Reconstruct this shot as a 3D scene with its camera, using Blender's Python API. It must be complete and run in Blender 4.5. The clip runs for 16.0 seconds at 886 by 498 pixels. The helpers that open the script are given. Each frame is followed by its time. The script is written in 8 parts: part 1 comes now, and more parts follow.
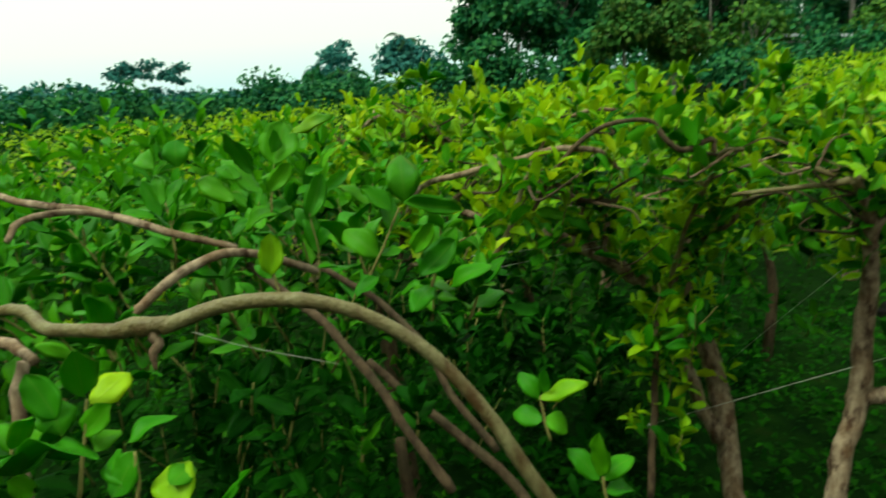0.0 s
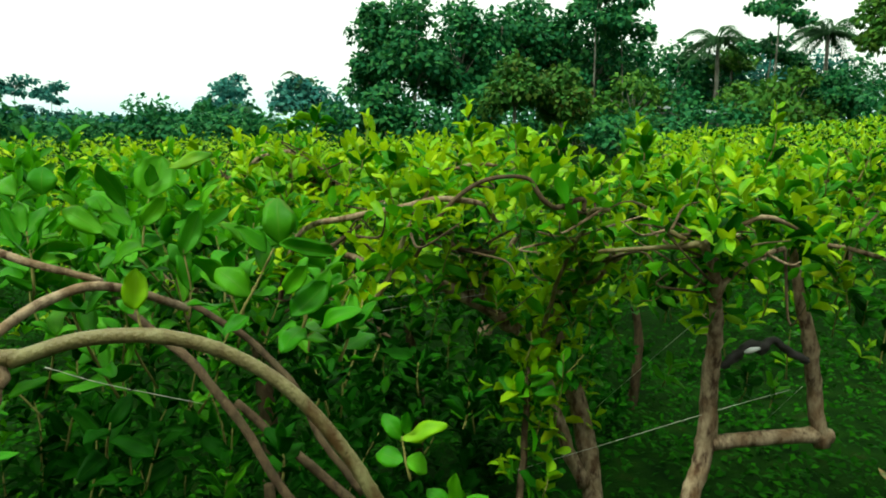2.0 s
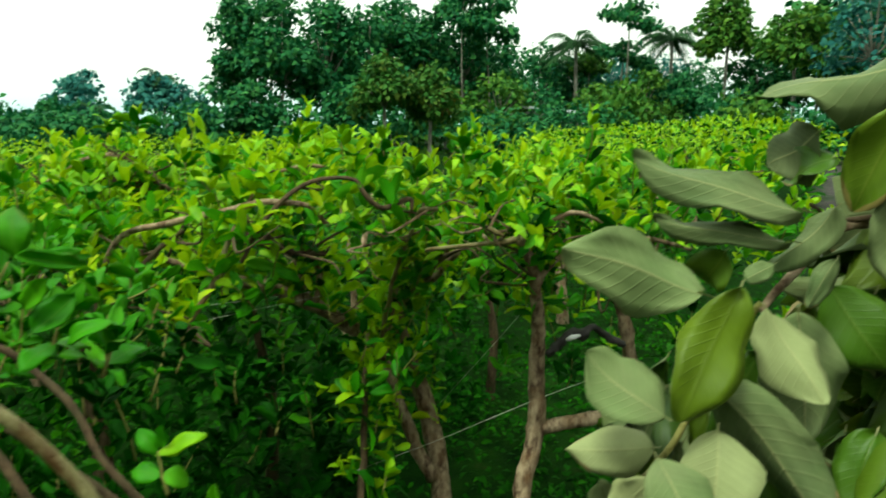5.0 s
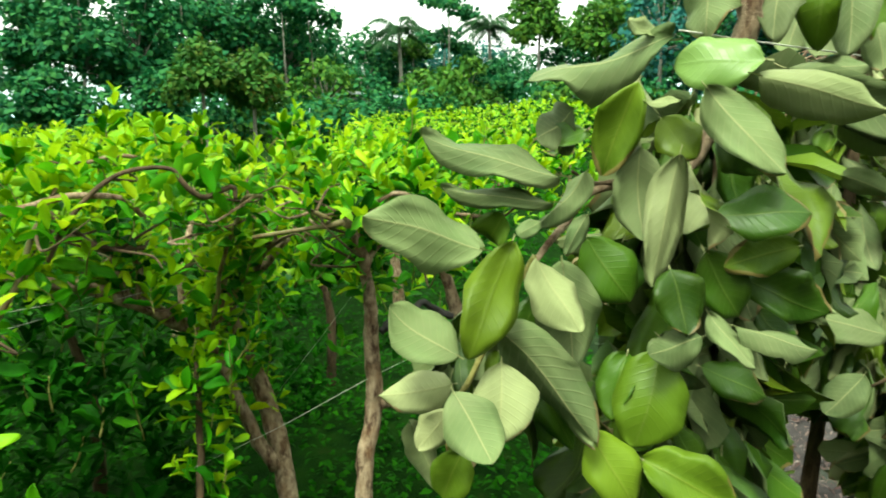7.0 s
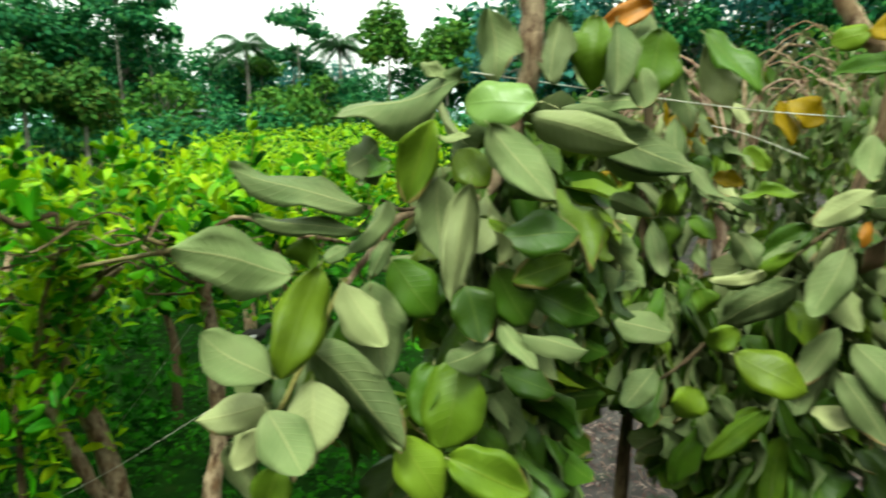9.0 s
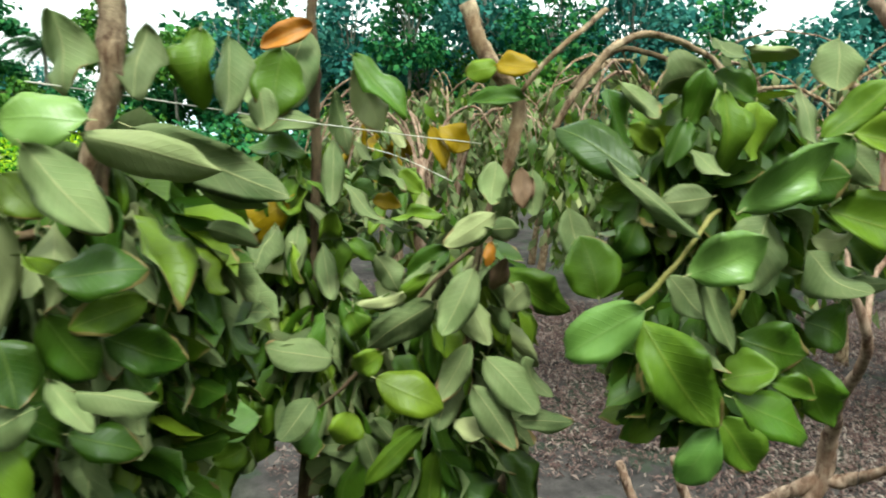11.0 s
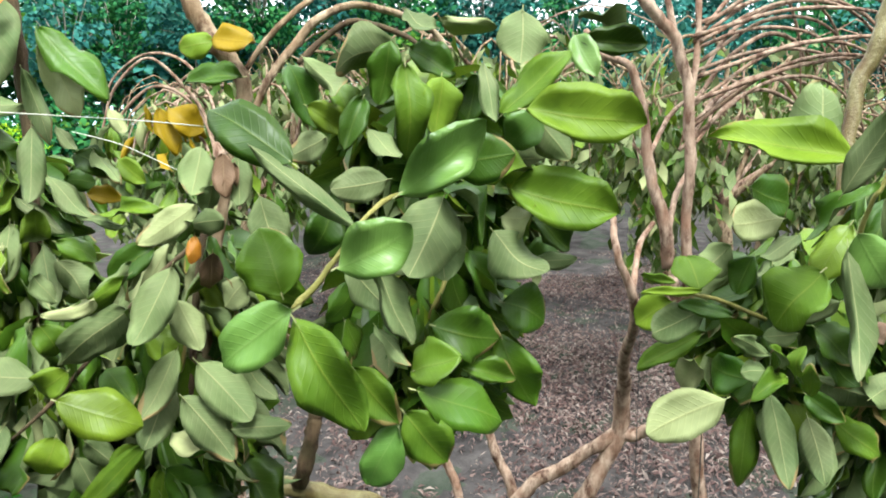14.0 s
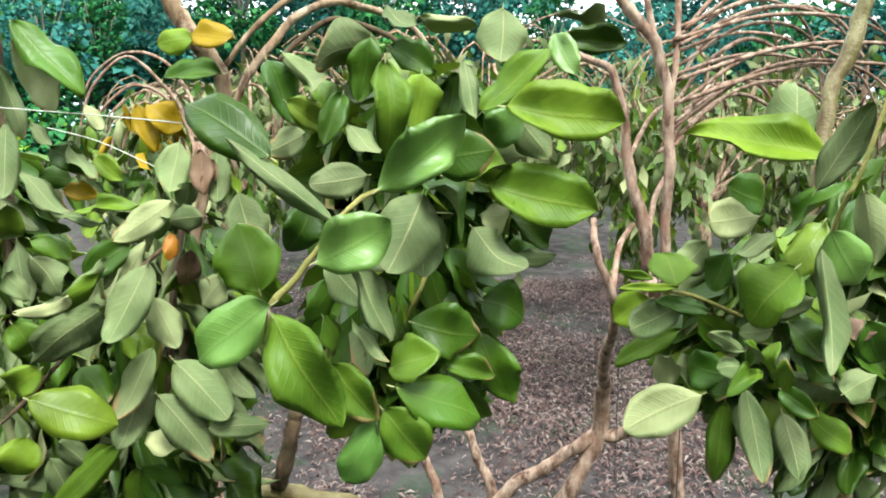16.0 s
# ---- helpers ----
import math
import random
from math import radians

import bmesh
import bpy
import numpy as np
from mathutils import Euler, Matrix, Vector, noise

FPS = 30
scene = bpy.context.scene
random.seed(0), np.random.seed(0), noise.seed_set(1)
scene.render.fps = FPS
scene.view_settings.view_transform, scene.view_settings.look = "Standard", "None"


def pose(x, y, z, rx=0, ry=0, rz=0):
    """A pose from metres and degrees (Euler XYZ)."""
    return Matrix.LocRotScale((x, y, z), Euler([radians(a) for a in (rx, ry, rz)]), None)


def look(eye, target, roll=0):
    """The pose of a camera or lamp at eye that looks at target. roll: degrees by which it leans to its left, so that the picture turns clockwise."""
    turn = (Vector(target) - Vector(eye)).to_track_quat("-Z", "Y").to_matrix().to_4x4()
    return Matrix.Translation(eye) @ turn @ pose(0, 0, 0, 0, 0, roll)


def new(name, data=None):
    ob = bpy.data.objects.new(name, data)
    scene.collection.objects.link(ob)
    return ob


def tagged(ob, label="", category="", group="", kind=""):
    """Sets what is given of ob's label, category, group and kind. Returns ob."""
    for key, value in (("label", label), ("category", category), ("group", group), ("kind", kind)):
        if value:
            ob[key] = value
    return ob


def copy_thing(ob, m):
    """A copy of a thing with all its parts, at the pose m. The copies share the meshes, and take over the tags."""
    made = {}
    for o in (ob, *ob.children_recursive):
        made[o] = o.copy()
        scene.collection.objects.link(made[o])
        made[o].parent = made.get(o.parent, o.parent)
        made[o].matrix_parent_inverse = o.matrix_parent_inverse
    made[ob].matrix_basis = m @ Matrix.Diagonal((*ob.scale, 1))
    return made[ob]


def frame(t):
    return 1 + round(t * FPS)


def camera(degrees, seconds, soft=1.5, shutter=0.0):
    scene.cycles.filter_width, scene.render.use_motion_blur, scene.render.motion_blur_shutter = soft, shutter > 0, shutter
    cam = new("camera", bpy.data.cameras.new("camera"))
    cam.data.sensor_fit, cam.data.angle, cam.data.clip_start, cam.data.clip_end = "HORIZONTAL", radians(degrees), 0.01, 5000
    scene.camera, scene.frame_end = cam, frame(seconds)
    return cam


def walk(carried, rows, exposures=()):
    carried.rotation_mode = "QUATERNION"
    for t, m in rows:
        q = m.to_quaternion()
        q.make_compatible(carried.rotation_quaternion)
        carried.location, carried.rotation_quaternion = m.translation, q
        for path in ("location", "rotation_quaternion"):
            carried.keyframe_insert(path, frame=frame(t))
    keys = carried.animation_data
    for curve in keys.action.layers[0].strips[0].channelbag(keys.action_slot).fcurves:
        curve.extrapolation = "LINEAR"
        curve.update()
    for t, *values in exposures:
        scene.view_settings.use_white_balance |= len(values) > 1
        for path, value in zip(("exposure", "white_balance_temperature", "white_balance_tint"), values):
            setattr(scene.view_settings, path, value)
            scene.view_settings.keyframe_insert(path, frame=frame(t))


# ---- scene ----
cam = camera(66.1, 16.0, soft=1.9, shutter=0.5)
PATH = [
    (0, (0.0, 0.0, 1.6), (-0.083, 1.943, 1.132), -4.8),
    (0.5, (0.001, -0.01, 1.602), (0.069, 1.949, 1.207), -2.3),
    (1, (0.0, -0.009, 1.604), (0.099, 1.952, 1.224), -1.2),
    (1.5, (0.009, -0.014, 1.607), (0.192, 1.944, 1.247), -1.3),
    (2, (0.017, -0.03, 1.607), (0.264, 1.922, 1.252), -0.2),
    (2.5, (0.015, -0.052, 1.607), (0.201, 1.908, 1.255), 0.1),
    (3, (0.015, -0.057, 1.61), (0.119, 1.905, 1.237), -1.6),
    (3.5, (0.029, -0.065, 1.607), (0.193, 1.885, 1.197), -2.0),
    (4, (0.06, -0.079, 1.603), (0.458, 1.828, 1.151), -1.2),
    (4.5, (0.083, -0.08, 1.603), (0.546, 1.819, 1.181), -0.7),
    (5, (0.134, -0.063, 1.611), (0.731, 1.811, 1.253), -0.3),
    (5.2, (0.154, -0.054, 1.613), (0.774, 1.816, 1.268), -0.7),
    (7.3, (0.122, -0.125, 1.608), (1.191, 1.517, 1.21), -1.0),
    (7.5, (0.117, -0.128, 1.61), (1.203, 1.506, 1.225), -1.1),
    (8, (0.117, -0.131, 1.611), (1.256, 1.468, 1.23), -1.2),
    (8.5, (0.119, -0.147, 1.618), (1.312, 1.418, 1.258), -0.6),
    (9, (0.137, -0.171, 1.62), (1.499, 1.249, 1.263), -0.7),
    (9.5, (0.151, -0.187, 1.617), (1.699, 1.035, 1.283), 1.1),
    (10, (0.184, -0.191, 1.611), (1.891, 0.799, 1.283), 2.7),
    (10.2, (0.195, -0.198, 1.614), (1.929, 0.75, 1.306), 2.4),
    (12.3, (0.345, -0.368, 1.632), (2.2, 0.284, 1.265), -0.4),
    (12.5, (0.355, -0.388, 1.633), (2.222, 0.232, 1.272), -0.4),
    (13, (0.367, -0.409, 1.632), (2.257, 0.127, 1.259), -1.6),
    (13.5, (0.373, -0.409, 1.635), (2.287, 0.045, 1.27), -0.6),
    (14, (0.369, -0.402, 1.63), (2.279, 0.062, 1.256), -0.8),
    (14.5, (0.368, -0.401, 1.626), (2.286, 0.014, 1.238), -0.2),
    (15, (0.368, -0.402, 1.627), (2.29, 0.014, 1.261), -0.0),
    (15.5, (0.368, -0.404, 1.626), (2.289, 0.015, 1.259), -0.1),
    (16, (0.369, -0.405, 1.623), (2.292, 0.009, 1.26), -0.3),
]
EXPOSURES = [
    (0.0, 0.32, 6500, -20), (0.5, 0.50, 6500, -20), (3.0, 0.62, 6500, -19), (4.3, 0.42, 6500, -21), (5.1, 0.72, 6500, -20), (7.5, 1.46, 6500, -15),
    (9.0, 1.13, 6450, -16), (10.0, 1.02, 6300, -15), (12.5, 1.70, 5850, 1), (16.0, 1.76, 5850, 1)]
walk(cam, [(t, look(eye, target, roll)) for t, eye, target, roll in PATH], EXPOSURES)

# ---- light: a bright hazy sky and a wide, veiled sun ----
SUN_HEIGHT, SUN_TURN = radians(64), radians(236)
world = bpy.data.worlds.new("overcast_sky")
scene.world = world
world.use_nodes = True
wn, wl = world.node_tree.nodes, world.node_tree.links
sky = wn.new("ShaderNodeTexSky")
sky.sky_type, sky.sun_disc = "NISHITA", False
sky.sun_elevation, sky.sun_rotation = SUN_HEIGHT, SUN_TURN
sky.air_density, sky.dust_density = 1.0, 6.0
wn["Background"].inputs["Strength"].default_value = 0.095
veil = wn.new("ShaderNodeMix")
veil.data_type = "RGBA"
veil.inputs[0].default_value = 0.8
haze = wn.new("ShaderNodeValToRGB")
haze.color_ramp.elements[0].position, haze.color_ramp.elements[0].color = 0.01, (0.68, 0.86, 0.92, 1)
haze.color_ramp.elements[1].position, haze.color_ramp.elements[1].color = 0.075, (0.91, 0.87, 0.84, 1)
bright = wn.new("ShaderNodeVectorMath")
bright.operation = "SCALE"
bright.inputs["Scale"].default_value = 10.0
wl.new(haze.outputs[0], bright.inputs[0])
wl.new(bright.outputs[0], veil.inputs[7])
wl.new(sky.outputs["Color"], veil.inputs[6])
# a hazy sky is a little brighter towards the zenith
where, split = wn.new("ShaderNodeTexCoord"), wn.new("ShaderNodeSeparateXYZ")
wl.new(where.outputs["Generated"], split.inputs[0])
rise = wn.new("ShaderNodeMapRange")
wl.new(split.outputs[2], rise.inputs[0])
wl.new(split.outputs[2], haze.inputs[0])
rise.inputs[3].default_value, rise.inputs[4].default_value = 1.2, 1.8
lit = wn.new("ShaderNodeVectorMath")
lit.operation = "SCALE"
wl.new(veil.outputs[2], lit.inputs[0])
wl.new(rise.outputs[0], lit.inputs["Scale"])
wl.new(lit.outputs[0], wn["Background"].inputs["Color"])
sun_data = bpy.data.lights.new("sun", "SUN")
sun_data.energy, sun_data.angle, sun_data.color = 2.7, radians(18), (1.0, 0.96, 0.9)
sun = new("sun", sun_data)
sun_from = Vector((math.sin(SUN_TURN) * math.cos(SUN_HEIGHT), math.cos(SUN_TURN) * math.cos(SUN_HEIGHT), math.sin(SUN_HEIGHT)))
sun.matrix_world = look(sun_from * 50, (0, 0, 0))


# ---- materials ----
def material(name):
    m = bpy.data.materials.new(name)
    m.use_nodes = True
    return m, m.node_tree.nodes, m.node_tree.links


def math_node(n, l, op, a, b=None):
    q = n.new("ShaderNodeMath")
    q.operation = op
    for i, v in enumerate((a, b)):
        if v is None:
            continue
        if isinstance(v, (int, float)):
            q.inputs[i].default_value = v
        else:
            l.new(v, q.inputs[i])
    return q.outputs[0]


def ramp(n, l, fac, stops):
    r = n.new("ShaderNodeValToRGB")
    while len(r.color_ramp.elements) < len(stops):
        r.color_ramp.elements.new(0.5)
    for e, (p, c) in zip(r.color_ramp.elements, stops):
        e.position, e.color = p, (*c, 1)
    l.new(fac, r.inputs[0])
    return r.outputs[0]


def mix_color(n, l, fac, a, b):
    q = n.new("ShaderNodeMix")
    q.data_type = "RGBA"
    for i, v in ((0, fac), (6, a), (7, b)):
        if isinstance(v, (int, float)):
            q.inputs[i].default_value = v
        elif isinstance(v, tuple):
            q.inputs[i].default_value = (*v, 1)
        else:
            l.new(v, q.inputs[i])
    return q.outputs[2]


def noise_node(n, l, scale, detail=3.0, coords=None, rough=0.55):
    q = n.new("ShaderNodeTexNoise")
    q.inputs["Scale"].default_value, q.inputs["Detail"].default_value = scale, detail
    q.inputs["Roughness"].default_value = rough
    if coords is not None:
        l.new(coords, q.inputs["Vector"])
    return q.outputs["Fac"]


def one_to_each(n, l):
    """A number of its own for every leaf, whether an object or an island of a mesh."""
    o, g = n.new("ShaderNodeObjectInfo"), n.new("ShaderNodeNewGeometry")
    return math_node(n, l, "FRACT", math_node(n, l, "ADD", o.outputs["Random"], g.outputs["Random Per Island"]))


def leaf_material(name, stops, rib, gloss, glow, vein=0.35, ribbed=0.45, spots=(0.20, 0.12, 0.04), spotted=0.12, gleam=0.5, relief=0.25, wax=0.0, withered=0.0, blotch=None, cloudy=0.5):
    """A leaf side: colours over the leaves, a pale midrib and side veins along its UV, blotches and a gloss."""
    m, n, l = material(name)
    bsdf = n["Principled BSDF"]
    uv = n.new("ShaderNodeUVMap")
    sep = n.new("ShaderNodeSeparateXYZ")
    l.new(uv.outputs[0], sep.inputs[0])
    across = math_node(n, l, "ABSOLUTE", math_node(n, l, "SUBTRACT", sep.outputs[0], 0.5))
    mid = math_node(n, l, "SUBTRACT", 1.0, math_node(n, l, "MINIMUM", math_node(n, l, "MULTIPLY", across, 42.0), 1.0))
    run = math_node(n, l, "SUBTRACT", math_node(n, l, "MULTIPLY", sep.outputs[1], 11.0), math_node(n, l, "MULTIPLY", across, 5.0))
    wave = math_node(n, l, "PINGPONG", run, 0.5)
    side = math_node(n, l, "SUBTRACT", 1.0, math_node(n, l, "MINIMUM", math_node(n, l, "MULTIPLY", wave, 9.0), 1.0))
    r = one_to_each(n, l)
    geo = n.new("ShaderNodeNewGeometry")
    base = ramp(n, l, r, stops)
    cloud = noise_node(n, l, 28.0, 3.0, geo.outputs["Position"])
    base = mix_color(n, l, math_node(n, l, "MULTIPLY", cloud, cloudy), base, tuple(min(1, c * 1.5) for c in stops[-1][1]))
    patchy = noise_node(n, l, 11.0, 4.0, geo.outputs["Position"], 0.65)
    base = mix_color(n, l, math_node(n, l, "MULTIPLY", math_node(n, l, "MAXIMUM", math_node(n, l, "SUBTRACT", patchy, 0.45), 0.0), 2.6), base, blotch or tuple(c * 0.75 for c in stops[0][1]))
    speck = math_node(n, l, "GREATER_THAN", noise_node(n, l, 75.0, 2.0, geo.outputs["Position"]), 0.80)
    base = mix_color(n, l, math_node(n, l, "MULTIPLY", speck, spotted * 3), base, spots)
    base = mix_color(n, l, math_node(n, l, "MULTIPLY", side, vein), base, rib)
    base = mix_color(n, l, math_node(n, l, "MULTIPLY", mid, ribbed), base, rib)
    # a few leaves have withered tips and edges
    worn = math_node(n, l, "ADD", math_node(n, l, "MULTIPLY", across, 0.9), math_node(n, l, "MULTIPLY", sep.outputs[1], 0.75))
    worn = math_node(n, l, "ADD", worn, math_node(n, l, "MULTIPLY", math_node(n, l, "SUBTRACT", patchy, 0.5), 0.9))
    worn = math_node(n, l, "MULTIPLY", math_node(n, l, "GREATER_THAN", worn, 1.02), math_node(n, l, "GREATER_THAN", math_node(n, l, "FRACT", math_node(n, l, "MULTIPLY", r, 7.31)), 0.62))
    base = mix_color(n, l, math_node(n, l, "MULTIPLY", worn, withered), base, (0.20, 0.125, 0.055))
    l.new(base, bsdf.inputs["Base Color"])
    bsdf.inputs["Roughness"].default_value = gloss
    bsdf.inputs["Specular IOR Level"].default_value = gleam
    bsdf.inputs["Coat Weight"].default_value, bsdf.inputs["Coat Roughness"].default_value = wax, 0.22
    ridge = math_node(n, l, "MULTIPLY", math_node(n, l, "MAXIMUM", math_node(n, l, "SUBTRACT", 0.12, wave), 0.0), 6.0)
    trough = math_node(n, l, "MULTIPLY", math_node(n, l, "MAXIMUM", math_node(n, l, "SUBTRACT", 0.05, across), 0.0), 20.0)
    height = math_node(n, l, "ADD", math_node(n, l, "ADD", ridge, trough), math_node(n, l, "MULTIPLY", cloud, 1.5))
    bump = n.new("ShaderNodeBump")
    bump.inputs["Strength"].default_value, bump.inputs["Distance"].default_value = relief, 0.002
    l.new(height, bump.inputs["Height"])
    l.new(bump.outputs[0], bsdf.inputs["Normal"])
    thin = n.new("ShaderNodeBsdfTranslucent")
    l.new(mix_color(n, l, 0.5, base, tuple(min(1, c * 1.3) for c in stops[-1][1])), thin.inputs["Color"])
    mixed = n.new("ShaderNodeMixShader")
    mixed.inputs[0].default_value = glow
    l.new(bsdf.outputs[0], mixed.inputs[1])
    l.new(thin.outputs[0], mixed.inputs[2])
    l.new(mixed.outputs[0], n["Material Output"].inputs["Surface"])
    return m


MATURE = leaf_material("guava_leaf_upper", [(0.0, (0.0043, 0.0213, 0.0019)), (0.36, (0.0125, 0.0487, 0.0038)), (0.74, (0.0391, 0.0972, 0.0061)), (1.0, (0.1108, 0.1595, 0.0099))],
                       (0.1240, 0.1612, 0.0310), 0.42, 0.14, 0.08, 0.5, gleam=0.2, relief=0.2, withered=0.6, blotch=(0.026, 0.040, 0.004), cloudy=0.22)
# older crown leaves, their green darkened further to stand for shade inside crowns
CANOPY = leaf_material("old_shaded_crown_leaf", [(0.0, (0.0012, 0.0136, 0.0006)), (0.5, (0.0037, 0.0310, 0.0012)), (1.0, (0.0136, 0.0713, 0.0019))],
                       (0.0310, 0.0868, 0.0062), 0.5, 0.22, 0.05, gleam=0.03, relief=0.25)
UNDER = leaf_material("guava_leaf_underside", [(0.0, (0.0133, 0.0373, 0.0078)), (0.38, (0.0369, 0.0731, 0.0204)), (0.78, (0.0872, 0.1292, 0.0442)), (1.0, (0.2363, 0.2475, 0.1135))],
                      (0.2480, 0.2480, 0.1116), 0.6, 0.08, 0.12, 0.8, spots=(0.1488, 0.1054, 0.0496), spotted=0.16, gleam=0.09, relief=0.28, withered=0.7, blotch=(0.115, 0.125, 0.060), cloudy=0.36)
YOUNG = leaf_material("young_guava_leaf", [(0.0, (0.0209, 0.1853, 0.0029)), (0.4, (0.0695, 0.3025, 0.0038)), (0.8, (0.1650, 0.4001, 0.0056)), (1.0, (0.3648, 0.4586, 0.0110))],
                      (0.2108, 0.2604, 0.0372), 0.45, 0.36, 0.05, gleam=0.13, relief=0.2)
OLIVE = leaf_material("olive_guava_leaf", [(0.0, (0.0255, 0.0640, 0.0055)), (0.5, (0.0554, 0.1041, 0.0073)), (1.0, (0.1170, 0.1722, 0.0123))],
                      (0.1736, 0.1984, 0.0310), 0.45, 0.16, 0.05, 0.5, gleam=0.12, relief=0.22, withered=0.6)
# paler green stands for the sky reflected on a leaf; the wax adds little
SHEEN = leaf_material("sheen_guava_leaf", [(0.0, (0.0500, 0.1200, 0.0153)), (0.5, (0.0813, 0.1550, 0.0255)), (1.0, (0.1187, 0.1900, 0.0425))],
                        (0.1240, 0.1860, 0.0496), 0.4, 0.10, 0.04, 0.5, gleam=0.28, relief=0.18, wax=0.02)
FRESH = leaf_material("fresh_guava_leaf", [(0.0, (0.0079, 0.0974, 0.0021)), (0.5, (0.0244, 0.1665, 0.0031)), (1.0, (0.0853, 0.2680, 0.0062))],
                      (0.1612, 0.2356, 0.0310), 0.45, 0.36, 0.04, 0.4, gleam=0.1, relief=0.2, withered=0.2)
YELLOW = leaf_material("yellowing_guava_leaf", [(0.0, (0.130, 0.090, 0.002)), (1.0, (0.230, 0.150, 0.003))], (0.2790, 0.2000, 0.0200), 0.45, 0.2, 0.15, gleam=0.12, relief=0.2, withered=0.9)
RUST = leaf_material("rusty_guava_leaf", [(0.0, (0.2852, 0.0868, 0.0037)), (1.0, (0.3348, 0.1364, 0.0062))], (0.2790, 0.1860, 0.0310), 0.5, 0.2, 0.15, spotted=0.3)
DRY = leaf_material("dried_guava_leaf", [(0.0, (0.0465, 0.0223, 0.0093)), (1.0, (0.1240, 0.0682, 0.0322))], (0.2480, 0.1736, 0.0868), 0.75, 0.08, 0.2)
# weed green set close to black, standing for shade below the trees
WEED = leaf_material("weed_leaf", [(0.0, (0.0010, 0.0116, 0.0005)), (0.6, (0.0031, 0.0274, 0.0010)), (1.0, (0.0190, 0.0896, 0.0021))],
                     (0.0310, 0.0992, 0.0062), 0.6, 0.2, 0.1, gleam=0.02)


def crown_material(name, stops):
    """Foliage of far trees, clump by clump."""
    m, n, l = material(name)
    bsdf = n["Principled BSDF"]
    geo = n.new("ShaderNodeNewGeometry")
    big = noise_node(n, l, 0.7, 3.0, geo.outputs["Position"])
    fac = math_node(n, l, "ADD", math_node(n, l, "MULTIPLY", one_to_each(n, l), 0.6), math_node(n, l, "MULTIPLY", big, 0.5))
    c = ramp(n, l, fac, stops)
    l.new(c, bsdf.inputs["Base Color"])
    bsdf.inputs["Roughness"].default_value = 0.7
    bsdf.inputs["Specular IOR Level"].default_value = 0.12
    thin = n.new("ShaderNodeBsdfTranslucent")
    l.new(c, thin.inputs["Color"])
    mixed = n.new("ShaderNodeMixShader")
    mixed.inputs[0].default_value = 0.2
    l.new(bsdf.outputs[0], mixed.inputs[1])
    l.new(thin.outputs[0], mixed.inputs[2])
    l.new(mixed.outputs[0], n["Material Output"].inputs["Surface"])
    return m


CROWN_DARK = crown_material("dark_forest_leaves", [(0.0, (0.0047, 0.0464, 0.0168)), (0.5, (0.0139, 0.0912, 0.0278)), (1.0, (0.0521, 0.1721, 0.0335))])
# the blue in this green stands for haze in front of the trees
CROWN_HAZY = crown_material("hazy_forest_leaves", [(0.0, (0.0126, 0.0732, 0.0690)), (0.5, (0.0251, 0.1172, 0.1004)), (1.0, (0.0566, 0.1778, 0.1203))])
CROWN_FRESH = crown_material("fresh_forest_leaves", [(0.0, (0.0131, 0.0650, 0.0092)), (0.5, (0.0372, 0.1134, 0.0121)), (1.0, (0.1022, 0.1907, 0.0168))])
CROWN_RUST = crown_material("reddish_forest_leaves", [(0.0, (0.0131, 0.0697, 0.0092)), (0.6, (0.0354, 0.1069, 0.0131)), (0.85, (0.0697, 0.1116, 0.0131)), (1.0, (0.2140, 0.0838, 0.0168))])
PALM_LEAF = crown_material("palm_leaves", [(0.0, (0.0074, 0.0372, 0.0136)), (1.0, (0.0310, 0.0806, 0.0198))])


def bark_material(name, dark, pale, third, scale=34.0, rough=0.85):
    """Smooth peeling bark: flakes of two tones, fine grain, a little moss."""
    m, n, l = material(name)
    bsdf = n["Principled BSDF"]
    geo = n.new("ShaderNodeNewGeometry")
    drawn = n.new("ShaderNodeVectorMath")
    drawn.operation = "MULTIPLY"
    l.new(geo.outputs["Position"], drawn.inputs[0])
    drawn.inputs[1].default_value = (1.0, 1.0, 0.38)
    flakes = noise_node(n, l, scale, 5.0, drawn.outputs[0], 0.66)
    grain = noise_node(n, l, scale * 9, 3.0, geo.outputs["Position"])
    patch = noise_node(n, l, scale * 0.45, 2.0, geo.outputs["Position"])
    c = ramp(n, l, flakes, [(0.37, dark), (0.48, tuple((a + b) / 2 for a, b in zip(dark, pale))), (0.61, pale)])
    c = mix_color(n, l, math_node(n, l, "MULTIPLY", math_node(n, l, "SMOOTH_MIN", math_node(n, l, "MAXIMUM", math_node(n, l, "MULTIPLY", math_node(n, l, "SUBTRACT", patch, 0.42), 4.0), 0.0), 1.0), 0.7), c, third)
    c = mix_color(n, l, math_node(n, l, "MULTIPLY", grain, 0.45), c, tuple(v * 0.45 for v in dark))
    l.new(c, bsdf.inputs["Base Color"])
    bsdf.inputs["Roughness"].default_value = rough
    bsdf.inputs["Specular IOR Level"].default_value = 0.2
    bump = n.new("ShaderNodeBump")
    bump.inputs["Strength"].default_value, bump.inputs["Distance"].default_value = 0.8, 0.004
    l.new(math_node(n, l, "ADD", math_node(n, l, "MULTIPLY", flakes, 1.5), math_node(n, l, "MULTIPLY", grain, 0.5)), bump.inputs["Height"])
    l.new(bump.outputs[0], bsdf.inputs["Normal"])
    return m


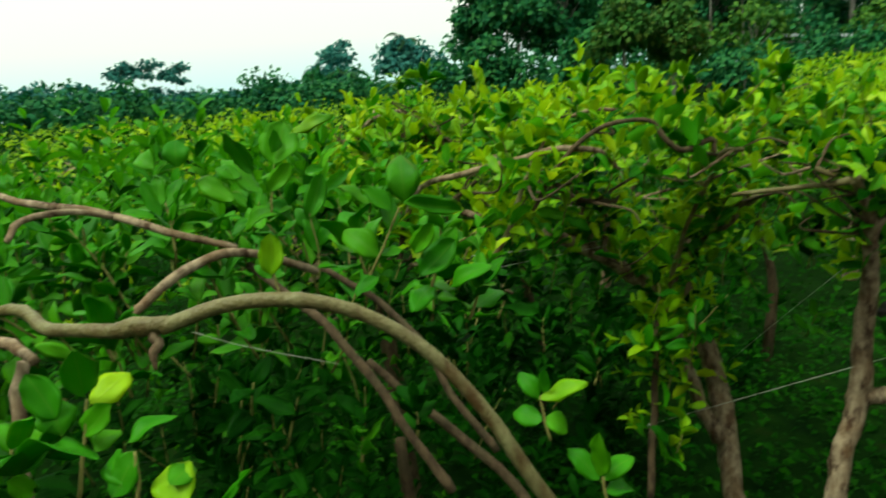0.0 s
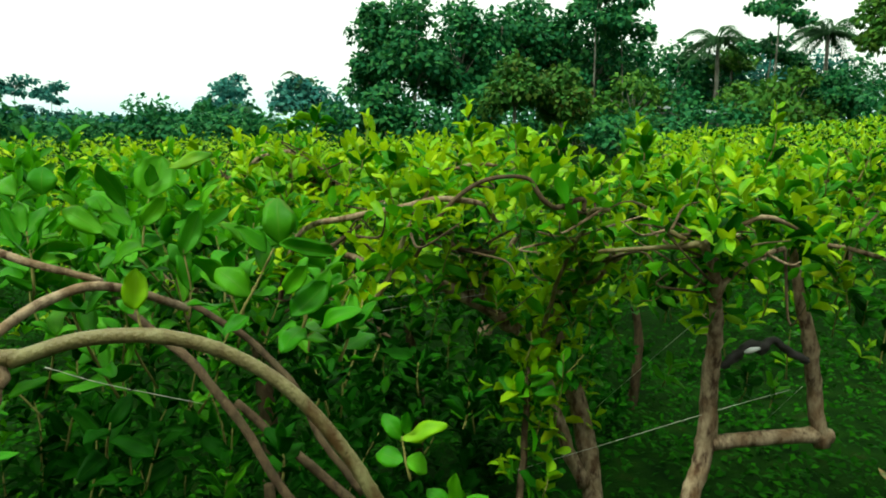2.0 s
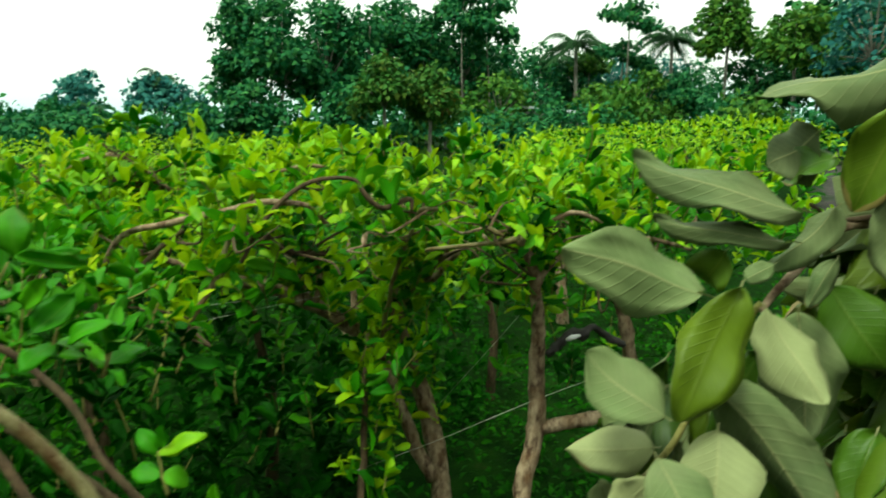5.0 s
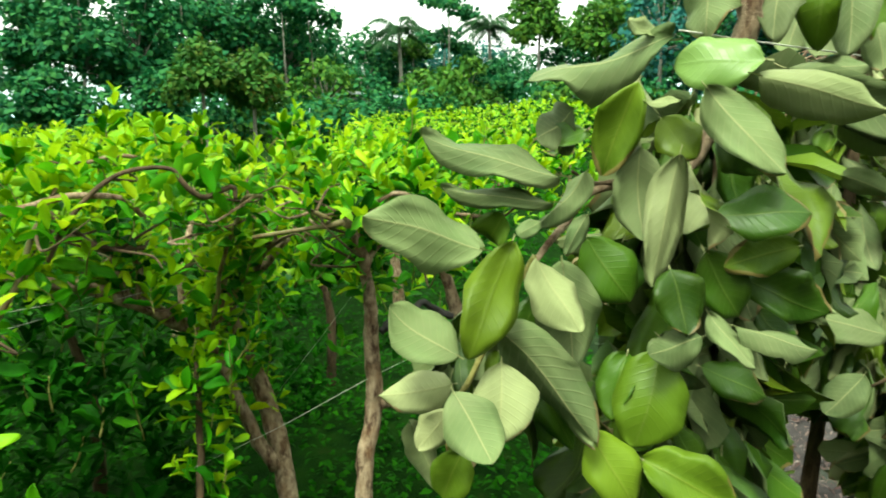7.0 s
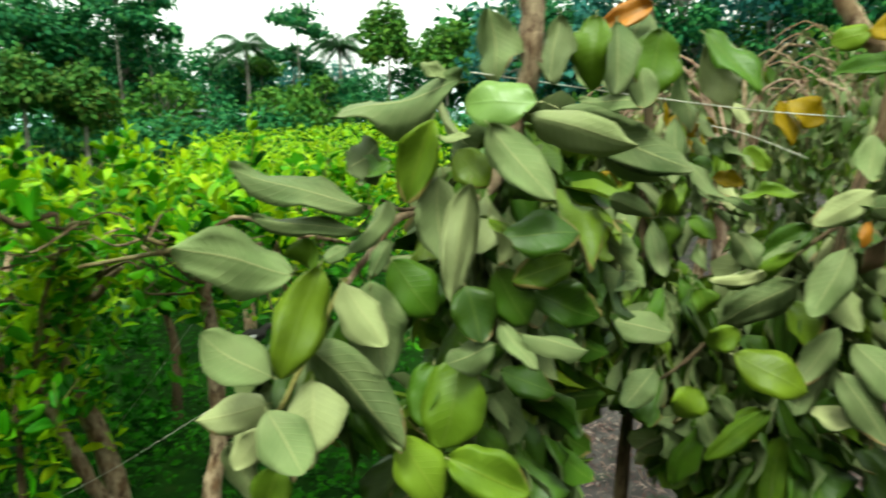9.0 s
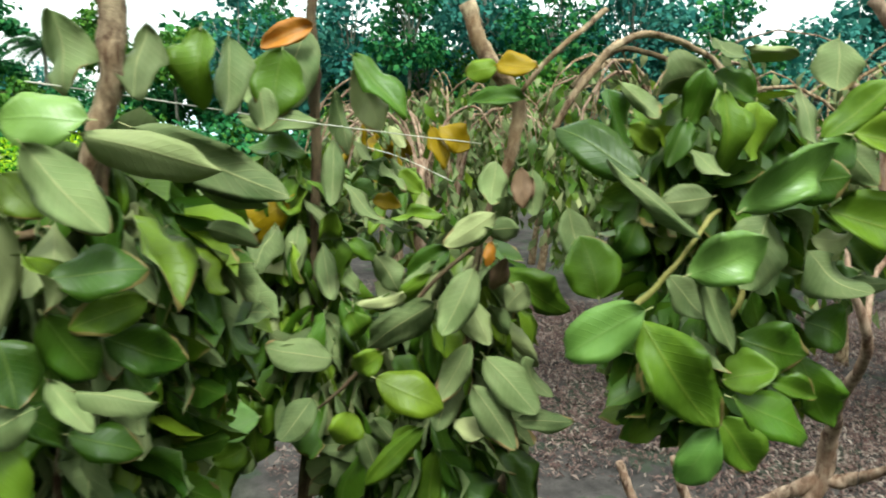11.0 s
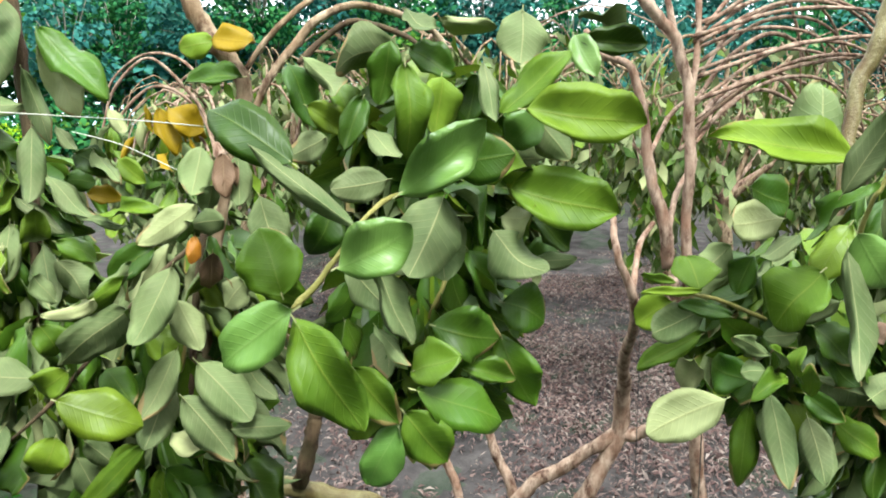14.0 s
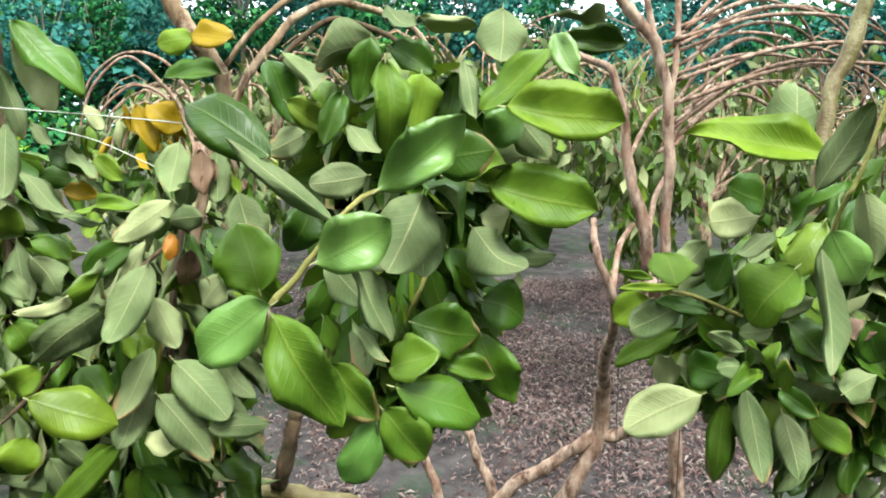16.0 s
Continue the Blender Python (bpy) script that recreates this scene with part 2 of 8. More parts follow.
BARK = bark_material("guava_bark", (0.0504, 0.0245, 0.0115), (0.4032, 0.3060, 0.1980), (0.1512, 0.0850, 0.0374), 50.0)
BARK_GREY = bark_material("greyish_guava_bark", (0.0675, 0.0329, 0.0199), (0.4140, 0.3018, 0.2236), (0.1890, 0.1006, 0.0615), 46.0)
BARK_PALE = bark_material("pale_guava_bark", (0.0704, 0.0392, 0.0135), (0.2068, 0.1887, 0.0828), (0.1232, 0.0954, 0.0342), rough=0.42)
TWIG = bark_material("twig_bark", (0.0360, 0.0202, 0.0108), (0.1152, 0.0756, 0.0396), (0.0648, 0.0540, 0.0252), 60.0)
GREEN_TWIG = bark_material("green_twig", (0.1440, 0.1368, 0.0288), (0.2448, 0.2160, 0.0648), (0.1800, 0.1728, 0.0432), 60.0, 0.6)
BARK_FAR = bark_material("forest_bark", (0.1152, 0.1008, 0.0792), (0.3024, 0.2880, 0.2448), (0.1800, 0.1872, 0.1440), 3.0)


def ground_material():
    """Weedy earth on one side of the plot, dark damp soil with leaf litter on the other."""
    m, n, l = material("orchard_soil")
    bsdf = n["Principled BSDF"]
    geo = n.new("ShaderNodeNewGeometry")
    sep = n.new("ShaderNodeSeparateXYZ")
    l.new(geo.outputs["Position"], sep.inputs[0])
    slow = noise_node(n, l, 0.9, 4.0, geo.outputs["Position"])
    mid = noise_node(n, l, 6.0, 5.0, geo.outputs["Position"])
    fine = noise_node(n, l, 70.0, 4.0, geo.outputs["Position"])
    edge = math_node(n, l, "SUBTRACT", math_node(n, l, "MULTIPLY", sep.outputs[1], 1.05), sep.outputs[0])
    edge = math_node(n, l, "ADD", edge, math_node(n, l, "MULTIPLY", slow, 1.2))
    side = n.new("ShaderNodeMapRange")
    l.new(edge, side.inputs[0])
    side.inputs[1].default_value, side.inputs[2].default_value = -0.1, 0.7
    soil = ramp(n, l, mid, [(0.3, (0.0238, 0.0218, 0.0218)), (0.5, (0.0528, 0.0475, 0.0462)), (0.7, (0.0924, 0.0825, 0.0779))])
    algae = math_node(n, l, "MULTIPLY", math_node(n, l, "GREATER_THAN", noise_node(n, l, 2.2, 3.0, geo.outputs["Position"]), 0.56), 0.5)
    soil = mix_color(n, l, algae, soil, (0.0330, 0.0561, 0.0297))
    soil = mix_color(n, l, math_node(n, l, "MULTIPLY", fine, 0.6), soil, (0.0231, 0.0198, 0.0185))
    # the weedy side is darkened in colour to stand for shade under leaves
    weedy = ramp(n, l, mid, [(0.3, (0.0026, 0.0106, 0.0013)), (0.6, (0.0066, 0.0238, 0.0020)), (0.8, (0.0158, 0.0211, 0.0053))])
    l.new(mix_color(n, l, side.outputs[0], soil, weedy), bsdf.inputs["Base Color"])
    bsdf.inputs["Roughness"].default_value = 0.9
    bsdf.inputs["Specular IOR Level"].default_value = 0.02
    bump = n.new("ShaderNodeBump")
    bump.inputs["Strength"].default_value, bump.inputs["Distance"].default_value = 0.9, 0.03
    l.new(math_node(n, l, "ADD", mid, math_node(n, l, "MULTIPLY", fine, 0.4)), bump.inputs["Height"])
    l.new(bump.outputs[0], bsdf.inputs["Normal"])
    return m


def plain(name, color, rough, grain=30.0, spread=0.3, metal=0.0):
    m, n, l = material(name)
    bsdf = n["Principled BSDF"]
    geo = n.new("ShaderNodeNewGeometry")
    g = noise_node(n, l, grain, 4.0, geo.outputs["Position"])
    l.new(mix_color(n, l, g, tuple(c * (1 - spread) for c in color), tuple(min(1, c * (1 + spread)) for c in color)), bsdf.inputs["Base Color"])
    bsdf.inputs["Roughness"].default_value, bsdf.inputs["Metallic"].default_value = rough, metal
    return m


GROUND = ground_material()
LITTER = crown_material("leaf_litter", [(0.0, (0.0238, 0.0132, 0.0125)), (0.35, (0.0693, 0.0396, 0.0356)), (0.7, (0.1419, 0.0990, 0.0871)), (1.0, (0.3102, 0.2706, 0.2343))])
STRING = plain("plastic_twine", (0.4092, 0.3960, 0.3300), 0.5, 200)
WIRE = plain("black_wire", (0.0132, 0.0132, 0.0132), 0.5, 200)
SHEET_METAL = plain("weathered_sheet_metal", (0.2376, 0.2574, 0.2772), 0.5, 3, 0.25, 0.3)
FAR_WALL = plain("weathered_boards", (0.0660, 0.0660, 0.0594), 0.8, 5)
DARK_KNOT = plain("charred_wood", (0.0145, 0.0119, 0.0099), 0.8, 60)
WHITE_PAINT = plain("white_paint_patch", (0.4752, 0.4752, 0.4620), 0.6, 60, 0.1)


# ---- builders ----
def make_mesh(name, verts, faces, mats, uvs=None, slots=None, smooth=True):
    """A mesh from arrays; faces all of one corner count, or a list of mixed ones."""
    me = bpy.data.meshes.new(name)
    me.from_pydata(np.asarray(verts).reshape(-1, 3).tolist(), [], faces.tolist() if isinstance(faces, np.ndarray) else faces)
    for m in mats:
        me.materials.append(m)
    if uvs is not None:
        layer = me.uv_layers.new(name="UVMap")
        loops = np.empty(len(me.loops), dtype=np.int32)
        me.loops.foreach_get("vertex_index", loops)
        layer.data.foreach_set("uv", np.asarray(uvs, dtype=np.float32)[loops].ravel())
    if slots is not None:
        me.polygons.foreach_set("material_index", np.asarray(slots, dtype=np.int32))
    me.polygons.foreach_set("use_smooth", np.full(len(me.polygons), smooth))
    me.update()
    return me


def thing(name, base, label, category, group="", kind=""):
    ob = new(name)
    ob.location = base
    ob.empty_display_size = 0.1
    return tagged(ob, label, category, group, kind)


def part(name, me, parent, label="", m=None):
    """One mesh object under a thing; its mesh is in world coordinates unless m places it."""
    ob = new(name, me)
    ob.parent = parent
    base = parent.location if parent.parent is None else parent.location + parent.parent.location
    ob.matrix_parent_inverse = Matrix.Translation(-Vector(base)) if parent.parent is None else Matrix.Identity(4)
    if m is not None:
        ob.matrix_basis = m
    if label:
        ob["label"] = label
    return ob


def spline(points, steps):
    """A smooth line through points with radii (x, y, z, r)."""
    p = np.array(points, float)
    p = np.vstack([2 * p[0] - p[1], p, 2 * p[-1] - p[-2]])
    out = []
    for i in range(1, len(p) - 2):
        a, b, c, d = p[i - 1:i + 3]
        for t in np.linspace(0, 1, steps, endpoint=False):
            out.append(0.5 * (2 * b + (c - a) * t + (2 * a - 5 * b + 4 * c - d) * t * t + (3 * b - a - 3 * c + d) * t ** 3))
    out.append(p[-2])
    out = np.array(out)
    out[:, 3] = np.maximum(out[:, 3], 0.0004)
    return out


def tube_arrays(points, sides=8, steps=5, lumps=0.08, seed=0):
    rng = np.random.default_rng(seed)
    s = spline(points, steps)
    c, r = s[:, :3], s[:, 3]
    if lumps >= 0.05 and len(c) > 6:
        # small bends where side shoots once stood
        kink = rng.normal(0, 1, (len(c), 3))
        kink = (kink + np.roll(kink, 1, 0) + np.roll(kink, -1, 0)) / 3
        kink[0] = kink[-1] = 0
        c = c + kink * np.minimum(r, 0.011)[:, None] * 0.25
    tang = np.gradient(c, axis=0)
    tang /= np.linalg.norm(tang, axis=1)[:, None] + 1e-9
    side = np.cross(tang[0], (0.3, 0.2, 0.93))
    if np.linalg.norm(side) < 0.1:
        side = np.cross(tang[0], (1, 0, 0))
    verts, faces = [], []
    ang = np.linspace(0, 2 * np.pi, sides, endpoint=False)
    for k in range(len(c)):
        side = side - tang[k] * (side @ tang[k])
        side /= np.linalg.norm(side) + 1e-9
        up = np.cross(tang[k], side)
        rr = r[k] * (1 + 0.6 * lumps * rng.standard_normal(sides))
        if lumps and rng.random() < 0.08:
            rr = rr * 1.10
        verts.append(c[k] + np.outer(rr * np.cos(ang), side) + np.outer(rr * np.sin(ang), up))
    for k in range(len(c) - 1):
        for j in range(sides):
            a, b = k * sides + j, k * sides + (j + 1) % sides
            faces.append((a, b, b + sides, a + sides))
    verts = np.vstack(verts)
    n = len(c) * sides
    verts = np.vstack([verts, c[:1], c[-1:]])
    faces += [(n, (j + 1) % sides, j) for j in range(sides)]
    faces += [(n + 1, n - sides + j, n - sides + (j + 1) % sides) for j in range(sides)]
    return verts, faces


def tubes_mesh(name, runs, mat, sides=8, steps=5, lumps=0.08):
    verts, faces, at = [], [], 0
    for i, run in enumerate(runs):
        v, f = tube_arrays(run, sides, steps, lumps, i)
        verts.append(v)
        faces += [tuple(k + at for k in q) for q in f]
        at += len(v)
    return make_mesh(name, np.vstack(verts), faces, [mat])


limb_runs = {}


def limb(parent, points, name="branch", mat=None, sides=10, steps=6, lumps=0.06, label=""):
    limb_runs.setdefault(parent.name, []).append(points)
    return part(name, tubes_mesh(name, [points], mat or BARK, sides, steps, lumps), parent, label)


# leaves: y along the blade from stalk to tip, z the upper side, one unit long and wide
def leaf_sheet(rows, cols, curl=0.4, fold=0.15, wave=0.02, phase=0.0, twist=0.0, belly=0.94, bow=0.0, tip=0.0, roll=0.0):
    along = (1 - np.cos(np.pi * np.arange(rows + 1) / rows)) / 2 if rows > 3 else np.linspace(0, 1, rows + 1)
    v, u = np.meshgrid(along, np.linspace(-1, 1, cols + 1), indexing="ij")
    half = 0.5 * np.maximum(1 - np.abs(2 * v ** belly - 1) ** 2.1, 0.0) ** (0.88 - 0.24 * v + tip * (0.6 * v - 0.1))
    half = np.maximum(half, 0.02)
    half = half * (1 + (0.045 * np.sin(v * 15 + phase * 2 + u) + 0.035 * np.sin(v * 6 + phase + 2 * u)) * (wave > 0))
    a = curl * v
    y, z = (np.sin(a) / curl, -(1 - np.cos(a)) / curl) if abs(curl) > 1e-3 else (v, 0 * v)
    x = u * half + bow * np.sin(np.pi * v)
    z = z + fold * np.abs(u) * half + 1.15 * wave * np.sin(v * 9 + phase + 1.3 * np.sign(u)) * u * np.abs(u) + 0.5 * wave * np.cos(v * 7 + phase * 1.7)
    z = z + 0.35 * wave * np.sin(v * 21 + phase * 3 + 2 * u) * np.abs(u) ** 1.5
    z = z + roll * u * u * half
    ct, st = np.cos(twist * v), np.sin(twist * v)
    x, z = x * ct - z * st * 0.4, z + u * half * st
    verts = np.stack([x, y, z], -1).reshape(-1, 3)
    uv = np.stack([0.5 + u / 2, v], -1).reshape(-1, 2)
    q = [(i * (cols + 1) + j, i * (cols + 1) + j + 1, (i + 1) * (cols + 1) + j + 1, (i + 1) * (cols + 1) + j) for i in range(rows) for j in range(cols)]
    return verts, uv, np.array(q)


def solid_leaf(top, under, rows, cols, **shape):
    """A leaf with an upper and a lower side, an edge and a short stalk."""
    v, uv, q = leaf_sheet(rows, cols, **shape)
    n = len(v)
    low = v - (0, 0, 0.006)
    verts, uvs = np.vstack([v, low]), np.vstack([uv, uv])
    tri = [t for a, b, c, d in q.tolist() for t in ((a, b, c), (a, c, d))]
    faces = tri + [(c + n, b + n, a + n) for a, b, c in tri]
    slots = [0] * len(tri) + [1] * len(tri)
    w = cols + 1
    rim = [i * w for i in range(rows + 1)] + [rows * w + j for j in range(1, w)] + [i * w + cols for i in range(rows - 1, -1, -1)] + list(range(cols - 1, 0, -1))
    for a, b in zip(rim, rim[1:] + rim[:1]):
        faces.append((a, b, b + n, a + n))
        slots.append(1)
    at = len(verts)
    stalk = np.array([(s * 0.013, y, z) for y, z in ((0.04, 0.004), (-0.07, 0.012)) for s in (-1, 1)] + [(0, 0.04, -0.014), (0, -0.07, 0.0)])
    verts = np.vstack([verts, stalk])
    uvs = np.vstack([uvs, np.full((6, 2), 0.5)])
    faces += [(at, at + 2, at + 3, at + 1), (at, at + 4, at + 5, at + 2), (at + 1, at + 3, at + 5, at + 4)]
    slots += [1, 1, 1]
    me = make_mesh("leaf", verts, faces, [top, under], uvs, slots)
    # the thin edge is a sharp one, so that both sides stay flat up to it
    soft = np.ones(len(faces), dtype=bool)
    soft[2 * len(tri):] = False
    me.polygons.foreach_set("use_smooth", soft)
    return me


SHAPES = [dict(curl=0.4, fold=0.24, wave=0.053, phase=0.0, belly=0.92, bow=0.03, roll=-0.15), dict(curl=0.9, fold=0.2, wave=0.082, phase=1.3, twist=0.35, belly=0.86, bow=-0.06, roll=0.15),
          dict(curl=-0.45, fold=0.12, wave=0.094, phase=2.1, twist=-0.45, belly=0.98, bow=0.07, roll=0.2), dict(curl=0.25, fold=0.38, wave=0.070, phase=3.3, twist=0.4, belly=0.84, bow=-0.04, roll=-0.25),
          dict(curl=1.3, fold=0.28, wave=0.094, phase=4.0, twist=-0.5, belly=0.9, bow=0.08, roll=0.1), dict(curl=0.5, fold=0.10, wave=0.070, phase=5.2, twist=0.2, belly=1.0, bow=-0.06, roll=-0.2),
          dict(curl=0.3, fold=0.42, wave=0.070, phase=6.1, twist=-0.3, belly=0.88, bow=0.03, roll=-0.1), dict(curl=-0.6, fold=0.14, wave=0.082, phase=7.0, twist=0.4, belly=0.95, bow=-0.05, roll=0.2),
          dict(curl=0.5, fold=0.10, wave=0.041, phase=0.7, belly=0.94, bow=0.03, tip=0.15, roll=-0.1), dict(curl=0.85, fold=0.14, wave=0.047, phase=1.9, twist=0.3, belly=0.95, bow=-0.04, tip=0.25),
          dict(curl=0.3, fold=0.16, wave=0.047, phase=3.9, twist=-0.3, belly=0.96, bow=0.03, tip=0.2, roll=0.1), dict(curl=-0.3, fold=0.12, wave=0.053, phase=5.0, twist=0.25, belly=1.0, tip=0.1)]
SIDES = dict(sheen=(SHEEN, UNDER), mature=(MATURE, UNDER), crown=(CANOPY, CANOPY), olive=(OLIVE, UNDER), fresh=(FRESH, FRESH), young=(YOUNG, YOUNG), yellow=(YELLOW, YELLOW), rust=(RUST, DRY), dry=(DRY, DRY))
BLADES = {}


def blade(look_name, shape, fine):
    key = (look_name, shape % len(SHAPES), fine)
    if key not in BLADES:
        BLADES[key] = solid_leaf(*SIDES[look_name], *((15, 6) if fine else (8, 4)), **SHAPES[key[1]])
    return BLADES[key]


def blade_pose(base, tip, width, normal):
    b, t, n = Vector(base), Vector(tip), Vector(normal)
    y = t - b
    length = y.length
    y.normalize()
    x = y.cross(n).normalized()
    z = x.cross(y)
    m = Matrix((x * width, y * length, z * length)).transposed().to_4x4()
    return Matrix.Translation(b) @ m


LEAF_LABELS = dict(sheen="green leaf, paled to stand for sky sheen", yellow="yellowing leaf", rust="orange rusty leaf", dry="dried brown leaf", young="fresh yellow-green leaf", fresh="fresh green leaf")


def leaf(parent, base, tip, width, normal, look_name="mature", shape=None, fine=True):
    k = random.randrange(8) if shape is None else shape
    return part("leaf", blade(look_name, k, fine), parent, LEAF_LABELS.get(look_name, ""), blade_pose(base, tip, width, normal))


# joined foliage: rows of base, direction, normal, length, width
def leaf_rows_mesh(name, rows, mat, rows_n=3, cols=2, fold=0.25, curl=0.5):
    rows = np.asarray(rows, float)
    tv, tuv, tq = leaf_sheet(rows_n, cols, curl=curl, fold=fold, wave=0.0, belly=1.08, tip=-0.55)
    b, d, n = rows[:, 0:3], rows[:, 3:6], rows[:, 6:9]
    d = d / (np.linalg.norm(d, axis=1)[:, None] + 1e-9)
    x = np.cross(d, n)
    x /= np.linalg.norm(x, axis=1)[:, None] + 1e-9
    z = np.cross(x, d)
    le, wi = rows[:, 9, None, None], rows[:, 10, None, None]
    verts = b[:, None] + tv[None, :, 0, None] * wi * x[:, None] + le * (tv[None, :, 1, None] * d[:, None] + tv[None, :, 2, None] * z[:, None])
    k = np.arange(len(rows))[:, None, None] * len(tv)
    faces = (tq[None] + k).reshape(-1, 4)
    return make_mesh(name, verts.reshape(-1, 3), faces, [mat], np.tile(tuv, (len(rows), 1)))


def shoot_rows(rng, base, up, length, pairs, size, spread=0.9, first=0.15, fresh_from=0.42, young_from=0.56):
    """The leaves of one shoot: crossed pairs, the upper ones smaller and steeper. Rows, and the youth of each, 0 to 2."""
    up = np.asarray(up, float)
    up = up / np.linalg.norm(up)
    side = np.cross(up, rng.standard_normal(3))
    side /= np.linalg.norm(side) + 1e-9
    other = np.cross(up, side)
    rows, young = [], []
    for i in range(pairs):
        f = first + (1 - first) * (i + 0.5) / pairs
        turn = i * 1.57 + rng.normal(0, 0.25)
        open_ = spread * (1.25 - 0.7 * f) + rng.normal(0, 0.2)
        s = size * (1.05 - 0.45 * f ** 3) * rng.uniform(0.85, 1.15)
        for sgn in (1, -1):
            out = sgn * (np.cos(turn) * side + np.sin(turn) * other)
            d = up * np.cos(open_) + out * np.sin(open_) + rng.normal(0, 0.14, 3)
            n = up * np.sin(open_) - out * np.cos(open_) + rng.normal(0, 0.28, 3)
            rows.append([*(np.asarray(base) + up * length * f), *d, *n, s, s * rng.uniform(0.37, 0.49)])
            ripe = f + rng.normal(0, 0.12)
            young.append(0 if ripe < fresh_from else 1 if ripe < young_from else 2)
    return rows, young


def shoot(parent, base, up, length, pairs, size, seed, spread=1.05, dark=False, top="young", low="crown", fine=True):
    """A leafy shoot near the camera's way: a green twig and leaves of their own."""
    rng = np.random.default_rng(seed)
    up = np.asarray(up, float) / np.linalg.norm(up)
    b = np.asarray(base, float)
    bend = rng.normal(0, 0.05, 3) * length
    run = [(*b, 0.0022), (*(b + up * length * 0.5 + bend), 0.0018), (*(b + up * length), 0.001)]
    part("twig", tubes_mesh("twig", [run], GREEN_TWIG, 5, 3, 0.05), parent)
    rows, young = shoot_rows(rng, b, up, length, pairs, size, spread)
    for r, y in zip(rows, young):
        d = np.array(r[3:6]) / np.linalg.norm(r[3:6])
        leaf(parent, r[0:3], np.array(r[0:3]) + d * r[9], r[10], r[6:9], low if dark else "fresh" if y < 2 else top, 8 + int(rng.integers(4)), fine)


def sprouts(tree, count, size, seed, mat_old, mat_young, low=0.5, high=1.5, fresh_from=0.05, young_from=0.56):
    """Short leafy shoots all along a tree's limbs."""
    rng = np.random.default_rng(seed)
    runs = [spline(p, 8) for p in limb_runs[tree.name]]
    reach = np.array([np.linalg.norm(np.diff(r[:, :3], axis=0), axis=1).sum() for r in runs])
    old, fresh, below, made = [], [], [], 0
    while made < count:
        r = runs[rng.choice(len(runs), p=reach / reach.sum())]
        b = r[int(rng.integers(len(r)))]
        if not low < b[2] < high:
            continue
        made += 1
        away = np.array([b[0], b[1], 0.0])
        away /= np.linalg.norm(away)
        up = rng.normal(0, 0.5, 3) + (0, 0, 0.8) + away * 0.4
        rows, young = shoot_rows(rng, b[:3] + away * rng.uniform(-0.09, 0.11), up, rng.uniform(0.05, 0.14), 3, size * rng.uniform(0.75, 1.2), fresh_from=fresh_from, young_from=young_from)
        for row, y in zip(rows, young):
            (old if not y else fresh if y == 2 else below).append(row)
    for name, rows, mat in (("foliage", old, mat_old), ("lower_foliage", below, FRESH), ("young_foliage", fresh, mat_young)):
        if rows:
            part(name, leaf_rows_mesh(name, rows, mat, 4, 2), tree)["kind"] = "stuff"


def drooping_leaves(parent, rng, center, radii, count, size, looks=("mature",), fine=False, outward=1.0, turned=0.16):
    """Leaves that hang inside a bundle, in its depth."""
    for _ in range(count):
        p = rng.standard_normal(3)
        p *= rng.random() ** 0.4 / np.linalg.norm(p)
        b = np.asarray(center) + p * radii
        d = np.array([p[0] * 0.5, p[1] * 0.5, -0.9]) + rng.normal(0, 0.33, 3)
        d /= np.linalg.norm(d)
        s = size * rng.uniform(0.7, 1.15)
        leaf(parent, b, b + d * s, s * rng.uniform(0.29, 0.44), (rng.standard_normal(3) + p * outward) * (-1 if rng.random() < turned else 1), looks[int(rng.integers(len(looks)))], int(rng.integers(8)), fine)


def inner_foliage(parent, seed, center, radii, count, size):
    """The close-packed leaves in the depth of a bundle."""
    rng = np.random.default_rng(seed)
    rows = []
    for _ in range(int(count * 2.4)):
        p = rng.standard_normal(3)
        p *= rng.random() ** 0.33 / np.linalg.norm(p)
        d = np.array([p[0] * 0.6, p[1] * 0.6, -0.8]) + rng.normal(0, 0.4, 3)
        s = size * rng.uniform(0.7, 1.1)
        rows.append([*(np.asarray(center) + 0.92 * p * radii), *d, *(p + rng.normal(0, 0.5, 3)), s, s * 0.42])
    cut = len(rows) * 7 // 8
    part("inner_foliage", leaf_rows_mesh("inner_foliage", rows[:cut], MATURE, 4, 2), parent, "close-packed dark leaves")["kind"] = "stuff"
    part("inner_foliage", leaf_rows_mesh("inner_foliage", rows[cut:], UNDER, 4, 2), parent, "close-packed leaves turned over")["kind"] = "stuff"


# ---- ground ----
rings, spokes = np.concatenate([[0.0], np.geomspace(0.35, 900, 60)]), 96
ang = np.linspace(0, 2 * np.pi, spokes, endpoint=False)
gv = [(0.0, 0.0, 0.0)]
for r in rings[1:]:
    for a in ang:
        x, y = r * math.cos(a), r * math.sin(a)
        relief = 0.035 * noise.noise((x * 0.9, y * 0.9, 0.3)) + 0.012 * noise.noise((x * 3.5, y * 3.5, 1.0)) if r < 60 else 0.0
        gv.append((x, y, relief))
gf = [(0, 1 + j, 1 + (j + 1) % spokes) for j in range(spokes)]
for i in range(len(rings) - 2):
    for j in range(spokes):
        a, b = 1 + i * spokes + j, 1 + i * spokes + (j + 1) % spokes
        gf.append((a, a + spokes, b + spokes, b))
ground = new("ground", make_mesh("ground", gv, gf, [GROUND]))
tagged(ground, "weedy orchard earth beside dark bare soil", "ground", kind="structure")


def ground_z(x, y):
    return 0.035 * noise.noise((x * 0.9, y * 0.9, 0.3)) + 0.012 * noise.noise((x * 3.5, y * 3.5, 1.0))


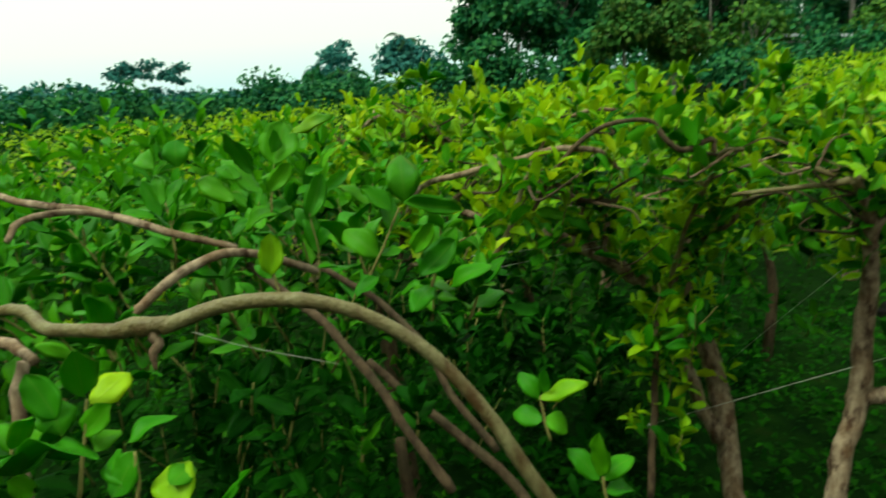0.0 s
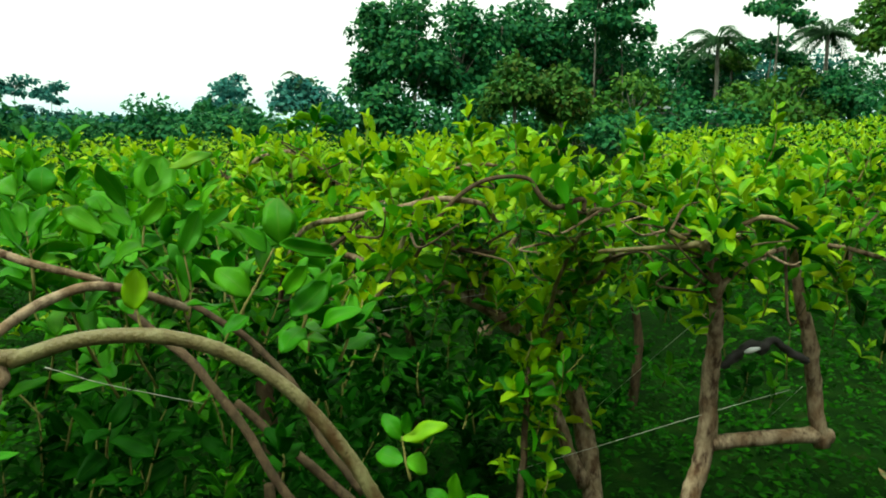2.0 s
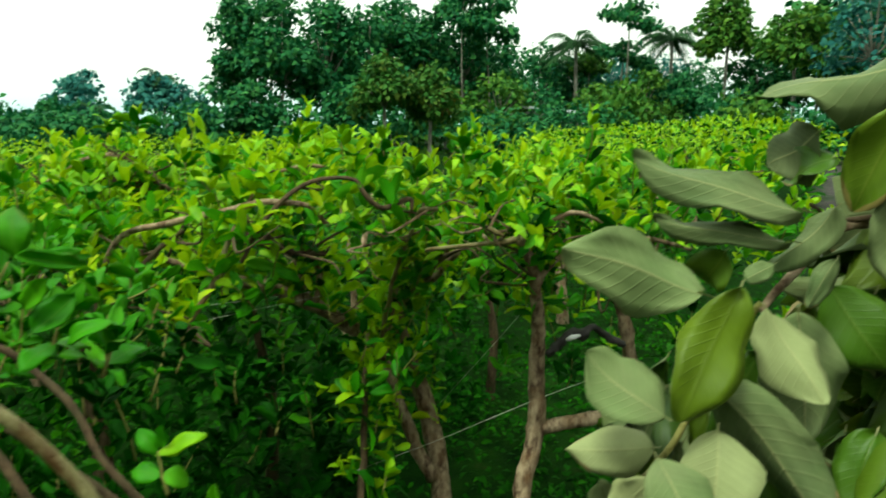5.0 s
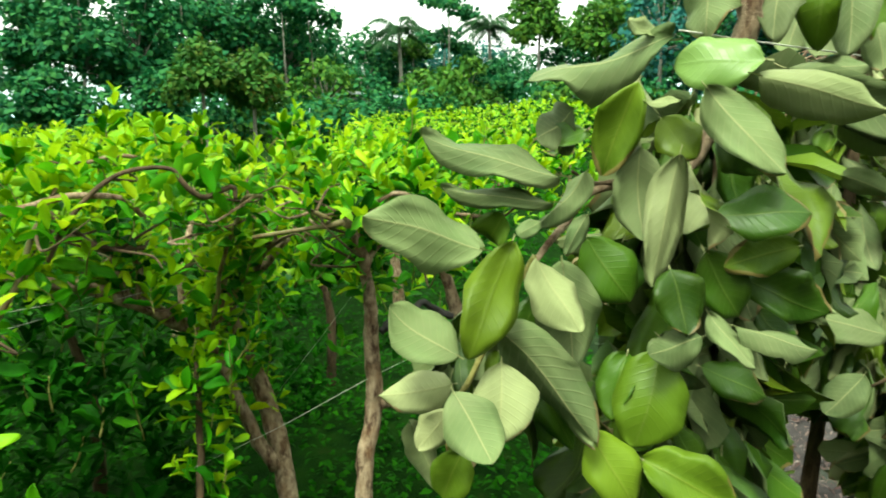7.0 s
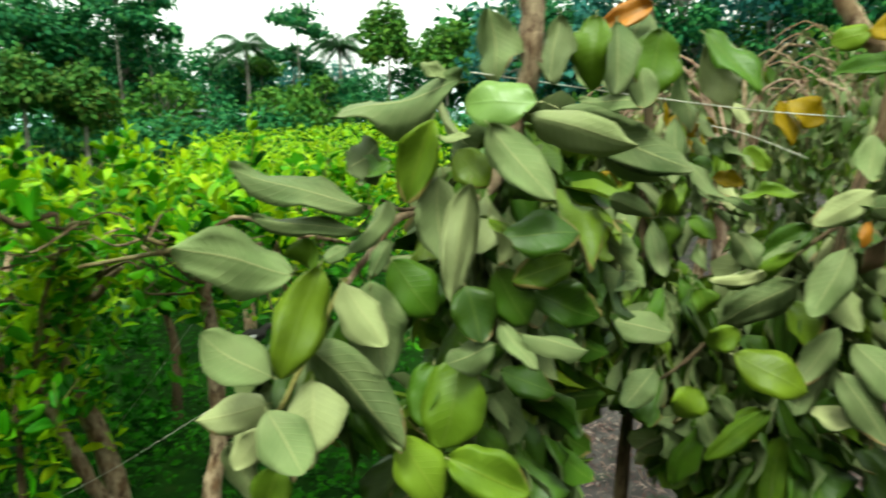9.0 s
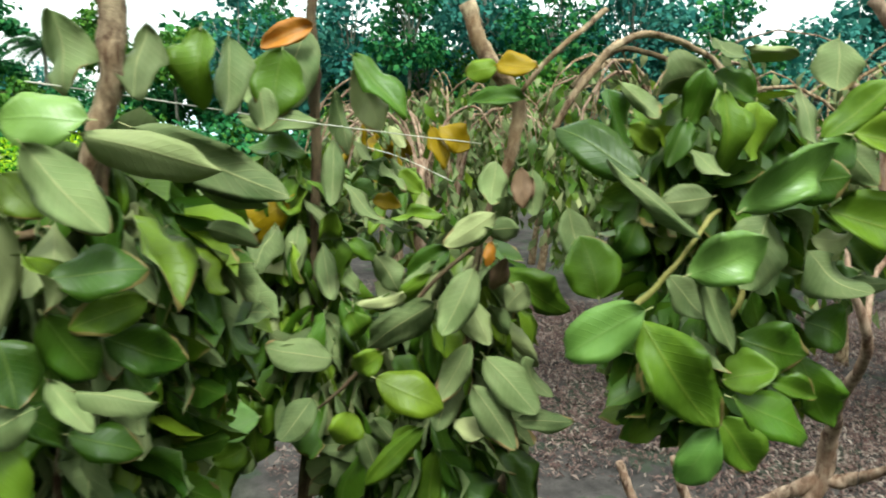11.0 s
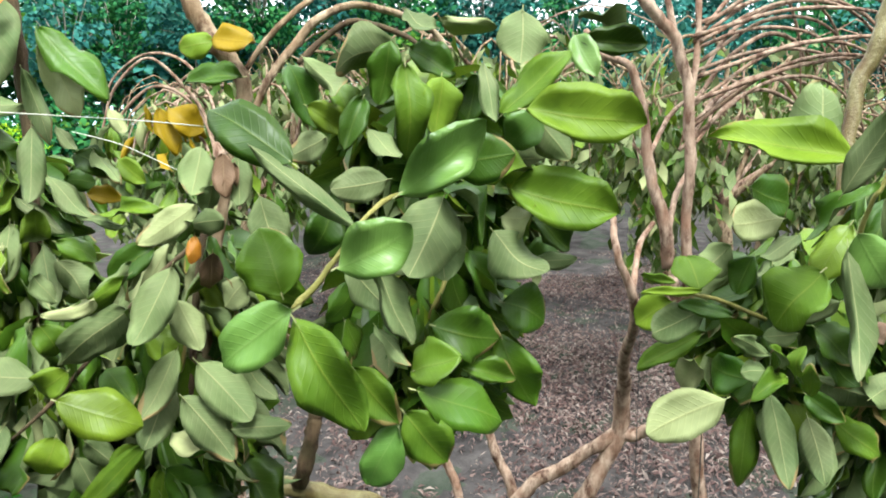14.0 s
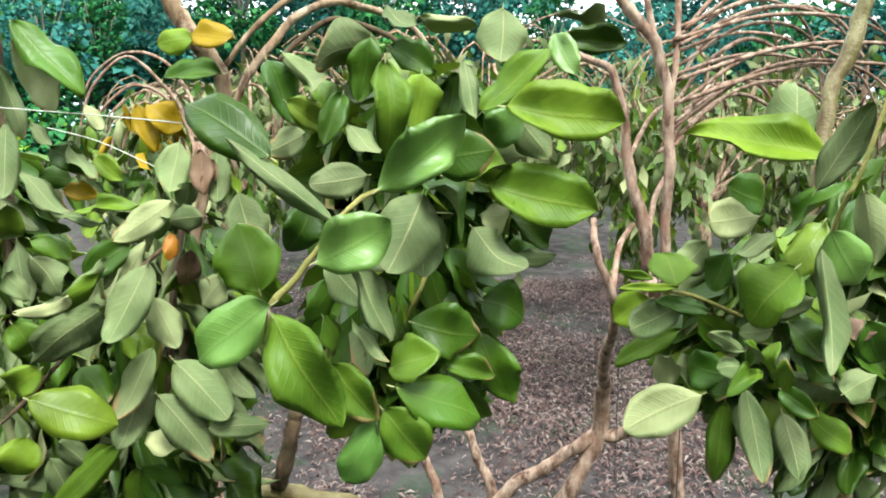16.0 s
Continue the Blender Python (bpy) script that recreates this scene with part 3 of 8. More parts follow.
# ---- orchard: rows of low, flat-topped guava trees ----
def guava_tree(rng, radius, top, shoots, pairs, size, detail, label, limbs=7, fresh_from=0.3):
    """A low guava tree at the origin: trunk, bowed limbs and a flat crown of upright shoots."""
    tree = thing("guava_tree", (0, 0, 0), label, "tree", "rows of guava trees")
    fork = np.array([rng.normal(0, 0.05), rng.normal(0, 0.05), top * 0.38])
    part("trunk", tubes_mesh("trunk", [[(0, 0, -0.05, 0.055), (*(fork * 0.5 + rng.normal(0, 0.02, 3)), 0.045), (*fork, 0.042)]], BARK, 8, 5), tree)
    runs = []
    for i in range(limbs):
        a = 2 * np.pi * i / limbs + rng.normal(0, 0.25)
        reach = radius * rng.uniform(0.55, 0.95)
        h = top - rng.uniform(0.12, 0.3)
        o = np.array([math.cos(a), math.sin(a), 0])
        runs.append([(*fork, 0.028), (*(fork + o * reach * 0.3 + (0, 0, (h - fork[2]) * 0.65)), 0.02),
                     (*(o * reach * 0.65 + (0, 0, h)), 0.014), (*(o * reach + (0, 0, h - rng.uniform(0.0, 0.2))), 0.006)])
    for run in runs:
        part("branch", tubes_mesh("branch", [run], BARK, 6, 4), tree)
    old, mid, fresh = [], [], []
    for i in range(shoots):
        r, a = radius * math.sqrt(rng.random()), rng.random() * 2 * np.pi
        z = top - 0.2 - 0.3 * (r / radius) ** 3 + rng.normal(0, 0.13)
        # low shoots take the dark leaf colour at any age, as crown shade
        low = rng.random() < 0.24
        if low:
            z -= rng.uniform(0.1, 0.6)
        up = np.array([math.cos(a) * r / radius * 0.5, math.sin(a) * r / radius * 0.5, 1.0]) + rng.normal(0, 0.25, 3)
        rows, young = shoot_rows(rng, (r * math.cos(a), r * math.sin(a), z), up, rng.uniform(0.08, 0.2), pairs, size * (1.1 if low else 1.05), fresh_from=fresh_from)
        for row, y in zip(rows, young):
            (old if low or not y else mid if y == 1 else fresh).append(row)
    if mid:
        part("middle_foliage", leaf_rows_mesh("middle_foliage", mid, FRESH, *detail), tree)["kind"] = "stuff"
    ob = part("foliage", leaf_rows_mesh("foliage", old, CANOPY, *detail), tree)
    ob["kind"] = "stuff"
    ob = part("young_foliage", leaf_rows_mesh("young_foliage", fresh, YOUNG, *detail), tree, "fresh yellow-green shoots")
    ob["kind"] = "stuff"
    return tree


rng = np.random.default_rng(11)
GUAVA = "low guava tree with a flat crown of yellow-green leaves"
near_kinds = [guava_tree(np.random.default_rng(20 + i), 1.25, 1.5, 460, 4, 0.055, (2, 2), GUAVA, 7, (0.42, 0.42, 0.6)[i]) for i in range(3)]
mid_kinds = [guava_tree(np.random.default_rng(30 + i), 1.35, 1.5, 330, 3, 0.078, (2, 1), GUAVA, 4, (0.45, 0.42, 0.62)[i]) for i in range(3)]
far_kinds = [guava_tree(np.random.default_rng(40 + i), 1.5, 1.5, 170, 2, 0.185, (2, 1), GUAVA, 2, (0.45, 0.42, 0.62)[i]) for i in range(3)]
spots = []
for i in range(-16, 24):
    for j in range(0, 20):
        x, y = i * 2.05 + (j % 2) * 0.9 + rng.normal(0, 0.18), 2.6 + j * 2.0 + rng.normal(0, 0.18)
        bearing, dist = math.degrees(math.atan2(x, y)), math.hypot(x, y)
        if -44 < bearing < 45 - 20 / dist and 3.0 < dist < 24 + 0.3 * max(0, bearing):
            spots.append((x, y, dist, bearing))
spots.sort(key=lambda s: s[2])
for k, (x, y, dist, bearing) in enumerate(spots):
    kinds = near_kinds if dist < 5.2 else mid_kinds if dist < 13 else far_kinds
    # the rows end early ahead, and climb the rising ground beside that
    if 8 < bearing < 27 and dist > 6.3:
        continue
    rise = 0.020 * min(max(0, bearing - 20), 20)
    size = 0.76 + 0.1 * rng.random() if dist < 6.3 else (0.66 if bearing < 8 else 0.56) + 0.17 * rng.random() + rise
    m = Matrix.Translation((x, y, ground_z(x, y))) @ Matrix.Rotation(rng.random() * 6.28, 4, "Z") @ Matrix.Diagonal((1, 1, size, 1))
    copy_thing(kinds[k % 2 if bearing > 6 else 2], m)
# unseen guava trees, added behind the way to block low sky light
for i in range(36):
    bearing, dist = radians(rng.uniform(155, 300)), 1.9 + 9 * rng.random() ** 0.7
    x, y = dist * math.sin(bearing), dist * math.cos(bearing)
    copy_thing(far_kinds[i % 3], Matrix.Translation((x, y, 0)) @ Matrix.Rotation(rng.random() * 6.28, 4, "Z") @ Matrix.Diagonal((1, 1, 1.15, 1)))
# the models themselves stand further back in the rows
for k, ob in enumerate(near_kinds + mid_kinds + far_kinds):
    ob.location, ob.scale = (-22 + 2.4 * k, 25 + (k % 3) * 2.0, 0), (1, 1, 0.72)


# ---- the guava trees beside the way ----
def crown(tree, center, radii, top, shoots, size, seed, singles=40, low=0.3, depth=0.5, dark=False, top_look="young", low_look="crown", young_mat=YOUNG, old_mat=CANOPY):
    """A flat crown: the shoots nearest the way have leaves of their own, the rest is joined."""
    rng = np.random.default_rng(seed)
    made = []
    for _ in range(shoots):
        a, r = rng.random() * 2 * np.pi, math.sqrt(rng.random())
        x, y = center[0] + radii[0] * r * math.cos(a), center[1] + radii[1] * r * math.sin(a)
        z = top - 0.17 - 0.14 * r ** 3 + rng.normal(0, 0.07)
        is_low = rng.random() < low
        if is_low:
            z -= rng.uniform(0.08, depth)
        up = np.array([math.cos(a) * r * 0.4, math.sin(a) * r * 0.4, 1.0]) + rng.normal(0, 0.25, 3)
        made.append((math.hypot(x - 0.2, y + 0.1), x, y, z, up, is_low))
    made.sort(key=lambda s: s[0])
    old, fresh, hanging = [], [], []
    for k, (far, x, y, z, up, is_low) in enumerate(made):
        length = rng.uniform(0.08, 0.19)
        if k < singles:
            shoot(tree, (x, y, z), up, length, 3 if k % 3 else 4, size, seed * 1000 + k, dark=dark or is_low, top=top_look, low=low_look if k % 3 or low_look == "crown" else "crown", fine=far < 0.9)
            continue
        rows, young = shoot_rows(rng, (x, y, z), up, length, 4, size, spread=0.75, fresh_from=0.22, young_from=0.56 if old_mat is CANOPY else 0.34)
        # dark shoots keep wholly to the darker leaf, which stands for shade
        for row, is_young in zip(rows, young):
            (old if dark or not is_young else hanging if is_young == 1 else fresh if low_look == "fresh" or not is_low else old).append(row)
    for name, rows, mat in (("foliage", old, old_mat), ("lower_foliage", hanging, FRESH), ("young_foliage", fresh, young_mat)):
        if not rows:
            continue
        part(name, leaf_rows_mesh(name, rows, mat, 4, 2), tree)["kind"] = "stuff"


NEAR = "guava trees beside the way"
arch_tree = thing("guava_tree", (0.042, 0.481, 1.297), "guava tree with a smooth branch bowed into an arch", "tree", NEAR)
limb(arch_tree, [(-0.241, 0.488, 1.437, 0.0062), (-0.190, 0.493, 1.450, 0.0059), (-0.134, 0.495, 1.449, 0.0059), (-0.085, 0.502, 1.430, 0.0056), (-0.039, 0.504, 1.395, 0.0057), (0.002, 0.502, 1.342, 0.0058), (0.031, 0.500, 1.290, 0.0062), (0.066, 0.504, 1.227, 0.0068)], mat=BARK_PALE, sides=16, steps=10, lumps=0.015, label="smooth tan branch bowed into an arch")
limb(arch_tree, [(-0.235, 0.489, 1.439, 0.0062), (-0.261, 0.488, 1.440, 0.0078), (-0.287, 0.494, 1.434, 0.0059), (-0.342, 0.510, 1.434, 0.0058), (-0.385, 0.537, 1.444, 0.0051), (-0.454, 0.568, 1.434, 0.0045)], mat=BARK_PALE)
limb(arch_tree, [(-0.248, 0.488, 1.440, 0.0050), (-0.245, 0.485, 1.427, 0.0043), (-0.249, 0.482, 1.416, 0.0032), (-0.248, 0.480, 1.406, 0.0012)], "stub")
limb(arch_tree, [(-0.644, 0.888, 1.511, 0.0040), (-0.541, 0.830, 1.496, 0.0051), (-0.469, 0.812, 1.486, 0.0049), (-0.356, 0.783, 1.456, 0.0049), (-0.283, 0.797, 1.428, 0.0037)])
limb(arch_tree, [(-0.473, 0.667, 1.480, 0.0032), (-0.466, 0.690, 1.498, 0.0037), (-0.439, 0.727, 1.497, 0.0039), (-0.408, 0.760, 1.483, 0.0029)])
limb(arch_tree, [(-0.399, 0.695, 1.359, 0.0050), (-0.381, 0.719, 1.382, 0.0057), (-0.335, 0.765, 1.413, 0.0059), (-0.276, 0.796, 1.422, 0.0056), (-0.208, 0.873, 1.372, 0.0048)])
limb(arch_tree, [(-0.298, 0.873, 1.387, 0.0054), (-0.193, 0.780, 1.340, 0.0056), (-0.140, 0.751, 1.283, 0.0054), (-0.091, 0.726, 1.211, 0.0054), (-0.043, 0.710, 1.136, 0.0059)], mat=TWIG)
limb(arch_tree, [(-0.229, 0.962, 1.358, 0.0045), (-0.154, 0.937, 1.317, 0.0051), (-0.084, 0.898, 1.257, 0.0049), (-0.041, 0.855, 1.189, 0.0049), (0.015, 0.822, 1.119, 0.0054)], mat=TWIG)
limb(arch_tree, [(-0.164, 0.931, 1.215, 0.0059), (-0.077, 0.899, 1.143, 0.0066), (0.014, 0.857, 1.072, 0.0071), (0.069, 0.816, 1.007, 0.0077)], mat=TWIG)
limb(arch_tree, [(-0.465, 0.639, 1.361, 0.0062), (-0.474, 0.628, 1.316, 0.0067), (-0.474, 0.610, 1.243, 0.0073), (-0.472, 0.597, 1.187, 0.0073)], "trunk")
limb(arch_tree, [(-0.408, 0.575, 1.384, 0.0047), (-0.452, 0.611, 1.389, 0.0059), (-0.521, 0.643, 1.388, 0.0062)])

tree_a = thing("guava_tree", (0.86, 2.08, 0.0), "guava tree with peeling brown forked trunks", "tree", NEAR)
limb(tree_a, [(0.775, 1.801, -0.099, 0.0355), (0.780, 1.955, 0.238, 0.0342), (0.778, 2.060, 0.509, 0.0336), (0.746, 2.116, 0.693, 0.0308), (0.692, 2.175, 0.879, 0.0281), (0.682, 2.153, 1.006, 0.0262), (0.774, 2.110, 1.092, 0.0199), (0.854, 2.027, 1.201, 0.0103)], "trunk", steps=8, lumps=0.1)
limb(tree_a, [(0.753, 2.009, 0.414, 0.0230), (0.686, 2.027, 0.573, 0.0213), (0.625, 2.022, 0.757, 0.0195), (0.586, 2.006, 0.899, 0.0178), (0.618, 1.945, 1.099, 0.0110), (0.620, 1.879, 1.252, 0.0082)], "trunk", lumps=0.1)
limb(tree_a, [(0.595, 2.005, 0.899, 0.0192), (0.401, 1.875, 1.073, 0.0212), (0.278, 1.829, 1.148, 0.0205), (0.154, 1.880, 1.185, 0.0171), (0.026, 1.993, 1.209, 0.0120), (-0.110, 2.066, 1.255, 0.0074)], lumps=0.1, label="thick pale stub of a pruned branch")
limb(tree_a, [(0.333, 1.819, 1.132, 0.0101), (0.312, 1.823, 1.238, 0.0089), (0.303, 1.841, 1.331, 0.0067)])
limb(tree_a, [(0.356, 1.815, 1.124, 0.0090), (0.371, 1.809, 1.206, 0.0078), (0.341, 1.822, 1.253, 0.0067), (0.279, 1.838, 1.300, 0.0056)])
limb(tree_a, [(-0.185, 1.790, 1.227, 0.0053), (-0.119, 1.757, 1.345, 0.0072), (-0.001, 1.720, 1.376, 0.0082), (0.114, 1.691, 1.401, 0.0081), (0.226, 1.662, 1.425, 0.0080), (0.327, 1.666, 1.411, 0.0071), (0.381, 1.696, 1.358, 0.0063)])
limb(tree_a, [(0.009, 1.603, 1.101, 0.0049), (0.042, 1.611, 1.166, 0.0069), (0.093, 1.627, 1.239, 0.0069), (0.139, 1.650, 1.348, 0.0060), (0.197, 1.688, 1.445, 0.0040)], mat=BARK_PALE)
limb(tree_a, [(0.160, 1.663, 1.280, 0.0051), (0.225, 1.656, 1.388, 0.0061), (0.308, 1.640, 1.462, 0.0060), (0.392, 1.633, 1.483, 0.0052), (0.447, 1.624, 1.473, 0.0057), (0.467, 1.616, 1.438, 0.0069), (0.514, 1.622, 1.404, 0.0070), (0.584, 1.636, 1.424, 0.0071), (0.590, 1.629, 1.392, 0.0051)], mat=TWIG)
limb(tree_a, [(0.167, 1.730, 1.395, 0.0063), (0.217, 1.714, 1.344, 0.0072), (0.281, 1.696, 1.290, 0.0072), (0.374, 1.710, 1.279, 0.0064)], mat=TWIG)
limb(tree_a, [(0.027, 1.740, 1.355, 0.0052), (-0.047, 1.740, 1.300, 0.0063), (-0.122, 1.735, 1.222, 0.0063), (-0.170, 1.755, 1.143, 0.0052)], mat=TWIG)
limb(tree_a, [(-0.152, 1.779, 1.290, 0.0052), (-0.184, 1.767, 1.202, 0.0064), (-0.196, 1.770, 1.108, 0.0064)], mat=TWIG)
limb(tree_a, [(0.562, 1.924, 0.946, 0.0074), (0.574, 1.856, 1.089, 0.0071), (0.575, 1.781, 1.190, 0.0056), (0.611, 1.708, 1.329, 0.0064), (0.627, 1.670, 1.386, 0.0072), (0.671, 1.665, 1.390, 0.0063)], mat=BARK_PALE)
limb(tree_a, [(0.714, 1.939, 1.133, 0.0098), (0.734, 1.857, 1.211, 0.0082), (0.775, 1.812, 1.244, 0.0069)], mat=BARK_PALE)
limb(tree_a, [(0.271, 1.781, 1.493, 0.0042), (0.339, 1.775, 1.508, 0.0053), (0.398, 1.766, 1.500, 0.0042)])
limb(tree_a, [(1.002, 2.424, 0.923, 0.0061), (1.048, 2.441, 1.052, 0.0077), (1.072, 2.454, 1.138, 0.0061)], mat=TWIG)
limb(tree_a, [(0.418, 1.584, 0.512, 0.0095), (0.448, 1.658, 0.683, 0.0098), (0.460, 1.681, 0.820, 0.0088), (0.471, 1.705, 0.957, 0.0066)], "stem", mat=TWIG)

tree_b = thing("guava_tree", (0.90, 1.58, 0.0), "guava tree with a knotty trunk and a sawn side log", "tree", NEAR)
limb(tree_b, [(0.821, 1.474, 0.184, 0.0274), (0.869, 1.538, 0.570, 0.0250), (0.923, 1.566, 0.763, 0.0250), (0.916, 1.550, 0.929, 0.0222), (0.890, 1.494, 1.115, 0.0179), (0.843, 1.433, 1.259, 0.0139), (0.803, 1.405, 1.332, 0.0116)], "trunk", steps=8, lumps=0.1)
limb(tree_b, [(0.803, 1.403, 1.322, 0.0100), (0.792, 1.408, 1.342, 0.0100), (0.746, 1.430, 1.331, 0.0064), (0.693, 1.464, 1.324, 0.0057), (0.607, 1.564, 1.300, 0.0049)], mat=BARK_PALE)
limb(tree_b, [(0.796, 1.406, 1.337, 0.0081), (0.815, 1.391, 1.366, 0.0071), (0.858, 1.370, 1.387, 0.0053), (0.921, 1.366, 1.405, 0.0061), (1.006, 1.368, 1.372, 0.0035)])
limb(tree_b, [(0.864, 1.450, 1.213, 0.0084), (0.880, 1.437, 1.254, 0.0075), (0.923, 1.420, 1.296, 0.0056), (1.002, 1.416, 1.325, 0.0056)])
limb(tree_b, [(0.934, 1.566, 0.771, 0.0228), (1.011, 1.575, 0.770, 0.0195), (1.133, 1.586, 0.764, 0.0211), (1.306, 1.591, 0.756, 0.0214)], "log", lumps=0.08, label="horizontal brown log, bark peeling")
limb(tree_b, [(1.281, 1.589, 0.729, 0.0225), (1.253, 1.600, 0.875, 0.0198), (1.221, 1.591, 1.009, 0.0195), (1.172, 1.589, 1.168, 0.0147), (1.138, 1.588, 1.291, 0.0104)], lumps=0.1)
limb(tree_b, [(0.949, 1.557, 0.987, 0.0093), (0.982, 1.557, 1.013, 0.0133), (1.019, 1.558, 1.042, 0.0108), (1.059, 1.569, 1.030, 0.0146), (1.102, 1.576, 1.045, 0.0086), (1.149, 1.582, 1.012, 0.0112), (1.201, 1.571, 0.985, 0.0095)], "knot", mat=DARK_KNOT, sides=12, lumps=0.32, label="blackened stub of a cut branch")
limb(tree_b, [(0.993, 1.531, 1.033, 0.0040), (1.006, 1.522, 1.042, 0.0071), (1.032, 1.528, 1.043, 0.0040)], "paint_patch", mat=WHITE_PAINT, label="white daub of paint")
limb(tree_b, [(0.707, 1.426, 1.380, 0.0045), (0.725, 1.421, 1.367, 0.0063), (0.757, 1.414, 1.351, 0.0045)], mat=BARK_PALE)
limb(tree_b, [(1.164, 1.542, 1.313, 0.0051), (1.249, 1.529, 1.298, 0.0061), (1.362, 1.509, 1.267, 0.0061)])
limb(tree_b, [(1.444, 1.899, 1.421, 0.0061), (1.471, 1.903, 1.464, 0.0085), (1.513, 1.890, 1.421, 0.0074), (1.529, 1.879, 1.370, 0.0048)], mat=TWIG)

tree_c = thing("guava_tree", (-0.32, 2.5, 0.0), "guava tree with dark bowed branches under fresh leaves", "tree", NEAR)
limb(tree_c, [(-0.271, 2.157, 0.109, 0.0361), (-0.300, 2.231, 0.496, 0.0326), (-0.330, 2.298, 0.843, 0.0271), (-0.382, 2.354, 1.114, 0.0186), (-0.427, 2.381, 1.230, 0.0151)], "trunk", mat=TWIG)
limb(tree_c, [(-0.428, 2.374, 1.191, 0.0102), (-0.397, 2.387, 1.288, 0.0118), (-0.278, 2.388, 1.374, 0.0102), (-0.121, 2.378, 1.430, 0.0084)], mat=TWIG)
limb(tree_c, [(-0.369, 2.413, 1.446, 0.0135), (-0.256, 2.398, 1.446, 0.0151), (-0.179, 2.384, 1.422, 0.0151), (-0.064, 2.362, 1.379, 0.0102)], mat=TWIG)
limb(tree_c, [(-0.353, 2.415, 1.471, 0.0067), (-0.304, 2.415, 1.504, 0.0084), (-0.216, 2.406, 1.519, 0.0084), (-0.129, 2.388, 1.480, 0.0084), (-0.043, 2.363, 1.402, 0.0067)])

crown(tree_a, (0.42, 2.32), (0.95, 0.68), 1.55, 330, 0.068, 1, 90, low_look="fresh", old_mat=FRESH)
crown(tree_b, (1.45, 2.03), (0.8, 0.52), 1.53, 300, 0.058, 2, 70, low_look="fresh")
crown(arch_tree, (-0.95, 1.65), (0.85, 0.7), 1.50, 480, 0.060, 3, 36, 0.42, 0.9, False, "fresh", "crown", FRESH)
crown(tree_c, (-0.5, 2.75), (1.2, 0.6), 1.50, 520, 0.055, 4, 30, low_look="fresh")
crown(arch_tree, (-0.42, 1.2), (0.46, 0.34), 1.45, 90, 0.060, 9, 90, 0.45, 0.42, False, "fresh", "crown")

def twiglets(tree, count, seed, low=1.05, high=1.5):
    """Thin bent side twigs on the upper limbs of a tree."""
    rng = np.random.default_rng(seed)
    runs = [spline(p, 8) for p in limb_runs[tree.name]]
    made = 0
    while made < count:
        r = runs[int(rng.integers(len(runs)))]
        b = r[int(rng.integers(len(r)))][:3]
        if not low < b[2] < high:
            continue
        made += 1
        d = np.array([*rng.normal(0, 1, 2), rng.uniform(-0.2, 0.7)])
        d /= np.linalg.norm(d)
        reach, bend = rng.uniform(0.10, 0.30), rng.normal(0, 0.03, 3)
        end = b + d * reach
        end[2] = min(end[2], high)
        part("twig", tubes_mesh("twig", [[(*b, 0.0042), (*(b + (end - b) * 0.4 + bend), 0.0034), (*(b + (end - b) * 0.75 + bend * 1.5), 0.0027), (*end, 0.0015)]], TWIG if rng.random() < 0.6 else BARK, 5, 3), tree)


twiglets(tree_a, 46, 41)
twiglets(tree_b, 26, 42)
twiglets(tree_c, 24, 43)
sprouts(tree_a, 190, 0.062, 31, FRESH, YOUNG, 0.6, 1.5, 0.1, 0.46)
sprouts(tree_a, 75, 0.060, 35, YOUNG, YOUNG, 0.6, 1.25, 0.0, 0.0)
sprouts(tree_b, 80, 0.056, 32, CANOPY, YOUNG, 1.05, 1.5, 0.3, 0.62)
sprouts(tree_c, 60, 0.058, 33, CANOPY, YOUNG, 1.0, 1.6)
# all three bushes take only the darkened crown leaf, standing for shade below
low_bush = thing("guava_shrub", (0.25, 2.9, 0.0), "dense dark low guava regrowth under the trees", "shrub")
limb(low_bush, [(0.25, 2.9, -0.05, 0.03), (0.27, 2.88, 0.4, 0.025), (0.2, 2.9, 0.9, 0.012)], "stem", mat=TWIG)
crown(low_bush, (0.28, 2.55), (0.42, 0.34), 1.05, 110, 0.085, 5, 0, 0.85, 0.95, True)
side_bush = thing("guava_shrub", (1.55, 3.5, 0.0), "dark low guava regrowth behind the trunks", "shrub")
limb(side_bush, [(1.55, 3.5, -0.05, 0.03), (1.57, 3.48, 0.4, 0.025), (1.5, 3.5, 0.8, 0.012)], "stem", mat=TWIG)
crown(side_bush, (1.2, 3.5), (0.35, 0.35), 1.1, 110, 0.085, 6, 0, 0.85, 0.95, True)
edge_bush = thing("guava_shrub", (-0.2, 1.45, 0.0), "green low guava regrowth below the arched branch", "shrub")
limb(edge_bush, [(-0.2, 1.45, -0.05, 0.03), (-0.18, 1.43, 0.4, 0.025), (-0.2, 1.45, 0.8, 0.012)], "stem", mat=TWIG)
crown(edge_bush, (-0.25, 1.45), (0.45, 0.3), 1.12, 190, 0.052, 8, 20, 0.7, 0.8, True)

shoot(arch_tree, (-0.050, 0.703, 1.377), (0.36, 0.12, 0.93), 0.053, 4, 0.055, 704, top="fresh", low="fresh")
shoot(arch_tree, (-0.008, 0.727, 1.341), (0.30, 0.13, 0.95), 0.054, 4, 0.050, 705, top="fresh", low="fresh")
shoot(arch_tree, (-0.115, 0.707, 1.404), (-0.12, 0.19, 0.97), 0.049, 4, 0.055, 710, top="fresh", low="fresh")
shoot(arch_tree, (-0.414, 0.917, 1.388), (0.03, 0.18, 0.98), 0.069, 4, 0.059, 711, top="fresh", low="fresh")
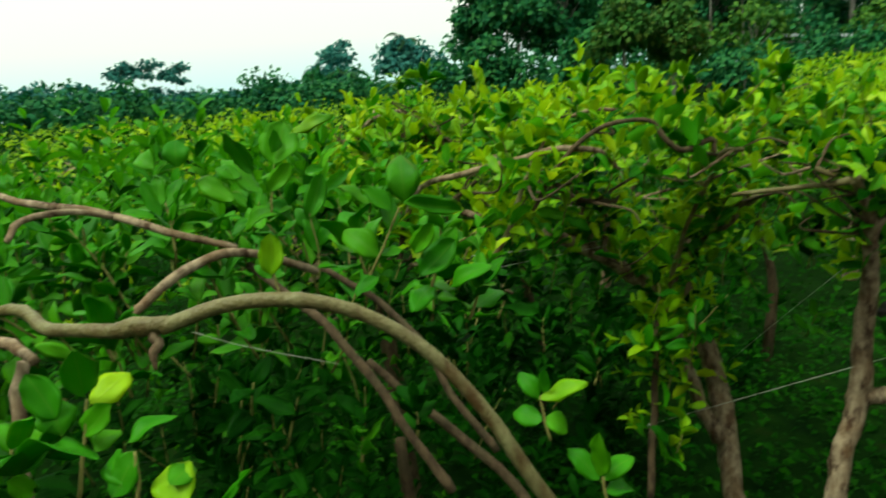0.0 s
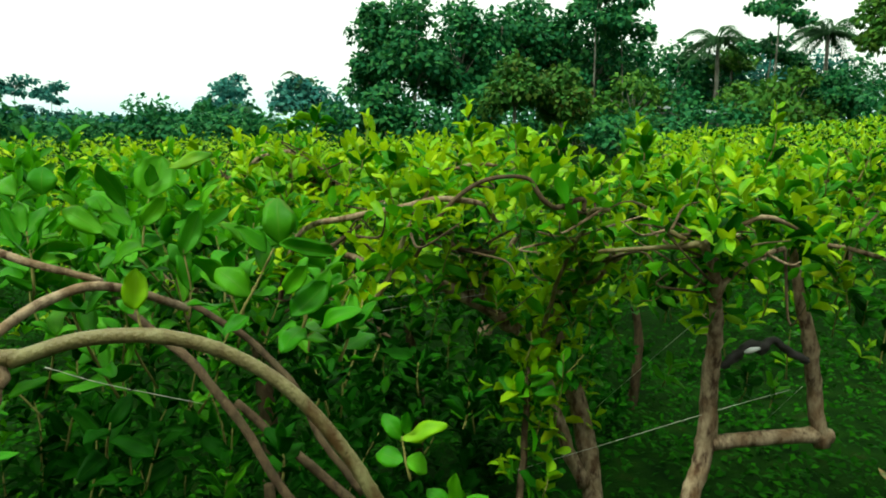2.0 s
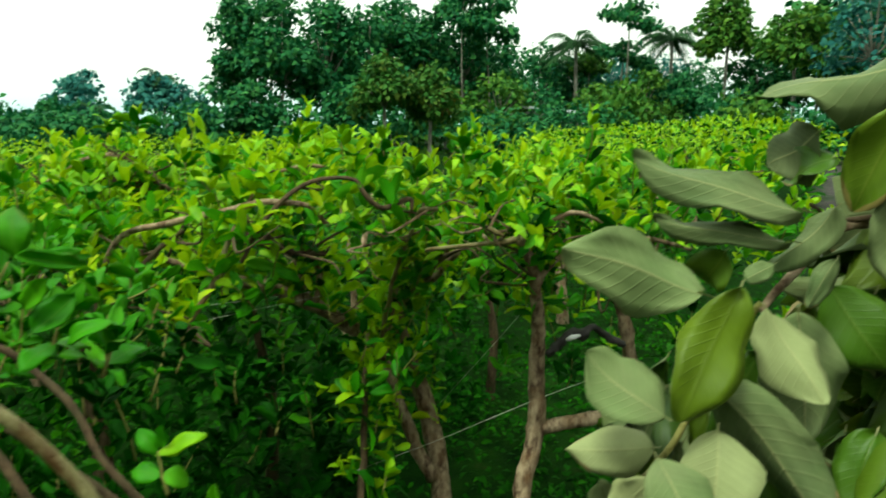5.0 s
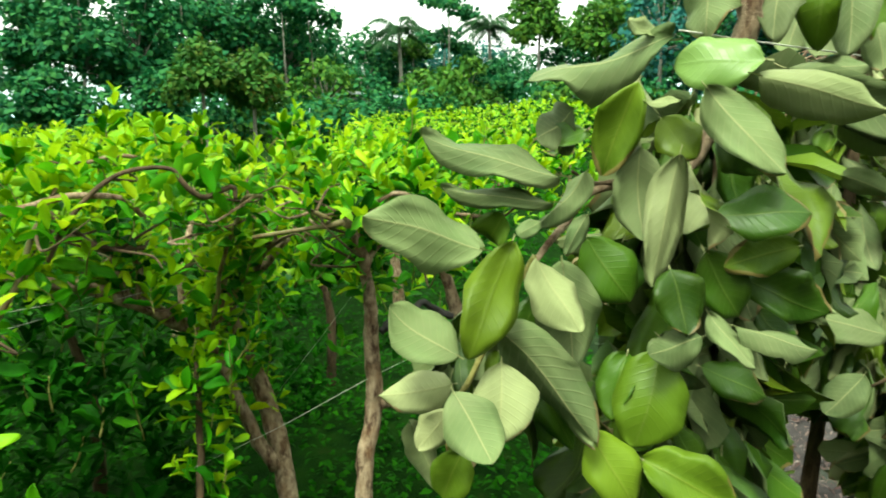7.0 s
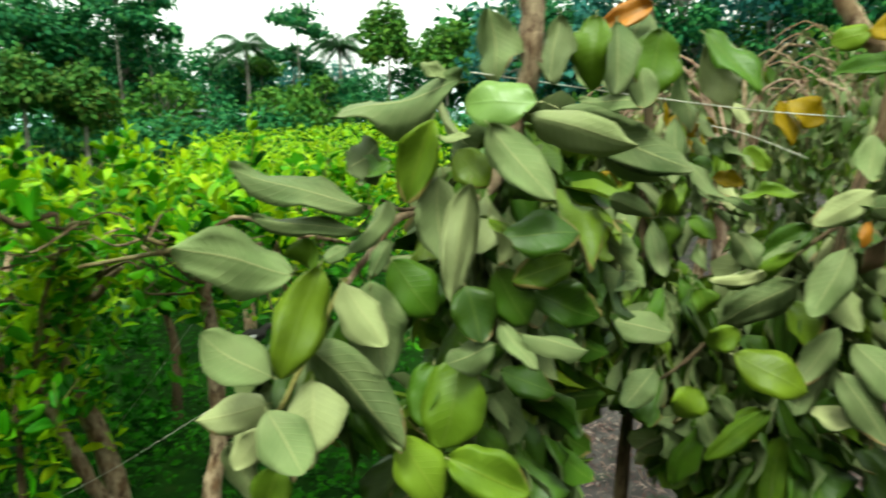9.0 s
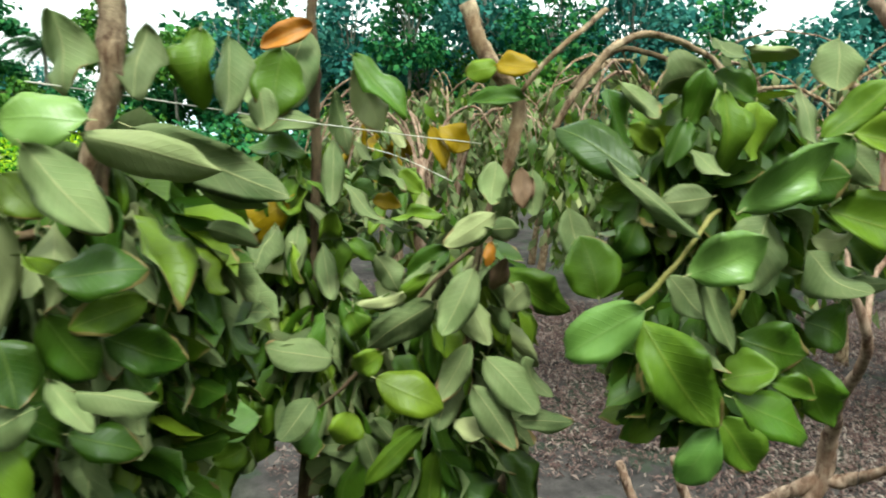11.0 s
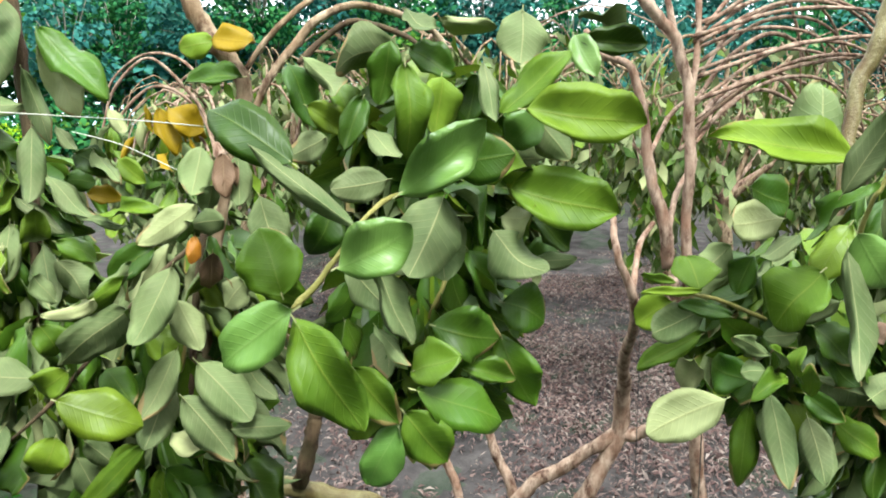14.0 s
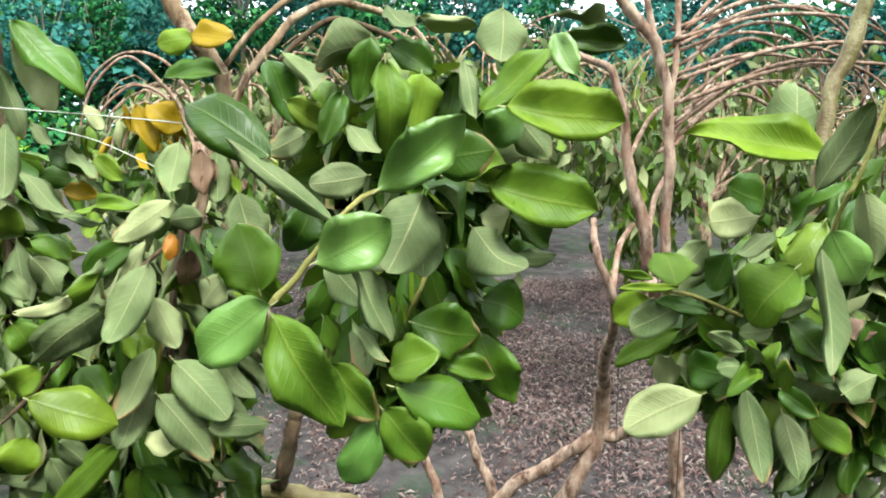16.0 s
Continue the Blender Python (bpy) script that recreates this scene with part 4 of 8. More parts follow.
shoot(arch_tree, (-0.044, 0.843, 1.239), (0.39, 0.12, 0.91), 0.047, 4, 0.050, 714, dark=True)
shoot(arch_tree, (-0.091, 0.831, 1.142), (0.03, 0.18, 0.98), 0.052, 4, 0.050, 717, dark=True)
shoot(arch_tree, (0.190, 1.065, 1.089), (0.22, 0.15, 0.96), 0.057, 4, 0.055, 718, dark=True)
shoot(arch_tree, (0.037, 1.106, 1.205), (0.19, 0.15, 0.97), 0.069, 4, 0.059, 719, dark=True)
shoot(arch_tree, (0.129, 1.257, 1.076), (0.03, 0.18, 0.98), 0.066, 4, 0.059, 720, dark=True)
shoot(arch_tree, (-0.300, 0.381, 1.374), (-0.09, 0.23, 0.97), 0.025, 4, 0.057, 723, top="fresh", low="fresh")
shoot(arch_tree, (-0.326, 0.561, 1.384), (-0.12, 0.23, 0.97), 0.030, 4, 0.053, 725, top="fresh", low="fresh")
shoot(arch_tree, (-0.200, 0.977, 1.023), (0.07, 0.24, 0.97), 0.062, 4, 0.055, 728, top="fresh", low="fresh")
# the foremost shoots, leaf by leaf
limb(arch_tree, [(-0.114, 0.666, 1.401, 0.0016), (-0.093, 0.670, 1.438, 0.0013), (-0.069, 0.675, 1.484, 0.0010)], "twig", mat=GREEN_TWIG, sides=6)
leaf(arch_tree, (-0.063, 0.676, 1.488), (-0.060, 0.674, 1.539), 0.033, (0.26, -0.73, 0.63), "fresh", 9)
leaf(arch_tree, (-0.077, 0.676, 1.480), (-0.104, 0.668, 1.510), 0.024, (0.35, -0.74, 0.58), "fresh", 10)
leaf(arch_tree, (-0.065, 0.676, 1.488), (-0.004, 0.678, 1.478), 0.017, (0.06, -0.83, 0.55), "fresh", 10)
leaf(arch_tree, (-0.094, 0.670, 1.434), (-0.125, 0.672, 1.474), 0.027, (0.19, -0.72, 0.67), "fresh", 9)
leaf(arch_tree, (-0.081, 0.673, 1.460), (-0.084, 0.698, 1.498), 0.024, (0.36, -0.72, 0.59), "fresh", 10)
leaf(arch_tree, (-0.053, 0.661, 1.415), (-0.016, 0.675, 1.448), 0.029, (0.12, -0.68, 0.73), "fresh", 10)
leaf(arch_tree, (-0.024, 0.655, 1.403), (0.011, 0.639, 1.432), 0.021, (-0.16, -0.80, 0.58), "fresh", 9)
leaf(arch_tree, (-0.058, 0.666, 1.438), (-0.037, 0.655, 1.469), 0.020, (-0.01, -0.77, 0.64), "fresh", 10)
leaf(arch_tree, (-0.097, 0.666, 1.415), (-0.119, 0.647, 1.404), 0.021, (0.07, -0.57, 0.82), "fresh", 10)
limb(arch_tree, [(-0.247, 0.837, 1.460, 0.0016), (-0.244, 0.842, 1.487, 0.0013), (-0.238, 0.847, 1.520, 0.0010)], "twig", mat=GREEN_TWIG, sides=6)
leaf(arch_tree, (-0.238, 0.847, 1.520), (-0.225, 0.869, 1.574), 0.050, (0.02, -0.83, 0.56), "fresh", 10)
leaf(arch_tree, (-0.211, 0.850, 1.558), (-0.162, 0.846, 1.581), 0.019, (0.31, -0.75, 0.59), "young", 8)
leaf(arch_tree, (-0.267, 0.849, 1.511), (-0.289, 0.845, 1.567), 0.033, (-0.43, -0.68, 0.60), "fresh", 11)
leaf(arch_tree, (-0.262, 0.844, 1.486), (-0.307, 0.868, 1.544), 0.029, (0.49, -0.61, 0.63), "fresh", 8)
leaf(arch_tree, (-0.246, 0.842, 1.488), (-0.217, 0.841, 1.522), 0.024, (0.36, -0.63, 0.69), "fresh", 10)
leaf(arch_tree, (-0.287, 0.839, 1.442), (-0.231, 0.826, 1.483), 0.028, (0.01, -0.74, 0.67), "fresh", 9)
leaf(arch_tree, (-0.251, 0.840, 1.474), (-0.215, 0.848, 1.453), 0.024, (0.28, -0.74, 0.61), "fresh", 9)
leaf(arch_tree, (-0.295, 0.846, 1.479), (-0.346, 0.850, 1.515), 0.028, (-0.04, -0.85, 0.52), "fresh", 8)
leaf(arch_tree, (-0.285, 0.850, 1.507), (-0.313, 0.851, 1.527), 0.024, (0.42, -0.65, 0.63), "fresh", 8)
leaf(arch_tree, (-0.238, 0.850, 1.535), (-0.232, 0.848, 1.563), 0.021, (0.66, -0.54, 0.53), "fresh", 10)
limb(arch_tree, [(-0.212, 0.896, 1.355, 0.0016), (-0.209, 0.902, 1.393, 0.0013), (-0.218, 0.913, 1.446, 0.0010)], "twig", mat=GREEN_TWIG, sides=6)
leaf(arch_tree, (-0.219, 0.911, 1.436), (-0.197, 0.929, 1.497), 0.029, (0.22, -0.78, 0.59), "fresh", 10)
leaf(arch_tree, (-0.209, 0.901, 1.390), (-0.217, 0.906, 1.452), 0.026, (0.39, -0.60, 0.70), "fresh", 8)
leaf(arch_tree, (-0.208, 0.903, 1.400), (-0.178, 0.897, 1.436), 0.024, (0.28, -0.65, 0.71), "fresh", 9)
leaf(arch_tree, (-0.214, 0.907, 1.416), (-0.233, 0.906, 1.455), 0.023, (0.10, -0.80, 0.59), "fresh", 8)
limb(arch_tree, [(-0.152, 0.506, 1.451, 0.0011), (-0.154, 0.508, 1.462, 0.0009), (-0.156, 0.510, 1.469, 0.0007)], "twig", mat=GREEN_TWIG, sides=6)
leaf(arch_tree, (-0.157, 0.509, 1.467), (-0.154, 0.509, 1.500), 0.019, (0.07, -0.73, 0.68), "young", 10)
leaf(arch_tree, (-0.154, 0.508, 1.464), (-0.144, 0.528, 1.469), 0.009, (0.04, -0.78, 0.62), "fresh", 9)
leaf(arch_tree, (-0.158, 0.509, 1.464), (-0.169, 0.510, 1.477), 0.009, (0.27, -0.69, 0.67), "fresh", 8)
limb(arch_tree, [(-0.372, 0.825, 1.420, 0.0016), (-0.374, 0.831, 1.450, 0.0013), (-0.379, 0.838, 1.484, 0.0010)], "twig", mat=GREEN_TWIG, sides=6)
leaf(arch_tree, (-0.379, 0.836, 1.478), (-0.363, 0.852, 1.518), 0.020, (-0.08, -0.87, 0.48), "fresh", 8)
leaf(arch_tree, (-0.383, 0.838, 1.482), (-0.393, 0.849, 1.524), 0.019, (0.19, -0.81, 0.56), "fresh", 8)
leaf(arch_tree, (-0.377, 0.833, 1.458), (-0.342, 0.821, 1.502), 0.020, (0.00, -0.81, 0.59), "fresh", 11)
leaf(arch_tree, (-0.388, 0.836, 1.467), (-0.412, 0.852, 1.509), 0.020, (0.42, -0.66, 0.63), "fresh", 11)
leaf(arch_tree, (-0.359, 0.843, 1.527), (-0.354, 0.845, 1.564), 0.032, (0.50, -0.69, 0.52), "fresh", 9)
leaf(arch_tree, (-0.392, 0.847, 1.527), (-0.420, 0.862, 1.557), 0.027, (0.26, -0.76, 0.60), "fresh", 9)
leaf(arch_tree, (-0.371, 0.828, 1.437), (-0.329, 0.809, 1.467), 0.023, (0.35, -0.65, 0.67), "fresh", 9)
leaf(arch_tree, (-0.378, 0.829, 1.437), (-0.413, 0.848, 1.455), 0.023, (0.23, -0.71, 0.67), "fresh", 10)
limb(arch_tree, [(-0.276, 0.401, 1.349, 0.0016), (-0.270, 0.411, 1.387, 0.0013), (-0.266, 0.417, 1.414, 0.0010)], "twig", mat=GREEN_TWIG, sides=6)
leaf(arch_tree, (-0.268, 0.418, 1.416), (-0.264, 0.409, 1.455), 0.023, (0.52, -0.61, 0.60), "fresh", 11)
leaf(arch_tree, (-0.264, 0.417, 1.410), (-0.246, 0.440, 1.426), 0.022, (0.14, -0.78, 0.61), "young", 8)
leaf(arch_tree, (-0.285, 0.411, 1.391), (-0.289, 0.417, 1.418), 0.025, (0.50, -0.50, 0.71), "fresh", 9)
leaf(arch_tree, (-0.288, 0.414, 1.402), (-0.303, 0.414, 1.436), 0.022, (0.21, -0.75, 0.62), "fresh", 10)
leaf(arch_tree, (-0.295, 0.408, 1.381), (-0.335, 0.422, 1.390), 0.022, (0.17, -0.63, 0.76), "fresh", 10)
leaf(arch_tree, (-0.270, 0.412, 1.390), (-0.249, 0.411, 1.412), 0.019, (0.24, -0.52, 0.82), "fresh", 10)
leaf(arch_tree, (-0.263, 0.409, 1.379), (-0.254, 0.431, 1.391), 0.017, (0.32, -0.61, 0.72), "fresh", 9)
limb(arch_tree, [(-0.218, 0.366, 1.362, 0.0016), (-0.215, 0.369, 1.376, 0.0013), (-0.216, 0.374, 1.396, 0.0010)], "twig", mat=GREEN_TWIG, sides=6)
leaf(arch_tree, (-0.220, 0.375, 1.402), (-0.196, 0.391, 1.419), 0.014, (0.34, -0.31, 0.89), "fresh", 9)
leaf(arch_tree, (-0.232, 0.367, 1.370), (-0.216, 0.381, 1.392), 0.023, (0.16, -0.56, 0.82), "fresh", 11)
leaf(arch_tree, (-0.187, 0.367, 1.363), (-0.208, 0.390, 1.387), 0.027, (0.30, -0.56, 0.77), "young", 9)
leaf(arch_tree, (-0.280, 0.366, 1.376), (-0.285, 0.351, 1.395), 0.015, (0.45, -0.55, 0.70), "fresh", 11)
leaf(arch_tree, (-0.226, 0.369, 1.376), (-0.243, 0.389, 1.398), 0.016, (0.01, -0.67, 0.74), "fresh", 9)
leaf(arch_tree, (-0.164, 0.368, 1.361), (-0.136, 0.361, 1.387), 0.010, (-0.00, -0.70, 0.71), "fresh", 11)
leaf(arch_tree, (-0.196, 0.370, 1.374), (-0.188, 0.389, 1.381), 0.017, (0.23, -0.57, 0.79), "fresh", 8)
limb(arch_tree, [(0.063, 0.600, 1.257, 0.0016), (0.058, 0.605, 1.282, 0.0013), (0.056, 0.610, 1.300, 0.0010)], "twig", mat=GREEN_TWIG, sides=6)
leaf(arch_tree, (0.055, 0.609, 1.297), (0.040, 0.615, 1.326), 0.018, (0.09, -0.75, 0.66), "fresh", 9)
leaf(arch_tree, (0.056, 0.609, 1.297), (0.096, 0.598, 1.322), 0.019, (0.25, -0.53, 0.81), "young", 8)
leaf(arch_tree, (0.060, 0.610, 1.303), (0.063, 0.608, 1.329), 0.014, (-0.11, -0.63, 0.77), "fresh", 11)
leaf(arch_tree, (0.059, 0.605, 1.279), (0.085, 0.598, 1.268), 0.022, (-0.04, -0.71, 0.70), "fresh", 9)
leaf(arch_tree, (0.056, 0.604, 1.276), (0.028, 0.615, 1.285), 0.022, (0.06, -0.71, 0.70), "fresh", 8)
limb(arch_tree, [(0.113, 0.586, 1.192, 0.0016), (0.111, 0.592, 1.219, 0.0013)], "twig", mat=GREEN_TWIG, sides=6)
leaf(arch_tree, (0.110, 0.593, 1.220), (0.110, 0.589, 1.272), 0.022, (-0.30, -0.70, 0.65), "fresh", 11)
leaf(arch_tree, (0.111, 0.592, 1.216), (0.141, 0.596, 1.242), 0.022, (-0.15, -0.69, 0.71), "fresh", 9)
leaf(arch_tree, (0.107, 0.592, 1.216), (0.083, 0.604, 1.247), 0.022, (0.07, -0.65, 0.75), "fresh", 8)
leaf(arch_tree, (0.112, 0.589, 1.205), (0.159, 0.603, 1.205), 0.023, (0.04, -0.34, 0.94), "fresh", 9)
shoot(tree_a, (0.453, 1.666, 0.988), (0.10, 0.17, 0.98), 0.106, 4, 0.058, 730, dark=True)
shoot(tree_a, (0.457, 1.644, 0.869), (-0.06, 0.19, 0.98), 0.091, 4, 0.055, 731, dark=True)
shoot(tree_a, (0.478, 1.628, 0.794), (0.22, 0.15, 0.96), 0.077, 3, 0.070, 732, dark=True)
shoot(tree_a, (0.372, 1.654, 1.119), (0.03, 0.18, 0.98), 0.074, 4, 0.062, 733)
shoot(tree_a, (0.630, 1.837, 1.023), (0.47, 0.10, 0.88), 0.074, 3, 0.080, 734)
shoot(tree_a, (0.477, 1.556, 0.655), (0.27, 0.14, 0.95), 0.061, 3, 0.070, 735, dark=True)
shoot(tree_a, (0.325, 1.785, 1.552), (0.03, 0.18, 0.98), 0.053, 4, 0.058, 736)
shoot(tree_a, (0.423, 1.676, 1.534), (0.03, 0.18, 0.98), 0.057, 4, 0.062, 737)
shoot(tree_a, (0.516, 1.618, 1.535), (0.03, 0.18, 0.98), 0.056, 4, 0.058, 738)
shoot(tree_b, (0.685, 1.501, 1.525), (0.03, 0.18, 0.98), 0.059, 4, 0.062, 739)
shoot(tree_a, (-0.196, 2.229, 1.579), (0.03, 0.18, 0.98), 0.054, 4, 0.066, 740)
shoot(tree_a, (-0.101, 2.125, 1.588), (0.03, 0.18, 0.98), 0.052, 4, 0.066, 741)
shoot(tree_b, (0.968, 1.399, 1.413), (0.03, 0.18, 0.98), 0.051, 4, 0.062, 742)
shoot(tree_b, (0.930, 1.443, 1.375), (-0.22, 0.20, 0.96), 0.054, 4, 0.058, 743)
shoot(tree_b, (1.032, 1.387, 1.394), (0.27, 0.14, 0.95), 0.053, 4, 0.062, 744)
shoot(tree_a, (0.552, 1.620, 1.314), (-0.53, 0.22, 0.82), 0.052, 4, 0.062, 745)
shoot(tree_a, (0.467, 1.633, 1.329), (-0.29, 0.21, 0.93), 0.045, 4, 0.058, 746)
shoot(tree_a, (0.121, 1.797, 1.479), (0.03, 0.18, 0.98), 0.045, 4, 0.062, 747)
shoot(tree_a, (0.032, 1.903, 1.488), (0.03, 0.18, 0.98), 0.048, 4, 0.062, 748)
shoot(tree_b, (0.581, 1.550, 1.463), (0.03, 0.18, 0.98), 0.054, 4, 0.062, 749)
shoot(tree_b, (0.826, 1.611, 1.455), (0.03, 0.18, 0.98), 0.057, 4, 0.058, 750)
shoot(tree_a, (0.211, 1.666, 1.330), (0.03, 0.18, 0.98), 0.043, 4, 0.055, 751)
shoot(tree_a, (0.101, 1.765, 1.286), (0.03, 0.18, 0.98), 0.045, 4, 0.055, 752)
shoot(tree_b, (1.245, 1.503, 1.157), (0.03, 0.18, 0.98), 0.057, 4, 0.058, 753)
shoot(tree_b, (1.226, 1.779, 1.119), (0.03, 0.18, 0.98), 0.066, 4, 0.058, 754)
shoot(tree_b, (1.218, 1.517, 1.214), (0.03, 0.18, 0.98), 0.057, 4, 0.058, 755)


# ---- tied-down branches with drooping leaves ----
TIED = "tied-down guava branches"

bundle_one = thing("guava_branch", (0.585, 0.267, 1.065), "bent guava branch with large drooping pale-backed leaves", "branch", TIED)
limb(bundle_one, [(0.700, 0.272, 1.832, 0.0110), (0.677, 0.264, 1.735, 0.0120), (0.667, 0.257, 1.676, 0.0110), (0.652, 0.264, 1.618, 0.0081), (0.638, 0.281, 1.557, 0.0062), (0.595, 0.296, 1.544, 0.0046), (0.536, 0.300, 1.538, 0.0039), (0.494, 0.289, 1.514, 0.0033), (0.461, 0.283, 1.491, 0.0023)], "stem", lumps=0.12)
limb(bundle_one, [(0.665, 0.269, 1.628, 0.0062), (0.662, 0.273, 1.541, 0.0048), (0.637, 0.268, 1.453, 0.0042), (0.602, 0.267, 1.350, 0.0042), (0.587, 0.260, 1.183, 0.0054), (0.574, 0.246, 0.943, 0.0079)], "stem")
limb(bundle_one, [(0.363, 0.285, 1.367, 0.0013), (0.374, 0.282, 1.384, 0.0022), (0.392, 0.276, 1.409, 0.0022), (0.411, 0.280, 1.431, 0.0022), (0.445, 0.288, 1.469, 0.0023), (0.462, 0.284, 1.496, 0.0023)], "twig", mat=GREEN_TWIG)
limb(bundle_one, [(0.517, 0.305, 1.556, 0.0014), (0.537, 0.301, 1.545, 0.0020), (0.564, 0.294, 1.546, 0.0025)], "twig", mat=TWIG)
limb(bundle_one, [(*(0.699, 0.271, 1.827), 0.012), (*(0.741, 0.297, 1.959), 0.011), (*(0.864, 0.341, 2.161), 0.008)], "stem")
drooping_leaves(bundle_one, np.random.default_rng(51), (0.665, 0.292, 1.489), (0.09, 0.075, 0.14), 112, 0.095, outward=3.0, turned=0.25)
drooping_leaves(bundle_one, np.random.default_rng(52), (0.608, 0.277, 1.310), (0.075, 0.07, 0.09), 67, 0.095, outward=3.0, turned=0.12)
drooping_leaves(bundle_one, np.random.default_rng(53), (0.464, 0.328, 1.406), (0.06, 0.06, 0.08), 33, 0.08, outward=3.0)
inner_foliage(bundle_one, 151, (0.743, 0.337, 1.474), (0.10, 0.08, 0.17), 416, 0.09)
inner_foliage(bundle_one, 152, (0.667, 0.318, 1.277), (0.08, 0.07, 0.10), 224, 0.09)
leaf(bundle_one, (0.636, 0.201, 1.634), (0.741, 0.141, 1.582), 0.043, (0.60, 0.61, 0.06), shape=5)
leaf(bundle_one, (0.641, 0.286, 1.726), (0.625, 0.270, 1.662), 0.049, (0.89, 0.35, -0.76), shape=2)
leaf(bundle_one, (0.699, 0.247, 1.724), (0.674, 0.236, 1.656), 0.033, (0.91, 0.22, -0.81), shape=3)
leaf(bundle_one, (0.765, 0.249, 1.731), (0.732, 0.244, 1.662), 0.041, (-0.87, -0.23, 0.43), shape=1)
leaf(bundle_one, (0.800, 0.247, 1.728), (0.781, 0.230, 1.645), 0.045, (0.92, 0.27, -0.73), shape=10)
leaf(bundle_one, (0.860, 0.228, 1.720), (0.833, 0.219, 1.652), 0.061, (-0.62, -0.70, 0.34), shape=0)
leaf(bundle_one, (0.832, 0.238, 1.682), (0.825, 0.219, 1.632), 0.034, (0.99, 0.04, -0.60), shape=0)
leaf(bundle_one, (0.683, 0.182, 1.593), (0.736, 0.152, 1.568), 0.034, (0.59, 0.65, 0.03), shape=10)
leaf(bundle_one, (0.691, 0.178, 1.550), (0.730, 0.159, 1.534), 0.023, (0.53, 0.62, 0.13), shape=6)
leaf(bundle_one, (0.560, 0.245, 1.656), (0.465, 0.311, 1.640), 0.050, (0.98, 0.19, -0.37), shape=2)
leaf(bundle_one, (0.563, 0.256, 1.662), (0.520, 0.262, 1.661), 0.015, (0.79, 0.59, -0.60), shape=5)
leaf(bundle_one, (0.587, 0.184, 1.638), (0.547, 0.233, 1.647), 0.045, (-0.71, -0.46, 0.54), "sheen", shape=5)
leaf(bundle_one, (0.580, 0.186, 1.628), (0.669, 0.147, 1.598), 0.033, (0.53, 0.84, -0.30), shape=10)
leaf(bundle_one, (0.509, 0.295, 1.606), (0.487, 0.321, 1.585), 0.046, (0.69, 0.72, -0.44), shape=2)
leaf(bundle_one, (0.507, 0.280, 1.590), (0.499, 0.306, 1.568), 0.033, (-0.42, -0.52, 0.74), shape=2)
leaf(bundle_one, (0.529, 0.248, 1.625), (0.514, 0.270, 1.553), 0.038, (-0.54, -0.70, 0.47), "olive", shape=10)
leaf(bundle_one, (0.552, 0.228, 1.612), (0.527, 0.243, 1.605), 0.010, (0.66, 0.60, -0.89), shape=8)
leaf(bundle_one, (0.551, 0.205, 1.620), (0.575, 0.156, 1.559), 0.039, (0.79, 0.58, -0.26), shape=3)
leaf(bundle_one, (0.532, 0.247, 1.578), (0.545, 0.253, 1.508), 0.040, (0.72, 0.64, -0.72), shape=5)
leaf(bundle_one, (0.539, 0.215, 1.573), (0.518, 0.219, 1.476), 0.033, (0.61, 0.79, -0.54), shape=3)
leaf(bundle_one, (0.541, 0.196, 1.550), (0.558, 0.208, 1.494), 0.029, (0.97, -0.08, -0.68), shape=2)
leaf(bundle_one, (0.555, 0.193, 1.529), (0.590, 0.142, 1.542), 0.043, (-0.39, -0.67, 0.63), shape=8)
leaf(bundle_one, (0.462, 0.256, 1.560), (0.384, 0.326, 1.578), 0.033, (0.87, 0.46, -0.97), shape=0)
leaf(bundle_one, (0.462, 0.263, 1.540), (0.392, 0.312, 1.544), 0.018, (0.70, 0.71, -0.72), shape=0)
leaf(bundle_one, (0.400, 0.264, 1.512), (0.326, 0.306, 1.534), 0.043, (0.49, 0.87, -0.76), shape=3)
leaf(bundle_one, (0.410, 0.246, 1.518), (0.367, 0.230, 1.447), 0.039, (-0.34, -0.89, 0.29), shape=0)
leaf(bundle_one, (0.434, 0.250, 1.503), (0.444, 0.217, 1.453), 0.033, (0.43, 0.86, -1.06), shape=6)
leaf(bundle_one, (0.462, 0.253, 1.496), (0.473, 0.255, 1.419), 0.049, (0.59, 0.78, -0.99), shape=0)
leaf(bundle_one, (0.397, 0.241, 1.460), (0.459, 0.214, 1.380), 0.046, (0.80, 0.55, -0.31), shape=6)
leaf(bundle_one, (0.395, 0.238, 1.438), (0.380, 0.220, 1.388), 0.048, (0.74, 0.63, -0.28), shape=10)
leaf(bundle_one, (0.361, 0.246, 1.422), (0.367, 0.210, 1.380), 0.039, (0.43, 0.58, -0.76), shape=8)
leaf(bundle_one, (0.357, 0.246, 1.409), (0.348, 0.267, 1.380), 0.026, (0.49, 0.83, -0.34), shape=8)
leaf(bundle_one, (0.372, 0.255, 1.442), (0.333, 0.292, 1.467), 0.045, (0.33, 0.85, -1.21), shape=8)
leaf(bundle_one, (0.371, 0.263, 1.419), (0.338, 0.306, 1.402), 0.032, (0.43, 0.79, -0.50), shape=10)
leaf(bundle_one, (0.524, 0.207, 1.491), (0.518, 0.182, 1.449), 0.041, (-0.51, -0.74, 0.44), shape=3)
leaf(bundle_one, (0.529, 0.180, 1.446), (0.498, 0.203, 1.424), 0.028, (0.82, 0.32, -0.54), shape=1)
leaf(bundle_one, (0.553, 0.201, 1.503), (0.576, 0.178, 1.449), 0.038, (-0.66, -0.58, 0.48), shape=0)
